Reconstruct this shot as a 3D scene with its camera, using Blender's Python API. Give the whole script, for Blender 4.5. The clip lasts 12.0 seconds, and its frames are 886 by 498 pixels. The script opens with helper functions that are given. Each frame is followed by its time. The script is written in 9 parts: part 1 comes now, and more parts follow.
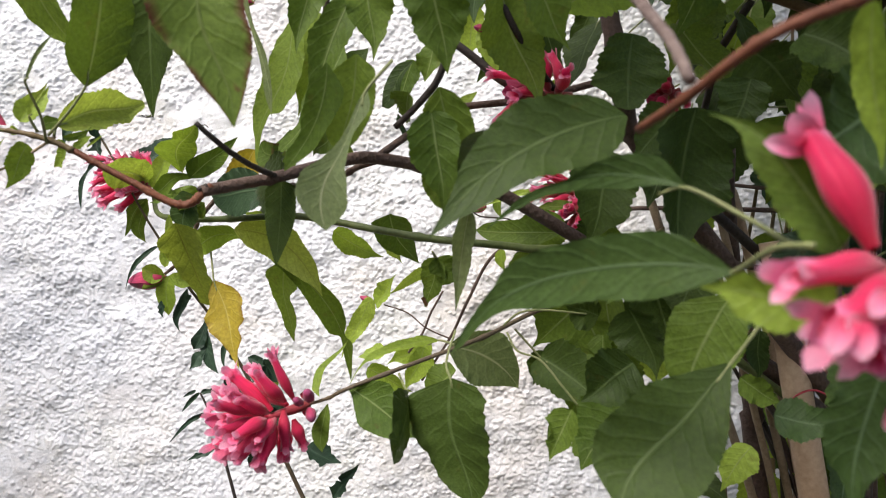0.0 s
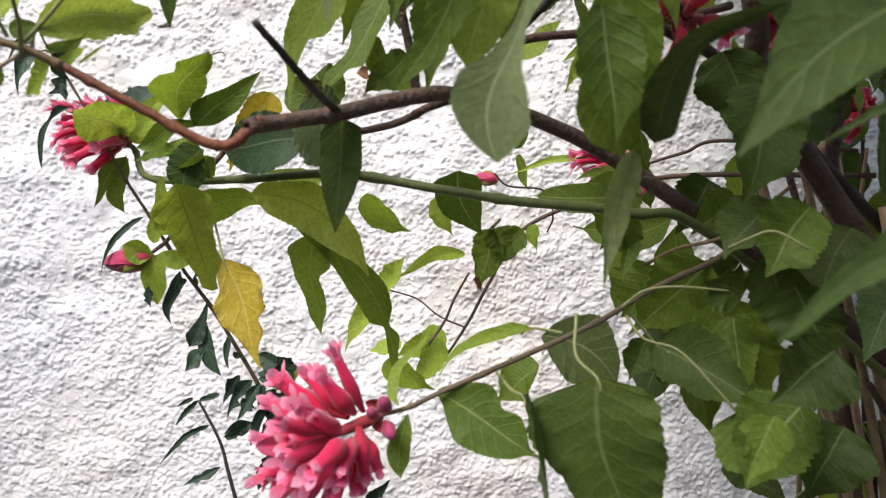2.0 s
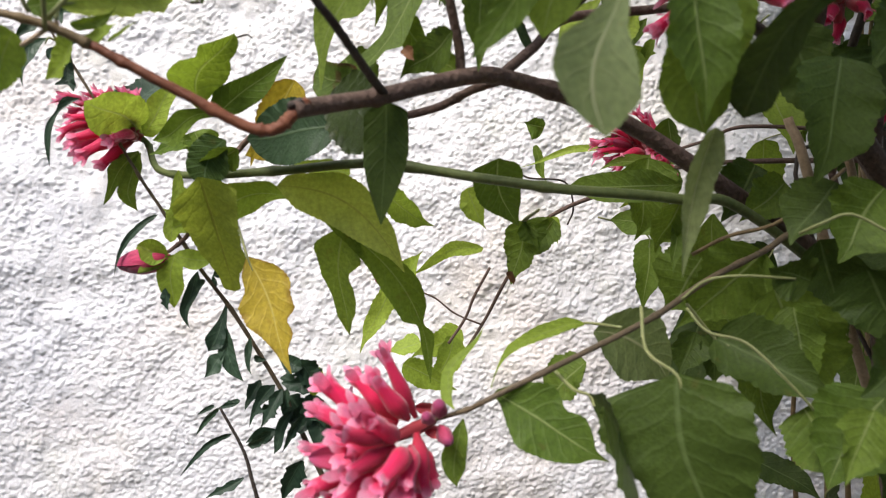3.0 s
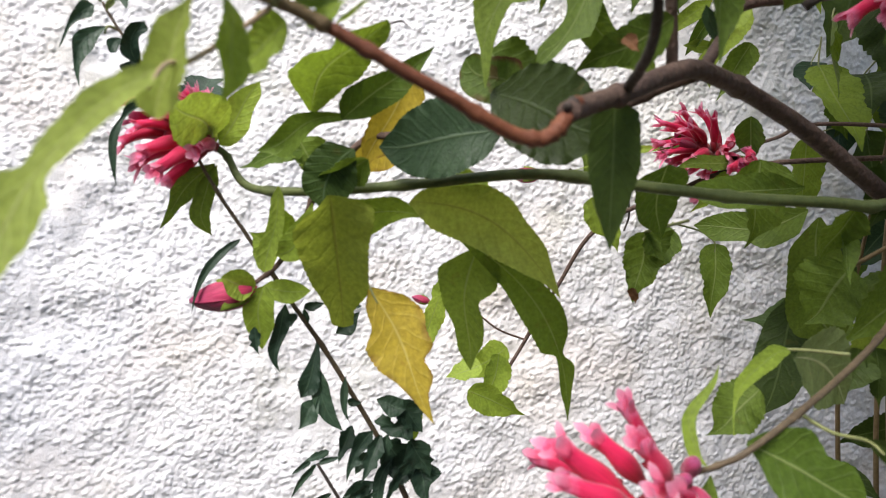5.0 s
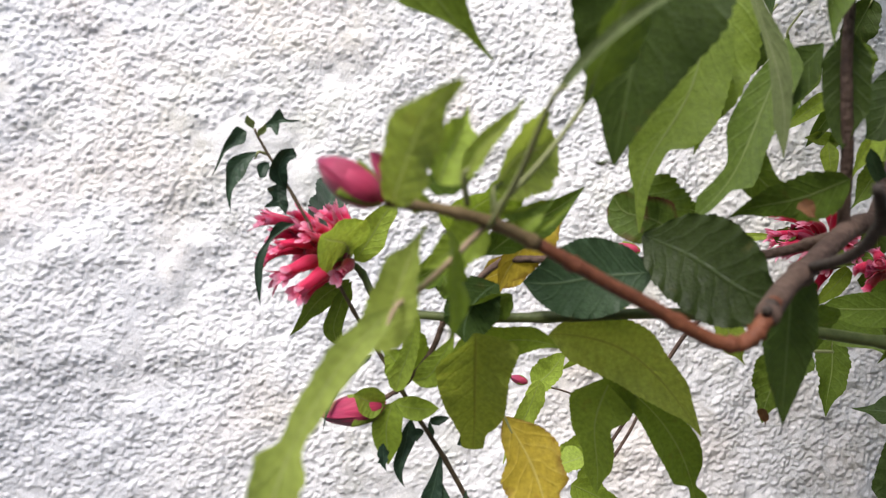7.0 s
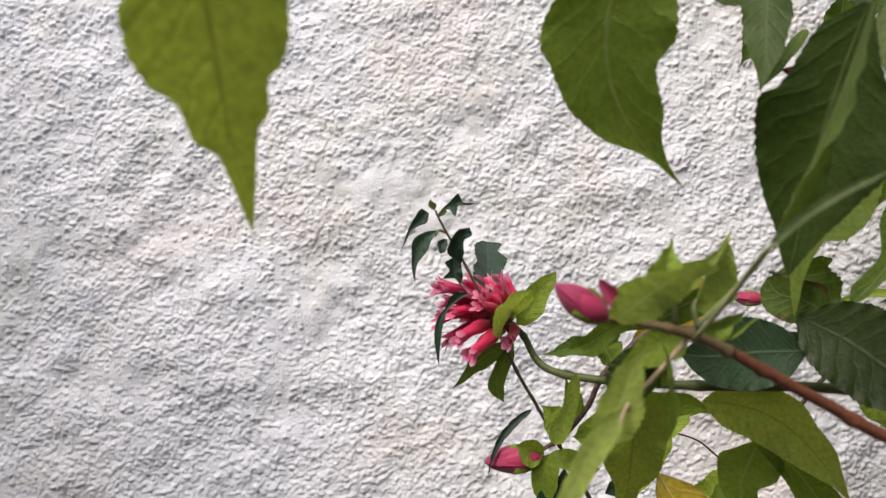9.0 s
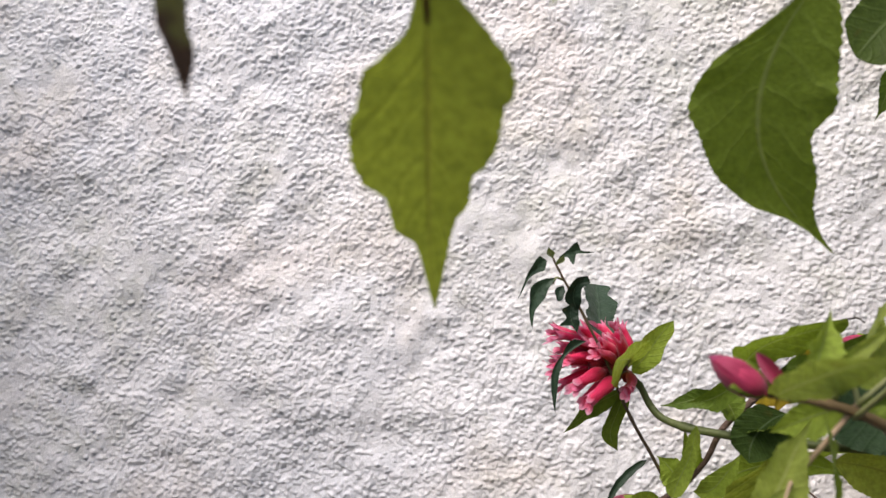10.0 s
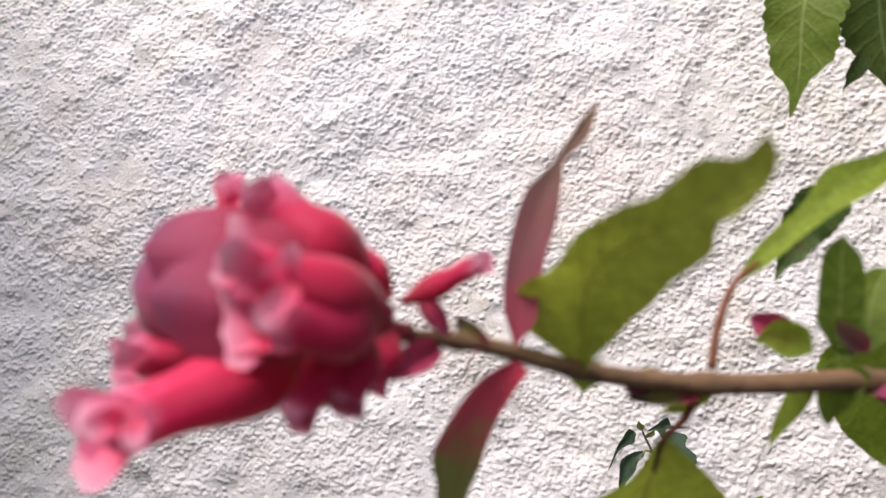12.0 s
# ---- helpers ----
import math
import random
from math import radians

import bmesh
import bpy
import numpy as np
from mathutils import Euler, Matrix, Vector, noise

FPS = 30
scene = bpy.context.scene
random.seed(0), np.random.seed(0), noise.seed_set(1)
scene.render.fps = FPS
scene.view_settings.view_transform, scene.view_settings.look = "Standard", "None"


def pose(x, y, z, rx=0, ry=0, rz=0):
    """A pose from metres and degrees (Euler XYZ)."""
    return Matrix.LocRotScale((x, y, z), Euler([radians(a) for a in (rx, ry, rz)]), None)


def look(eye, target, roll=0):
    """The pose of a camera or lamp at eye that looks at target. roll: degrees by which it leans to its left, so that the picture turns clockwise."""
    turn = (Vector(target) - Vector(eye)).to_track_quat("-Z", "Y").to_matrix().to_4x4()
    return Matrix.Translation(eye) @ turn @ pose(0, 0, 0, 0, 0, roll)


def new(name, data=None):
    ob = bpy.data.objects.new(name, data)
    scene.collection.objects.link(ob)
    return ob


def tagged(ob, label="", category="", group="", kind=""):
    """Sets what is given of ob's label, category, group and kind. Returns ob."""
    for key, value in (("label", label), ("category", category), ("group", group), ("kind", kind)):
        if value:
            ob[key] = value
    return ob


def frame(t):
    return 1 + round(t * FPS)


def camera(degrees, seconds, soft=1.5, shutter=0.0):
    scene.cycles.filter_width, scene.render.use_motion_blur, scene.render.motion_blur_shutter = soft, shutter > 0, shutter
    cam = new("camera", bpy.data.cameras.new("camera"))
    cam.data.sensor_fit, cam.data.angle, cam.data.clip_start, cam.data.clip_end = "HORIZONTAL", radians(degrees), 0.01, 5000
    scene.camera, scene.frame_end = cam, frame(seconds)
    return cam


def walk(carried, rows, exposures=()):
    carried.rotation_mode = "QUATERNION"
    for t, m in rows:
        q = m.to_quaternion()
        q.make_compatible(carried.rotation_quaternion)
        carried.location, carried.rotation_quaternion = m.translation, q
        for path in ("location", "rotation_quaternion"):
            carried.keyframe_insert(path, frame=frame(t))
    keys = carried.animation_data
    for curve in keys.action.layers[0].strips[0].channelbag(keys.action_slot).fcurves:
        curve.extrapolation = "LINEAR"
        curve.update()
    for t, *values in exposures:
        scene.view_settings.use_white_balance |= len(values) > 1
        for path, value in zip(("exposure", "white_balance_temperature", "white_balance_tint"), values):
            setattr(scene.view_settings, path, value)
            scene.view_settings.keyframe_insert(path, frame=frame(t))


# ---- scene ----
cam = camera(63.4, 12.0, soft=1.1)
cam.data.dof.use_dof = True
cam.data.dof.focus_distance = 0.72
cam.data.dof.aperture_fstop = 15
PATH = [
    (0, (0.034, 0.03, 1.336), (-0.042, 2.028, 1.296), -0.0),
    (0.5, (0.01, 0.059, 1.334), (0.013, 2.058, 1.275), -0.6),
    (1, (-0.016, 0.089, 1.33), (0.036, 2.088, 1.272), -0.0),
    (1.5, (-0.036, 0.118, 1.326), (0.052, 2.115, 1.268), -0.5),
    (2, (-0.065, 0.143, 1.319), (0.057, 2.138, 1.251), -0.4),
    (2.5, (-0.088, 0.161, 1.314), (0.094, 2.152, 1.254), -1.4),
    (2.7, (-0.091, 0.164, 1.315), (0.064, 2.157, 1.253), -1.4),
    (4.3, (-0.167, 0.224, 1.316), (0.232, 2.179, 1.18), -3.5),
    (4.5, (-0.183, 0.233, 1.321), (0.248, 2.181, 1.19), -3.8),
    (4.9, (-0.209, 0.246, 1.329), (0.196, 2.202, 1.235), -3.1),
    (5, (-0.22, 0.25, 1.331), (0.198, 2.204, 1.247), -3.2),
    (5.5, (-0.249, 0.264, 1.351), (0.121, 2.228, 1.272), -2.7),
    (6, (-0.259, 0.273, 1.363), (0.097, 2.239, 1.271), -2.0),
    (6.5, (-0.258, 0.27, 1.375), (0.059, 2.243, 1.305), -2.0),
    (6.7, (-0.257, 0.267, 1.38), (0.037, 2.245, 1.333), -1.9),
    (8.3, (-0.279, 0.226, 1.408), (-0.157, 2.222, 1.44), -1.2),
    (8.5, (-0.284, 0.224, 1.408), (-0.197, 2.222, 1.437), -1.4),
    (9, (-0.304, 0.215, 1.418), (-0.286, 2.215, 1.459), -0.9),
    (9.5, (-0.316, 0.207, 1.421), (-0.4, 2.204, 1.489), -0.7),
    (10, (-0.332, 0.206, 1.434), (-0.511, 2.196, 1.531), 0.3),
    (10.5, (-0.351, 0.195, 1.454), (-0.584, 2.179, 1.557), 0.5),
    (11, (-0.367, 0.19, 1.473), (-0.635, 2.168, 1.603), 1.1),
    (11.5, (-0.375, 0.184, 1.499), (-0.646, 2.157, 1.682), 1.6),
    (12, (-0.374, 0.187, 1.516), (-0.616, 2.163, 1.703), 1.6),
]
walk(cam, [(t, look(eye, target, roll)) for t, eye, target, roll in PATH],
     exposures=[(0, 0.89, 6350, 9), (2.7, 0.89, 6350, 10), (5, 0.91, 6250, 9.5), (6.7, 0.82, 6250, 9.5), (8.5, 0.36, 6400, 10.5), (9.2, 0.37, 6450, 10.5), (10, 0.43, 6500, 12), (11, 0.54, 6650, 14), (12, 0.55, 6680, 15)])
# ---- world and light ----
world = bpy.data.worlds.new("sky")
scene.world = world
world.use_nodes = True
sky_tree = world.node_tree
sky_tex = sky_tree.nodes.new("ShaderNodeTexSky")
sky_tex.sky_type = "NISHITA"
sky_tex.sun_disc = False
sky_tex.sun_elevation = radians(54)
sky_tex.sun_rotation = radians(220)
sky_tex.dust_density = 3.0
sky_background = sky_tree.nodes["Background"]
sky_background.inputs["Strength"].default_value = 0.15
sky_tree.links.new(sky_tex.outputs["Color"], sky_background.inputs["Color"])

sun_data = bpy.data.lights.new("sun", "SUN")
sun_data.energy = 3.4
sun_data.angle = radians(28)
sun_data.color = (1.0, 0.935, 0.905)
sun = new("sun", sun_data)
sun.matrix_world = look((-1.8, -1.4, 5.5), (0, 1.1, 1.3))


# ---- materials ----
def shader(name):
    """An empty node material, with its tree, its output and a helper that adds and wires a node."""
    mat = bpy.data.materials.new(name)
    mat.use_nodes = True
    tree = mat.node_tree
    tree.nodes.clear()
    out = tree.nodes.new("ShaderNodeOutputMaterial")

    def add(kind, ins=None, **props):
        n = tree.nodes.new("ShaderNode" + kind)
        for k, v in props.items():
            if k == "operation":
                n.operation = v
            elif k == "blend_type":
                n.blend_type = v
            elif k == "feature":
                n.feature = v
            elif k == "data_type":
                n.data_type = v
            elif k == "uv_map":
                n.uv_map = v
        for k, v in (ins or {}).items():
            if isinstance(v, bpy.types.NodeSocket):
                tree.links.new(v, n.inputs[k])
            else:
                n.inputs[k].default_value = v
        return n
    return mat, tree, out, add


def ramp(add, value, stops):
    n = add("ValToRGB", {"Fac": value})
    e = n.color_ramp.elements
    while len(e) < len(stops):
        e.new(0.5)
    for k, (p, c) in zip(e, stops):
        k.position = p
        k.color = (c[0], c[1], c[2], 1)
    return n.outputs["Color"]


def mixed(add, fac, a, b, kind="MIX"):
    n = add("MixRGB", blend_type=kind)
    for key, v in (("Fac", fac), ("Color1", a), ("Color2", b)):
        if isinstance(v, bpy.types.NodeSocket):
            n.id_data.links.new(v, n.inputs[key])
        elif key == "Fac":
            n.inputs[key].default_value = v
        else:
            n.inputs[key].default_value = (v[0], v[1], v[2], 1)
    return n.outputs["Color"]


def leaf_material(name, low, high, vein, glow=0.35, rough=0.58, blemish=(0.12, 0.09, 0.02), spots=0.25, veins=0.42, relief=0.32, edge=0.0):
    """A leaf blade: midrib, side veins and net relief laid out along the blade, mottling, a few blemishes, light coming through."""
    mat, tree, out, add = shader(name)
    uv = add("UVMap", uv_map="blade")
    sep = add("SeparateXYZ", {0: uv.outputs["UV"]})
    u, v = sep.outputs["X"], sep.outputs["Y"]
    across = add("Math", {0: v, 1: 0.5}, operation="SUBTRACT")
    across = add("Math", {0: across.outputs[0]}, operation="ABSOLUTE").outputs[0]
    rib = add("MapRange", {0: across, 1: 0.008, 2: 0.028, 3: 1.7, 4: 0.0}).outputs[0]
    lift = add("Math", {0: across, 1: 3.2}, operation="MULTIPLY").outputs[0]
    along = add("Math", {0: u, 1: 8.0}, operation="MULTIPLY").outputs[0]
    wander = add("TexNoise", {"Vector": add("TexCoord").outputs["Object"], "Scale": 70.0, "Detail": 2.0}).outputs["Fac"]
    along = add("Math", {0: along, 1: wander}, operation="ADD").outputs[0]
    phase = add("Math", {0: along, 1: lift}, operation="SUBTRACT").outputs[0]
    ping = add("Math", {0: phase, 1: 0.5}, operation="PINGPONG").outputs[0]
    side = add("MapRange", {0: ping, 1: 0.0, 2: 0.16, 3: 1.0, 4: 0.0}).outputs[0]
    obj = add("TexCoord").outputs["Object"]
    net = add("TexVoronoi", {"Vector": obj, "Scale": 420.0}, feature="DISTANCE_TO_EDGE").outputs["Distance"]
    net = add("MapRange", {0: net, 1: 0.0, 2: 0.2, 3: 1.0, 4: 0.0}).outputs[0]
    big = add("TexNoise", {"Vector": obj, "Scale": 34.0, "Detail": 4.0}).outputs["Fac"]
    fine = add("TexNoise", {"Vector": obj, "Scale": 420.0, "Detail": 3.0}).outputs["Fac"]
    info = add("ObjectInfo").outputs["Random"]
    island = add("NewGeometry").outputs["Random Per Island"]
    own = add("Math", {0: info, 1: island}, operation="ADD").outputs[0]
    own = add("Math", {0: own}, operation="FRACT").outputs[0]
    tone = add("Math", {0: big, 1: own}, operation="ADD").outputs[0]
    tone = add("Math", {0: tone, 1: 0.5}, operation="MULTIPLY").outputs[0]
    col = ramp(add, tone, [(0.2, low), (0.78, high)])
    grain = add("MapRange", {0: fine, 1: 0.3, 2: 0.7, 3: 0.80, 4: 1.14}).outputs[0]
    col = mixed(add, 1.0, col, add("CombineXYZ", {0: grain, 1: grain, 2: grain}).outputs[0], "MULTIPLY")
    lines = add("Math", {0: side, 1: 0.16}, operation="MULTIPLY").outputs[0]
    lines = add("Math", {0: lines, 1: rib}, operation="MAXIMUM").outputs[0]
    lines = add("Math", {0: lines, 1: veins}, operation="MULTIPLY").outputs[0]
    col = mixed(add, lines, col, vein)
    spot = add("TexNoise", {"Vector": obj, "Scale": 95.0, "Detail": 2.0}).outputs["Fac"]
    spot = add("MapRange", {0: spot, 1: 0.68, 2: 0.75, 3: 0.0, 4: spots}).outputs[0]
    col = mixed(add, spot, col, blemish)
    if edge > 0:
        rim = add("MapRange", {0: across, 1: 0.36, 2: 0.49, 3: 0.0, 4: edge}).outputs[0]
        ragged = add("TexNoise", {"Vector": obj, "Scale": 130.0, "Detail": 3.0}).outputs["Fac"]
        ragged = add("MapRange", {0: ragged, 1: 0.4, 2: 0.55, 3: 0.0, 4: 1.0}).outputs[0]
        rim = add("Math", {0: rim, 1: ragged}, operation="MULTIPLY").outputs[0]
        col = mixed(add, rim, col, (0.10, 0.03, 0.02))
    h = add("Math", {0: side, 1: rib}, operation="MAXIMUM").outputs[0]
    h2 = add("Math", {0: net, 1: 0.35}, operation="MULTIPLY").outputs[0]
    h = add("Math", {0: h, 1: h2}, operation="ADD").outputs[0]
    bump = add("Bump", {"Height": h, "Strength": relief, "Distance": 0.0007}).outputs["Normal"]
    gloss = add("BsdfPrincipled", {"Base Color": col, "Roughness": rough, "Normal": bump, "Specular IOR Level": 0.22})
    bright = mixed(add, 1.0, col, (1.2, 1.2, 0.75), "MULTIPLY")
    through_light = add("BsdfTranslucent", {"Color": bright, "Normal": bump})
    mix = add("MixShader", {0: glow, 1: gloss.outputs[0], 2: through_light.outputs[0]})
    tree.links.new(mix.outputs[0], out.inputs["Surface"])
    return mat


def petal_material(name, base, mid, tip, glow=0.35, stops=None):
    """A petal that runs from one colour at its foot to another at its lip, with fine streaks along it."""
    mat, tree, out, add = shader(name)
    uv = add("UVMap", uv_map="blade")
    sep = add("SeparateXYZ", {0: uv.outputs["UV"]})
    obj = add("TexCoord").outputs["Object"]
    wob = add("TexNoise", {"Vector": obj, "Scale": 160.0, "Detail": 3.0}).outputs["Fac"]
    wob = add("MapRange", {0: wob, 1: 0.3, 2: 0.7, 3: -0.09, 4: 0.09}).outputs[0]
    t = add("Math", {0: sep.outputs["X"], 1: wob}, operation="ADD").outputs[0]
    info = add("ObjectInfo").outputs["Random"]
    col = ramp(add, t, stops or [(0.0, base), (0.84, mid), (1.0, tip)])
    streak_at = add("CombineXYZ", {0: add("Math", {0: sep.outputs["Y"], 1: 60.0}, operation="MULTIPLY").outputs[0], 1: add("Math", {0: sep.outputs["X"], 1: 3.0}, operation="MULTIPLY").outputs[0], 2: info}).outputs[0]
    streak = add("TexNoise", {"Vector": streak_at, "Scale": 1.0, "Detail": 2.0}).outputs["Fac"]
    shade = add("MapRange", {0: streak, 1: 0.3, 2: 0.7, 3: 0.78, 4: 1.12}).outputs[0]
    col = mixed(add, 1.0, col, add("CombineXYZ", {0: shade, 1: shade, 2: shade}).outputs[0], "MULTIPLY")
    lift = add("MapRange", {0: info, 3: 0.82, 4: 1.12}).outputs[0]
    col = mixed(add, 1.0, col, add("CombineXYZ", {0: lift, 1: lift, 2: lift}).outputs[0], "MULTIPLY")
    bump = add("Bump", {"Height": streak, "Strength": 0.4, "Distance": 0.0006}).outputs["Normal"]
    gloss = add("BsdfPrincipled", {"Base Color": col, "Roughness": 0.55, "Normal": bump, "Specular IOR Level": 0.3, "Sheen Weight": 0.3})
    soft = add("BsdfTranslucent", {"Color": col, "Normal": bump})
    mix = add("MixShader", {0: glow, 1: gloss.outputs[0], 2: soft.outputs[0]})
    tree.links.new(mix.outputs[0], out.inputs["Surface"])
    return mat


def bark_material(name, low, high, scale=120.0, rough=0.7, relief=0.8):
    mat, tree, out, add = shader(name)
    obj = add("TexCoord").outputs["Object"]
    big = add("TexNoise", {"Vector": obj, "Scale": 22.0, "Detail": 4.0}).outputs["Fac"]
    fine = add("TexNoise", {"Vector": obj, "Scale": scale * 3, "Detail": 5.0, "Roughness": 0.7}).outputs["Fac"]
    both = add("Math", {0: big, 1: fine}, operation="ADD").outputs[0]
    both = add("Math", {0: both, 1: 0.5}, operation="MULTIPLY").outputs[0]
    col = ramp(add, both, [(0.36, low), (0.64, high)])
    cell = add("TexVoronoi", {"Vector": obj, "Scale": scale * 2.2}).outputs["Distance"]
    h = add("Math", {0: fine, 1: cell}, operation="ADD").outputs[0]
    bump = add("Bump", {"Height": h, "Strength": relief, "Distance": 0.0009}).outputs["Normal"]
    b = add("BsdfPrincipled", {"Base Color": col, "Roughness": rough, "Normal": bump, "Specular IOR Level": 0.3})
    tree.links.new(b.outputs[0], out.inputs["Surface"])
    return mat


def render_material():
    """Painted roughcast: off-white, with grey-green algae and faint rust stains, gritty."""
    mat, tree, out, add = shader("roughcast")
    obj = add("TexCoord").outputs["Object"]
    big = add("TexNoise", {"Vector": obj, "Scale": 3.2, "Detail": 5.0, "Roughness": 0.62}).outputs["Fac"]
    mid = add("TexNoise", {"Vector": obj, "Scale": 24.0, "Detail": 5.0, "Roughness": 0.65}).outputs["Fac"]
    grit = add("TexNoise", {"Vector": obj, "Scale": 420.0, "Detail": 4.0, "Roughness": 0.72}).outputs["Fac"]
    col = ramp(add, big, [(0.3, (0.66, 0.665, 0.685)), (0.7, (0.755, 0.735, 0.715))])
    algae = add("Math", {0: big, 1: mid}, operation="MULTIPLY").outputs[0]
    algae = add("MapRange", {0: algae, 1: 0.24, 2: 0.40, 3: 0.0, 4: 0.5}).outputs[0]
    col = mixed(add, algae, col, (0.53, 0.54, 0.46))
    rust = add("TexNoise", {"Vector": obj, "Scale": 6.0, "Detail": 5.0}).outputs["Fac"]
    rust = add("MapRange", {0: rust, 1: 0.52, 2: 0.70, 3: 0.0, 4: 0.42}).outputs[0]
    col = mixed(add, rust, col, (0.68, 0.59, 0.52))
    speck = add("MapRange", {0: grit, 1: 0.3, 2: 0.7, 3: 0.84, 4: 1.06}).outputs[0]
    col = mixed(add, 1.0, col, add("CombineXYZ", {0: speck, 1: speck, 2: speck}).outputs[0], "MULTIPLY")
    grain = add("TexNoise", {"Vector": obj, "Scale": 190.0, "Detail": 3.0}).outputs["Fac"]
    relief = add("Math", {0: grain, 1: grit}, operation="ADD").outputs[0]
    bump = add("Bump", {"Height": relief, "Strength": 0.40, "Distance": 0.0012}).outputs["Normal"]
    b = add("BsdfPrincipled", {"Base Color": col, "Roughness": 0.62, "Normal": bump, "Specular IOR Level": 0.4})
    tree.links.new(b.outputs[0], out.inputs["Surface"])
    return mat


def soil_material():
    mat, tree, out, add = shader("garden_soil")
    obj = add("TexCoord").outputs["Object"]
    big = add("TexNoise", {"Vector": obj, "Scale": 1.3, "Detail": 6.0}).outputs["Fac"]
    fine = add("TexNoise", {"Vector": obj, "Scale": 60.0, "Detail": 5.0}).outputs["Fac"]
    both = add("Math", {0: big, 1: fine}, operation="MULTIPLY").outputs[0]
    col = ramp(add, both, [(0.12, (0.05, 0.035, 0.02)), (0.4, (0.13, 0.12, 0.06))])
    bump = add("Bump", {"Height": fine, "Strength": 0.8, "Distance": 0.02}).outputs["Normal"]
    b = add("BsdfPrincipled", {"Base Color": col, "Roughness": 0.95, "Normal": bump})
    tree.links.new(b.outputs[0], out.inputs["Surface"])
    return mat


ROUGHCAST = render_material()
SOIL = soil_material()
LEAF = {
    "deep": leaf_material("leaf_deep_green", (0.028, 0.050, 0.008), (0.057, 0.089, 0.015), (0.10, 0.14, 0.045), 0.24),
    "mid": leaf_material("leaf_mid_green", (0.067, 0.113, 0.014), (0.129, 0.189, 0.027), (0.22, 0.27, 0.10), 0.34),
    "fresh": leaf_material("leaf_fresh_green", (0.172, 0.248, 0.027), (0.269, 0.356, 0.054), (0.23, 0.28, 0.10), 0.42),
    "soft": leaf_material("leaf_soft_green", (0.102, 0.158, 0.018), (0.173, 0.242, 0.036), (0.21, 0.26, 0.09), 0.40),
    # Light from behind put into the colour: brighter blade, darker ribs.
    "bright": leaf_material("leaf_backlit_green", (0.190, 0.238, 0.030), (0.268, 0.320, 0.056), (0.17, 0.17, 0.035), 0.45),
    "lime": leaf_material("leaf_lime_green", (0.235, 0.300, 0.050), (0.320, 0.390, 0.085), (0.38, 0.41, 0.16), 0.48),
    "pale": leaf_material("leaf_pale_underside", (0.120, 0.160, 0.060), (0.190, 0.230, 0.095), (0.30, 0.32, 0.18), 0.35, 0.65, veins=0.6),
    "grey": leaf_material("leaf_grey_green_upper", (0.034, 0.064, 0.014), (0.060, 0.098, 0.023), (0.11, 0.16, 0.08), 0.22, 0.55),
    # Dark teal; its darkness also stands for shade deep in the bush.
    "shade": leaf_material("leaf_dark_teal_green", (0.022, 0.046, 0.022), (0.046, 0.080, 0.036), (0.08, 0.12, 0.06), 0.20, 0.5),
    "olive": leaf_material("leaf_dark_olive_green", (0.018, 0.030, 0.006), (0.036, 0.054, 0.011), (0.045, 0.065, 0.02), 0.15, 0.5),
    "yellow": leaf_material("leaf_yellow", (0.33, 0.25, 0.022), (0.43, 0.33, 0.045), (0.48, 0.40, 0.12), 0.40, spots=0.5, blemish=(0.25, 0.11, 0.02), edge=0.6),
    "scorched": leaf_material("leaf_scorched_rim", (0.076, 0.122, 0.016), (0.129, 0.185, 0.030), (0.16, 0.20, 0.06), 0.30, edge=1.0, spots=0.6, blemish=(0.10, 0.035, 0.02)),
    "dark": leaf_material("leaf_dark_blue_green", (0.016, 0.034, 0.020), (0.036, 0.066, 0.038), (0.06, 0.10, 0.06), 0.15, 0.42),
    "bract": petal_material("bract_pink_to_green", (0.50, 0.035, 0.085), (0.24, 0.19, 0.06), (0.14, 0.08, 0.035),
                            stops=[(0.05, (0.46, 0.035, 0.075)), (0.30, (0.36, 0.06, 0.075)), (0.48, (0.17, 0.17, 0.045)), (0.72, (0.17, 0.16, 0.05)), (0.80, (0.085, 0.05, 0.03))]),
    "bract_red": petal_material("bract_red_to_bronze", (0.40, 0.05, 0.09), (0.24, 0.10, 0.075), (0.21, 0.13, 0.06), stops=[(0.0, (0.32, 0.035, 0.075)), (0.3, (0.20, 0.055, 0.07)), (0.7, (0.155, 0.080, 0.060)), (1.0, (0.17, 0.10, 0.055))]),
    "brown": leaf_material("leaf_withered_brown", (0.10, 0.045, 0.022), (0.19, 0.09, 0.04), (0.2, 0.1, 0.05), 0.2),
}
COROLLA = petal_material("corolla_pink", (0.52, 0.004, 0.036), (0.74, 0.020, 0.112), (0.84, 0.24, 0.42))
LIP = petal_material("corolla_lip_pale_pink", (0.78, 0.06, 0.16), (0.84, 0.28, 0.42), (0.88, 0.52, 0.64), 0.4, stops=[(0.3, (0.78, 0.05, 0.15)), (0.7, (0.84, 0.22, 0.36)), (1.0, (0.87, 0.45, 0.58))])
BUD = petal_material("bud_bract_crimson", (0.46, 0.030, 0.080), (0.45, 0.045, 0.125), (0.36, 0.060, 0.16), 0.30)
GLOBE = petal_material("bract_globe_purple", (0.56, 0.030, 0.085), (0.46, 0.060, 0.15), (0.33, 0.085, 0.20), 0.35)
CALYX = petal_material("calyx_red", (0.33, 0.05, 0.05), (0.42, 0.03, 0.05), (0.36, 0.03, 0.06), 0.2)
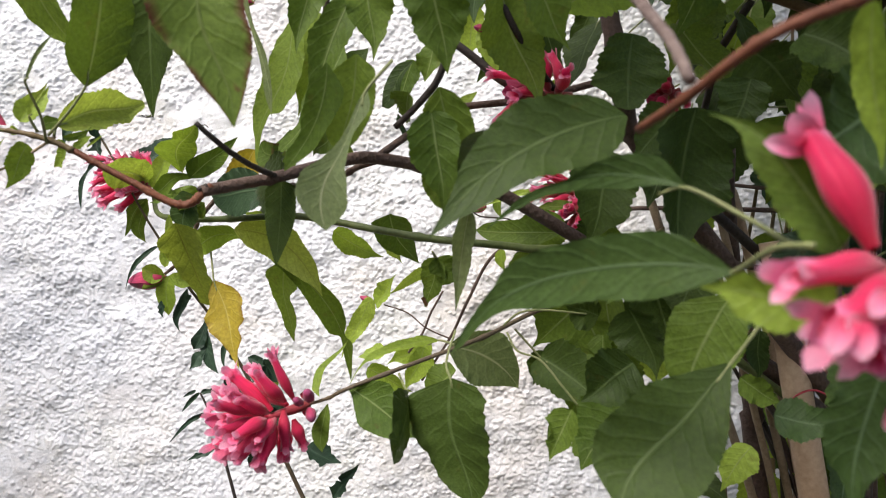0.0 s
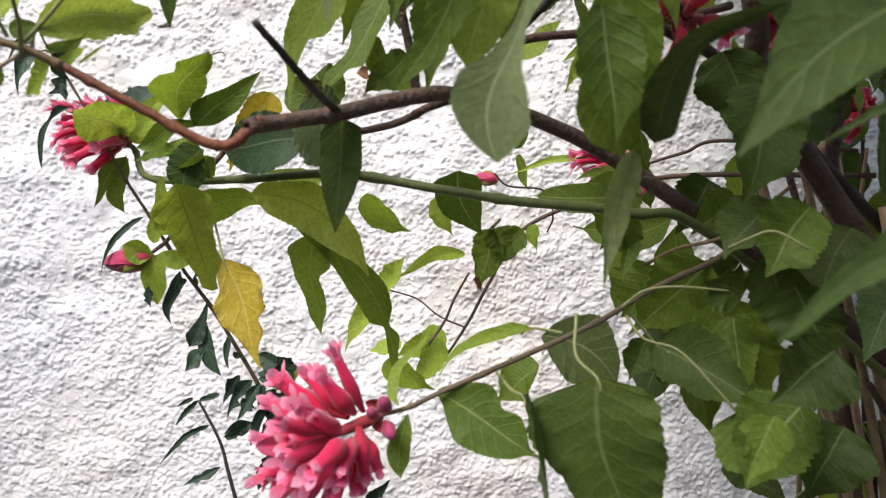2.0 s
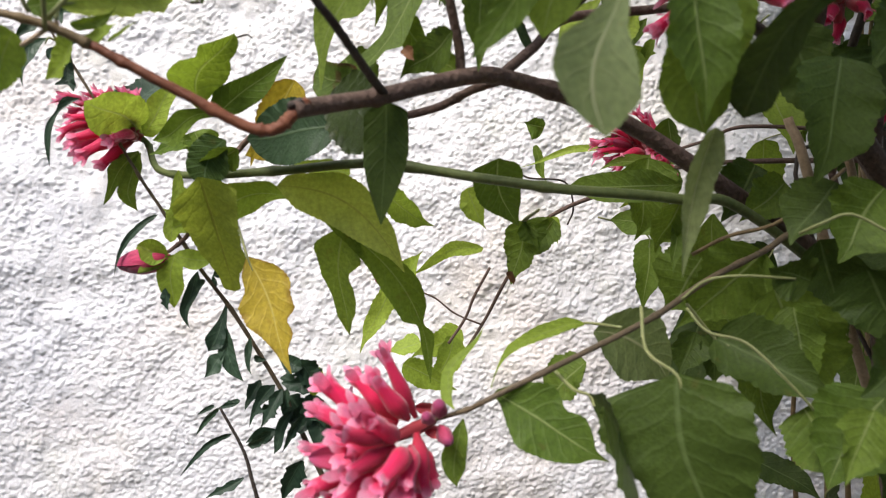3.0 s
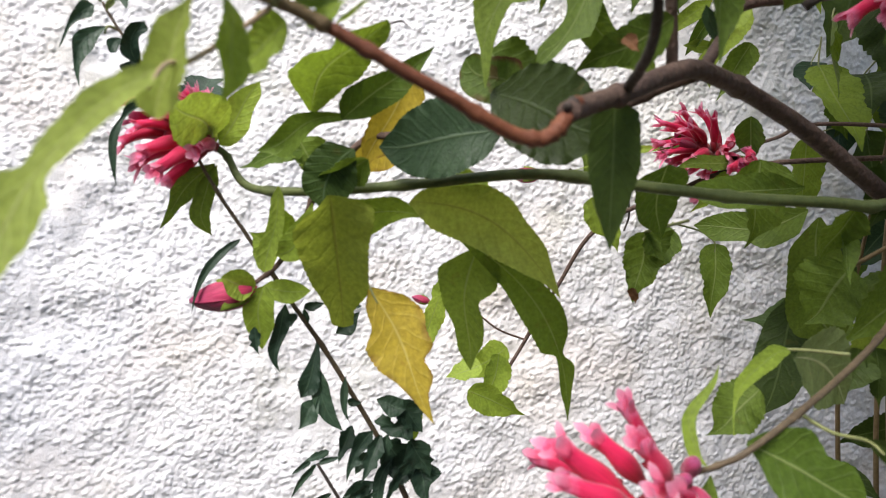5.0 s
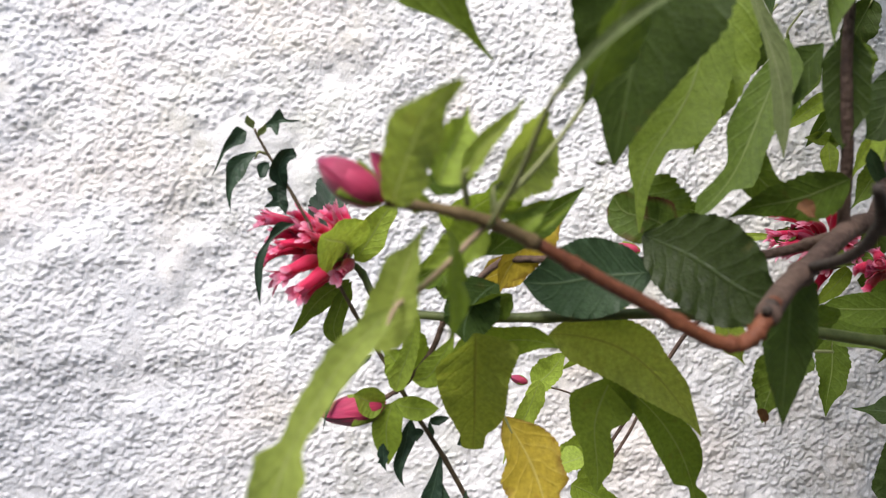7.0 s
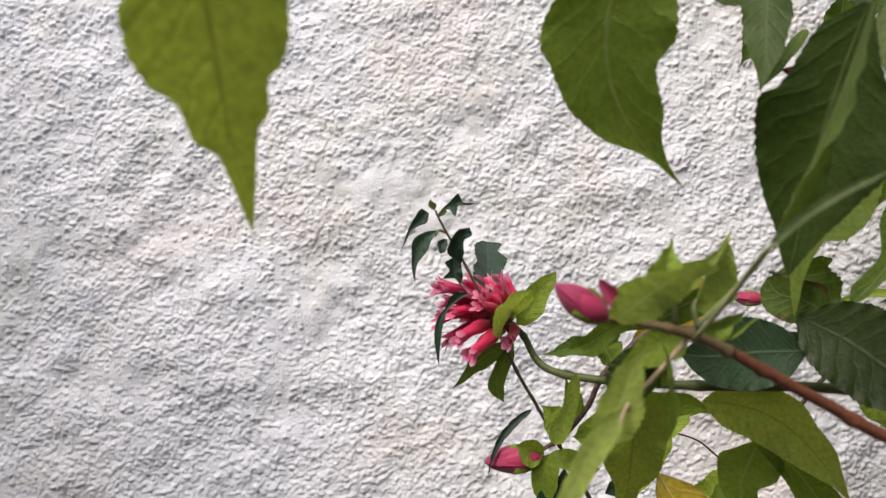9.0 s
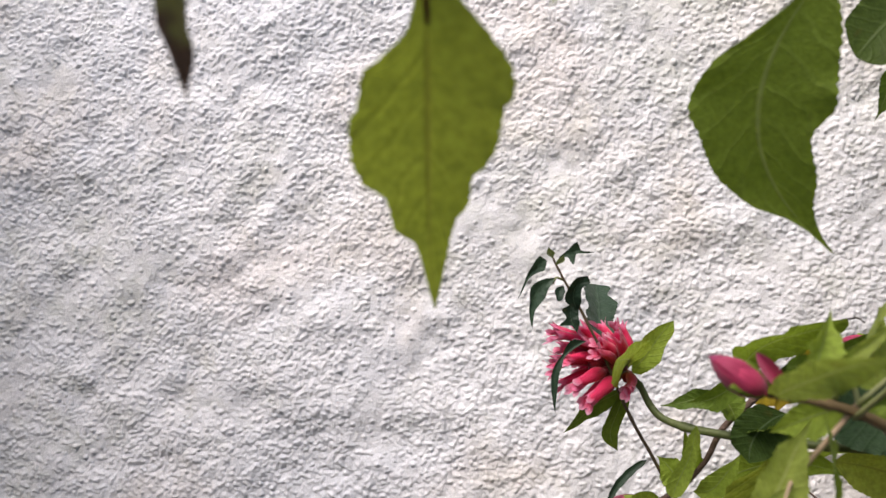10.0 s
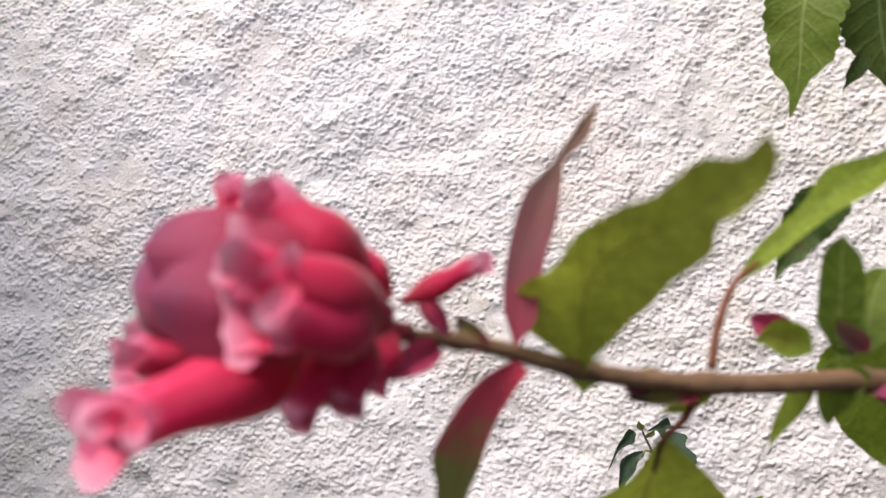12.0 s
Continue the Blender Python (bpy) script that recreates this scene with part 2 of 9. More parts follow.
GREEN_STEM = bark_material("stem_green", (0.060, 0.082, 0.022), (0.122, 0.146, 0.046), 90, 0.55, 0.3)
PETIOLE = bark_material("petiole_pale_green", (0.15, 0.17, 0.06), (0.25, 0.26, 0.11), 90, 0.55, 0.2)
RED_STEM = bark_material("stem_red_brown", (0.090, 0.028, 0.014), (0.195, 0.068, 0.030), 110, 0.6, 0.6)
OLIVE_STEM = bark_material("stem_olive_red", (0.10, 0.07, 0.03), (0.19, 0.13, 0.06), 110, 0.6, 0.5)
RUSSET_STEM = bark_material("stem_russet_olive", (0.105, 0.058, 0.032), (0.195, 0.118, 0.062), 110, 0.6, 0.5)
DULL_STEM = bark_material("stem_dull_olive_brown", (0.060, 0.044, 0.026), (0.125, 0.092, 0.052), 110, 0.6, 0.5)
BROWN_BARK = bark_material("bark_brown", (0.055, 0.034, 0.026), (0.135, 0.088, 0.066), 130, 0.75, 1.0)
GREY_BARK = bark_material("bark_grey_brown", (0.13, 0.09, 0.075), (0.27, 0.20, 0.17), 130, 0.75, 1.0)
DARK_TWIG = bark_material("twig_dark", (0.022, 0.017, 0.014), (0.06, 0.045, 0.035), 150, 0.7, 0.6)
STRAW = bark_material("cane_straw", (0.33, 0.22, 0.13), (0.52, 0.38, 0.25), 60, 0.6, 0.4)
DRY = bark_material("stem_dry_tan", (0.20, 0.14, 0.08), (0.36, 0.27, 0.17), 90, 0.75, 0.6)


# ---- mesh helpers ----
def mesh_object(name, verts, faces, material, parent=None, uvs=None, smooth=True, label=""):
    me = bpy.data.meshes.new(name)
    me.from_pydata(verts, [], faces)
    mats = material if isinstance(material, (list, tuple)) else [material]
    for m in mats:
        me.materials.append(m)
    if uvs is not None:
        layer = me.uv_layers.new(name="blade")
        flat = np.array([uvs[i] for f in faces for i in f], dtype=np.float32).ravel()
        layer.data.foreach_set("uv", flat)
    me.polygons.foreach_set("use_smooth", [smooth] * len(faces))
    me.update()
    ob = new(name, me)
    if parent is not None:
        ob.parent = parent
    if label:
        tagged(ob, label)
    return ob


def smooth_line(points, steps=6):
    """A line that glides through the points (Catmull-Rom)."""
    p = [Vector(q) for q in points]
    if len(p) == 2:
        return [p[0].lerp(p[1], i / steps) for i in range(steps + 1)]
    p = [p[0] * 2 - p[1]] + p + [p[-1] * 2 - p[-2]]
    line = []
    for i in range(1, len(p) - 2):
        a, b, c, d = p[i - 1:i + 3]
        for k in range(steps):
            t = k / steps
            line.append(0.5 * (2 * b + (c - a) * t + (2 * a - 5 * b + 4 * c - d) * t * t + (3 * b - a - 3 * c + d) * t ** 3))
    line.append(p[-2])
    return line


def tube_data(line, radii, sides=8, swell=None):
    """Rings round a line: vertices, faces and (along, around) for each vertex."""
    n = len(line)
    verts, uvs, faces = [], [], []
    t0 = (line[1] - line[0]).normalized()
    ref = Vector((0, 0, 1)) if abs(t0.z) < 0.9 else Vector((1, 0, 0))
    for i, c in enumerate(line):
        t = (line[min(i + 1, n - 1)] - line[max(i - 1, 0)]).normalized()
        a = t.cross(ref).normalized()
        b = t.cross(a)
        ref = a.cross(t)
        f = i / (n - 1)
        k = f * (len(radii) - 1)
        j = min(int(k), len(radii) - 2)
        r = radii[j] + (radii[j + 1] - radii[j]) * (k - j)
        if swell and i in swell:
            r *= swell[i]
        for s in range(sides):
            w = 2 * math.pi * s / sides
            verts.append(c + (a * math.cos(w) + b * math.sin(w)) * r)
            uvs.append((f, s / sides))
    for i in range(n - 1):
        for s in range(sides):
            q = (s + 1) % sides
            faces.append((i * sides + s, i * sides + q, (i + 1) * sides + q, (i + 1) * sides + s))
    faces.append(tuple(range(sides - 1, -1, -1)))
    faces.append(tuple((n - 1) * sides + s for s in range(sides)))
    return verts, faces, uvs


def stem(name, points, radii, material, parent=None, label="", sides=10, nodes=0, steps=7, rough=0.04):
    """A stem or twig through the points, with swollen nodes and a slightly uneven line."""
    line = smooth_line(points, steps)
    rng = random.Random(len(line) * 7 + int(abs(line[0].x) * 1e4))
    line = [q + Vector((rng.uniform(-1, 1), rng.uniform(-1, 1), rng.uniform(-1, 1))) * radii[0] * rough for q in line]
    swell = {}
    if nodes:
        for k in range(nodes):
            i = int((k + 0.7) * len(line) / nodes)
            swell[i] = 1.28
    verts, faces, uvs = tube_data(line, list(radii) if len(radii) > 1 else [radii[0]] * 2, sides, swell)
    return mesh_object(name, verts, faces, material, parent, uvs, True, label)


def eased(stops, u):
    """The value at u along (place, value) stops, gliding between them."""
    for (p, a), (q, b) in zip(stops, stops[1:]):
        if u <= q:
            k = (u - p) / (q - p)
            k = k * k * (3 - 2 * k)
            return a + (b - a) * k
    return stops[-1][1]


def glide(stops, u):
    """The value at u along (place, value) stops, on a curve through all of them that never overshoots."""
    n = len(stops)
    i = max(k for k in range(n - 1) if stops[k][0] <= u)
    (p, a), (q, b) = stops[i], stops[i + 1]
    slopes = []
    for j in (i, i + 1):
        if 0 < j < n - 1:
            one = (stops[j][1] - stops[j - 1][1]) / (stops[j][0] - stops[j - 1][0])
            two = (stops[j + 1][1] - stops[j][1]) / (stops[j + 1][0] - stops[j][0])
            slopes.append(0.0 if one * two <= 0 else 2 * one * two / (one + two))
        else:
            slopes.append((b - a) / (q - p))
    t = (u - p) / (q - p)
    h = q - p
    return a + (b - a) * t * t * (3 - 2 * t) + h * t * (1 - t) * (slopes[0] * (1 - t) - slopes[1] * t)


def blade_data(base, tip, width, turn=0.0, bow=0.0, sway=0.0, cup=0.12, wave=0.10, shape=(0.5, 1.05), teeth=0.07, nu=42, seed=0, twist=0.0, face=None, bite=None, pinch=None, outline=None, hook=0.0, drip=0.0, pleat=0.0, left=None, right=None):
    """The blade of a leaf from its foot to its tip: a saw-toothed outline drawn out to a point, folded along the midrib, pleated
    between its side veins, bowed, swayed, twisted and gently waved. left and right: half-widths along the blade, side by side."""
    rng = random.Random(seed)
    base, tip = Vector(base), Vector(tip)
    axis = tip - base
    size = axis.length
    d = axis.normalized()
    toward = Vector(face) if face else Vector((-0.12, -1.0, 0.08))
    n0 = (toward - d * toward.dot(d))
    n0 = n0.normalized() if n0.length > 1e-4 else Vector((0, 0, 1))
    s0 = d.cross(n0)
    a, b = shape
    peak = (a / (a + b)) ** a * (b / (a + b)) ** b
    ph = [rng.uniform(0, 6.28) for _ in range(6)]
    shaped = left is not None
    lop = rng.uniform(-0.10, 0.10) if teeth > 0 and not shaped else 0.0
    cols = (-1.0, -0.8, -0.52, -0.25, 0.0, 0.25, 0.52, 0.8, 1.0)
    verts, uvs, faces = [], [], []
    for i in range(nu + 1):
        u = i / nu
        ang = radians(turn + twist * u)
        s = s0 * math.cos(ang) + n0 * math.sin(ang)
        n = n0 * math.cos(ang) - s0 * math.sin(ang)
        arc = 4 * u * (1 - u)
        mid = base + axis * u + n0 * (bow * size * arc) + s0 * (sway * size * arc + hook * size * math.sin(2 * math.pi * u) * u)
        if outline:
            w = eased(outline, u) * width * 0.5
        else:
            w = (max(u, 0.0) ** a) * (max(1 - u, 0.0) ** b) / peak * width * 0.5
        if drip > 0 and u > 0.72:
            k = (u - 0.72) / 0.28
            w *= 1 - drip * math.sin(math.pi * min(1.0, k * 0.85))
        if pinch:
            w *= 1 - pinch[1] * math.exp(-((u - pinch[0]) / pinch[2]) ** 2)
        w = max(w, size * 0.004)
        if shaped:
            both = [max(glide(q, u) * width * 0.5, size * 0.003) for q in (left, right)]
            w = (both[0] + both[1]) * 0.5
        for v in cols:
            k = both[0 if v < 0 else 1] if shaped else w * (1 + (lop if v > 0 else -lop))
            if abs(v) == 1.0:
                saw = (-0.55, 0.2, 0.75)[i % 3]
                k *= 1.0 + teeth * saw * rng.uniform(0.5, 1.2) + (0.07 * math.sin(9 * u + ph[0] + 2 * v) + 0.05 * math.sin(21 * u + ph[3] - v) if teeth > 0 and not shaped else 0.0)
                if bite and (v > 0) == (bite[1] > 0) and abs(u - bite[0]) < bite[2]:
                    k *= 1.0 - abs(bite[1]) * (1 - abs(u - bite[0]) / bite[2]) ** 0.4
            fold = abs(v) ** 1.3 * w * cup * 2.0
            ripple = wave * w * abs(v) ** 1.5 * (math.sin(u * 7 + ph[1] + (2.0 if v > 0 else 0)) + 0.45 * math.sin(u * 17 + ph[2] + 2 * v) + 0.25 * math.sin(u * 33 + ph[4] - v)) + 0.12 * w * math.sin(u * 4 + ph[2]) * v
            ripple += pleat * w * (abs(v) ** 0.6) * math.sin(6.283 * (8.0 * u - 1.6 * abs(v)) + ph[5])
            verts.append(mid + s * (v * k) + n * (fold + ripple))
            uvs.append((u, 0.5 + v * 0.5))
    m = len(cols)
    for i in range(nu):
        for j in range(m - 1):
            faces.append((i * m + j, i * m + j + 1, (i + 1) * m + j + 1, (i + 1) * m + j))
    return verts, faces, uvs


SEED = [0]


def leaf_data(base, tip, width, stalk=None, stalk_r=0.0008, **shape):
    """One leaf with its stalk: vertices, faces, blade coordinates and the number of faces of the blade."""
    SEED[0] += 1
    lean = random.Random(SEED[0] + 500)
    shape.setdefault("hook", lean.uniform(-0.05, 0.05))
    shape.setdefault("drip", lean.uniform(0.25, 0.55))
    shape.setdefault("pleat", 0.026)
    shape.setdefault("wave", lean.uniform(0.08, 0.2))
    verts, faces, uvs = blade_data(base, tip, width, seed=SEED[0], **shape)
    split = len(faces)
    if stalk is not None:
        pts = [Vector(q) for q in (stalk if isinstance(stalk, list) else [stalk])] + [Vector(base), Vector(base).lerp(Vector(tip), 0.12)]
        v2, f2, u2 = tube_data(smooth_line(pts, 5), [stalk_r * 1.15, stalk_r, stalk_r * 0.6], 6)
        k = len(verts)
        verts = verts + v2
        uvs = uvs + u2
        faces = faces + [tuple(i + k for i in f) for f in f2]
    return verts, faces, uvs, split


def leaf(parent, base, tip, width, kind="mid", stalk=None, label="", stalk_mat=None, name="leaf", stalk_r=0.0008, **shape):
    """One leaf with its stalk, as one mesh."""
    verts, faces, uvs, split = leaf_data(base, tip, width, stalk, stalk_r, **shape)
    ob = mesh_object(name, verts, faces, [LEAF[kind], stalk_mat or PETIOLE], parent, uvs, True, label)
    if len(faces) > split:
        ob.data.polygons.foreach_set("material_index", [0] * split + [1] * (len(faces) - split))
    return ob


class Foliage:
    """Leaves that nobody could count, gathered into one mesh."""

    def __init__(self, kinds):
        self.kinds = kinds
        self.verts, self.faces, self.uvs, self.slots = [], [], [], []

    def grow(self, base, tip, width, kind, stalk=None, **shape):
        verts, faces, uvs, split = leaf_data(base, tip, width, stalk, nu=15, **shape)
        k = len(self.verts)
        self.verts += verts
        self.uvs += uvs
        self.faces += [tuple(i + k for i in f) for f in faces]
        self.slots += [self.kinds.index(kind)] * split + [len(self.kinds)] * (len(faces) - split)

    def finish(self, name, parent, label):
        ob = mesh_object(name, self.verts, self.faces, [LEAF[k] for k in self.kinds] + [PETIOLE], parent, self.uvs, True)
        ob.data.polygons.foreach_set("material_index", self.slots)
        return tagged(ob, label, kind="stuff")


def lobe_data(base, way, side, lift, size, width, curl):
    """One lobe of a flower's lip: a small rounded petal, curling back towards its end."""
    verts, uvs, faces = [], [], []
    for i in range(6):
        u = i / 5
        w = width * 0.5 * (0.55 + 0.75 * u) * math.sqrt(max(0.0, 1 - u ** 3)) + width * 0.04
        c = base + way * (size * u) + lift * (curl * size * u * u)
        for v in (-1.0, -0.5, 0.0, 0.5, 1.0):
            verts.append(c + side * (v * w) + lift * (0.18 * w * v * v * (1 - 2 * u)))
            uvs.append((0.35 + 0.65 * u, 0.5 + 0.5 * v))
    for i in range(5):
        for j in range(4):
            faces.append((i * 5 + j, i * 5 + j + 1, i * 5 + j + 6, i * 5 + j + 5))
    return verts, faces, uvs


def corolla(parent, base, tip, r=0.0058, bend=0.10, open_lip=1.0, toward=(0, -1, 0.2), name="corolla", mat=None):
    """A two-lipped tubular flower: narrow foot, swollen tube, hooded upper lip and flared lower lip."""
    base, tip = Vector(base), Vector(tip)
    axis = tip - base
    size = axis.length
    d = axis.normalized()
    up = Vector(toward) - d * Vector(toward).dot(d)
    up = up.normalized() if up.length > 1e-4 else Vector((0, 0, 1))
    side = d.cross(up)
    n, sides = 13, 12
    prof = (0.34, 0.44, 0.60, 0.78, 0.92, 1.0, 1.0, 0.95, 0.86, 0.76, 0.70, 0.70, 0.60)
    verts, uvs, faces = [], [], []
    for i in range(n):
        u = i / (n - 1)
        c = base + axis * (u * 0.86) + up * (bend * size * math.sin(u * math.pi))
        for s in range(sides):
            w = 2 * math.pi * s / sides
            cu, su = math.cos(w), math.sin(w)
            rr = r * prof[i]
            late = max(0.0, (u - 0.72) / 0.28)
            ahead = 0.0
            if cu > 0.25:
                ahead = late * size * 0.17 * cu
                rr *= 1 - 0.4 * late * cu
            elif cu < -0.25:
                ahead = late * size * 0.10 * -cu
                rr *= 1 + 1.3 * open_lip * late * late * -cu
            else:
                rr *= 1 + 0.12 * late
                ahead = late * size * 0.02
            rr *= 1 + 0.22 * late * math.sin(4 * w + size * 900)
            verts.append(c + (up * cu * 0.9 + side * su * 1.05) * rr + d * (ahead + 0.04 * size * late * math.sin(3 * w + size * 700)))
            uvs.append((u, s / sides))
    for i in range(n - 1):
        for s in range(sides):
            q = (s + 1) % sides
            faces.append((i * sides + s, i * sides + q, (i + 1) * sides + q, (i + 1) * sides + s))
    tube = len(faces)
    mouth = base + axis * 0.84
    rng = random.Random(int(size * 1e6) + int(abs(base.z) * 1e5))
    long = size * 0.20
    for k, (a, far) in enumerate(((0.0, 1.15), (2.5, 1.0), (-2.5, 1.0), (3.14, 1.2))):
        a += rng.uniform(-0.25, 0.25)
        out = up * math.cos(a) + side * math.sin(a)
        across = d.cross(out).normalized()
        way = (d * (1.0 if k == 0 else 0.75) + out * (0.10 if k == 0 else 0.75 * open_lip * rng.uniform(0.6, 1.1))).normalized()
        v2, f2, u2 = lobe_data(mouth + out * r * 0.62, way, across, out, long * far * rng.uniform(0.75, 1.15), r * rng.uniform(0.85, 1.25), rng.uniform(-0.15, 0.5))
        m = len(verts)
        verts += v2
        uvs += u2
        faces += [tuple(i + m for i in f) for f in f2]
    ob = mesh_object(name, verts, faces, [mat or COROLLA, LIP], parent, uvs, True)
    ob.data.polygons.foreach_set("material_index", [0] * tube + [1] * (len(faces) - tube))
    return ob


def bract(parent, base, tip, width, kind=None, name="bract", **shape):
    """A cupped bract or sepal."""
    SEED[0] += 1
    args = dict(cup=0.45, wave=0.02, shape=(0.55, 0.7), teeth=0.0, nu=12)
    args.update(shape)
    verts, faces, uvs = blade_data(base, tip, width, seed=SEED[0], **args)
    return mesh_object(name, verts, faces, kind or BUD, parent, uvs, True)


def bud(parent, base, tip, width, petals=5, name="flower_bud", kind=None, green=True, blunt=False):
    """A closed bud: overlapping cupped bracts round a core, and small green sepals at its foot."""
    base, tip = Vector(base), Vector(tip)
    d = (tip - base)
    line = [base.lerp(tip, i / 12) for i in range(13)]
    prof = [max(0.06, math.sin(math.pi * (i / 12) ** 0.75) ** 0.8) * width * 0.42 for i in range(13)]
    prof[12] = width * 0.03
    if blunt:
        prof = [max(0.08, (1 - (i / 6 - 1.05) ** 2 * 0.9)) ** 0.5 * width * 0.44 for i in range(13)]
        prof[12] = width * 0.08
    v, f, uv = tube_data(line, prof, 12)
    core = mesh_object(name, v, f, kind or BUD, parent, uv, True, "closed crimson flower bud")
    axis = d.normalized()
    ref = axis.cross(Vector((0, 0, 1)))
    ref = ref.normalized() if ref.length > 0.01 else Vector((1, 0, 0))
    other = axis.cross(ref)
    for k in range(petals):
        w = 2 * math.pi * (k + 0.3) / petals
        out = ref * math.cos(w) + other * math.sin(w)
        off = out * width * 0.40
        b0 = base + out * width * 0.10
        t0 = tip + out * width * (0.02 + 0.05 * (k % 2)) - d * 0.05 * (k % 3)
        bract(core, b0, t0, width * 0.78, kind, face=tuple(-out), bow=-(0.46 if blunt else 0.36) * width / d.length, cup=0.35, shape=(0.5, 0.42) if blunt else (0.55, 0.7))
    if green:
        for k in range(3):
            w = 2 * math.pi * (k + 0.1) / 3
            out = ref * math.cos(w) + other * math.sin(w)
            bract(core, base + out * width * 0.12, base + d * 0.55 + out * width * 0.48, width * 0.55, LEAF["fresh"], name="sepal", face=tuple(-out), bow=-0.12)
    return core


def flower_head(parent, foot, axis, length=0.05, reach=0.036, count=12, seed=1, label="", spread=(35, 95), r=0.0055, buds=3, toward=(0, -1, 0)):
    """A whorl of tubular flowers round a short red spike, calyces at their feet, a few closed buds at the end."""
    rng = random.Random(seed)
    foot = Vector(foot)
    d = Vector(axis).normalized()
    line = [foot.lerp(foot + d * length, i / 6) for i in range(7)]
    v, f, uv = tube_data(line, [0.0028, 0.0022, 0.0012], 8)
    head = mesh_object("flower_head", v, f, CALYX, parent, uv, True, label)
    ref = d.cross(Vector((0.2, 0.3, 1))).normalized()
    other = d.cross(ref)
    for k in range(count):
        w = k * 2.39996 + rng.uniform(-0.3, 0.3)
        along = (0.12 + 0.75 * k / count) * length
        out = ref * math.cos(w) + other * math.sin(w)
        ang = radians(spread[1] + (spread[0] - spread[1]) * (k / count) + rng.uniform(-12, 12))
        way = d * math.cos(ang) + out * math.sin(ang)
        p = foot + d * along
        size = reach * rng.uniform(0.72, 1.12)
        corolla(head, p + way * 0.006, p + way * (0.006 + size), r * rng.uniform(0.8, 1.12), rng.uniform(0.03, 0.14), rng.uniform(0.5, 1.2), tuple(-d * 0.6 + Vector((0, 0, 0.7))))
        cb = p + way * 0.001
        v, f, uv = tube_data([cb, cb + way * 0.004, cb + way * 0.009, cb + way * 0.012], [0.0014, 0.003, 0.0032, 0.0028], 8)
        mesh_object("calyx", v, f, CALYX, head, uv, True)
    for k in range(buds):
        w = k * 2.1 + seed
        out = ref * math.cos(w) + other * math.sin(w)
        e = foot + d * length * 0.95
        bract(head, e, e + (d + out * 0.35).normalized() * reach * 0.62, 0.014, BUD, face=tuple(-out), bow=-0.15)
    return head


# ---- ground and wall ----
def ground():
    xs = [-400, -60, -12] + [-6 + 0.5 * i for i in range(25)] + [12, 60, 400]
    rng = random.Random(3)
    verts = [(x, y, 0.02 * math.sin(x * 1.7) * math.cos(y * 2.1) + rng.uniform(-0.012, 0.012) if abs(x) < 7 and abs(y) < 7 else 0.0) for y in xs for x in xs]
    n = len(xs)
    faces = [(j * n + i, j * n + i + 1, (j + 1) * n + i + 1, (j + 1) * n + i) for j in range(n - 1) for i in range(n - 1)]
    return tagged(mesh_object("ground", verts, faces, SOIL), "bare brown garden soil at the foot of the wall", "ground", kind="structure")


def value_noise(rng, xs, zs, cell):
    """Smooth random relief sampled on a grid of x and z."""
    gx, gz = (xs - xs[0]) / cell, (zs - zs[0]) / cell
    table = rng.random((int(gz.max()) + 3, int(gx.max()) + 3))
    ix, iz = gx.astype(int), gz.astype(int)
    fx, fz = gx - ix, gz - iz
    fx, fz = fx * fx * (3 - 2 * fx), fz * fz * (3 - 2 * fz)
    top = table[np.ix_(iz, ix)] * (1 - fx) + table[np.ix_(iz, ix + 1)] * fx
    low = table[np.ix_(iz + 1, ix)] * (1 - fx) + table[np.ix_(iz + 1, ix + 1)] * fx
    return top * (1 - fz)[:, None] + low * fz[:, None]


WALL_Y = 1.1


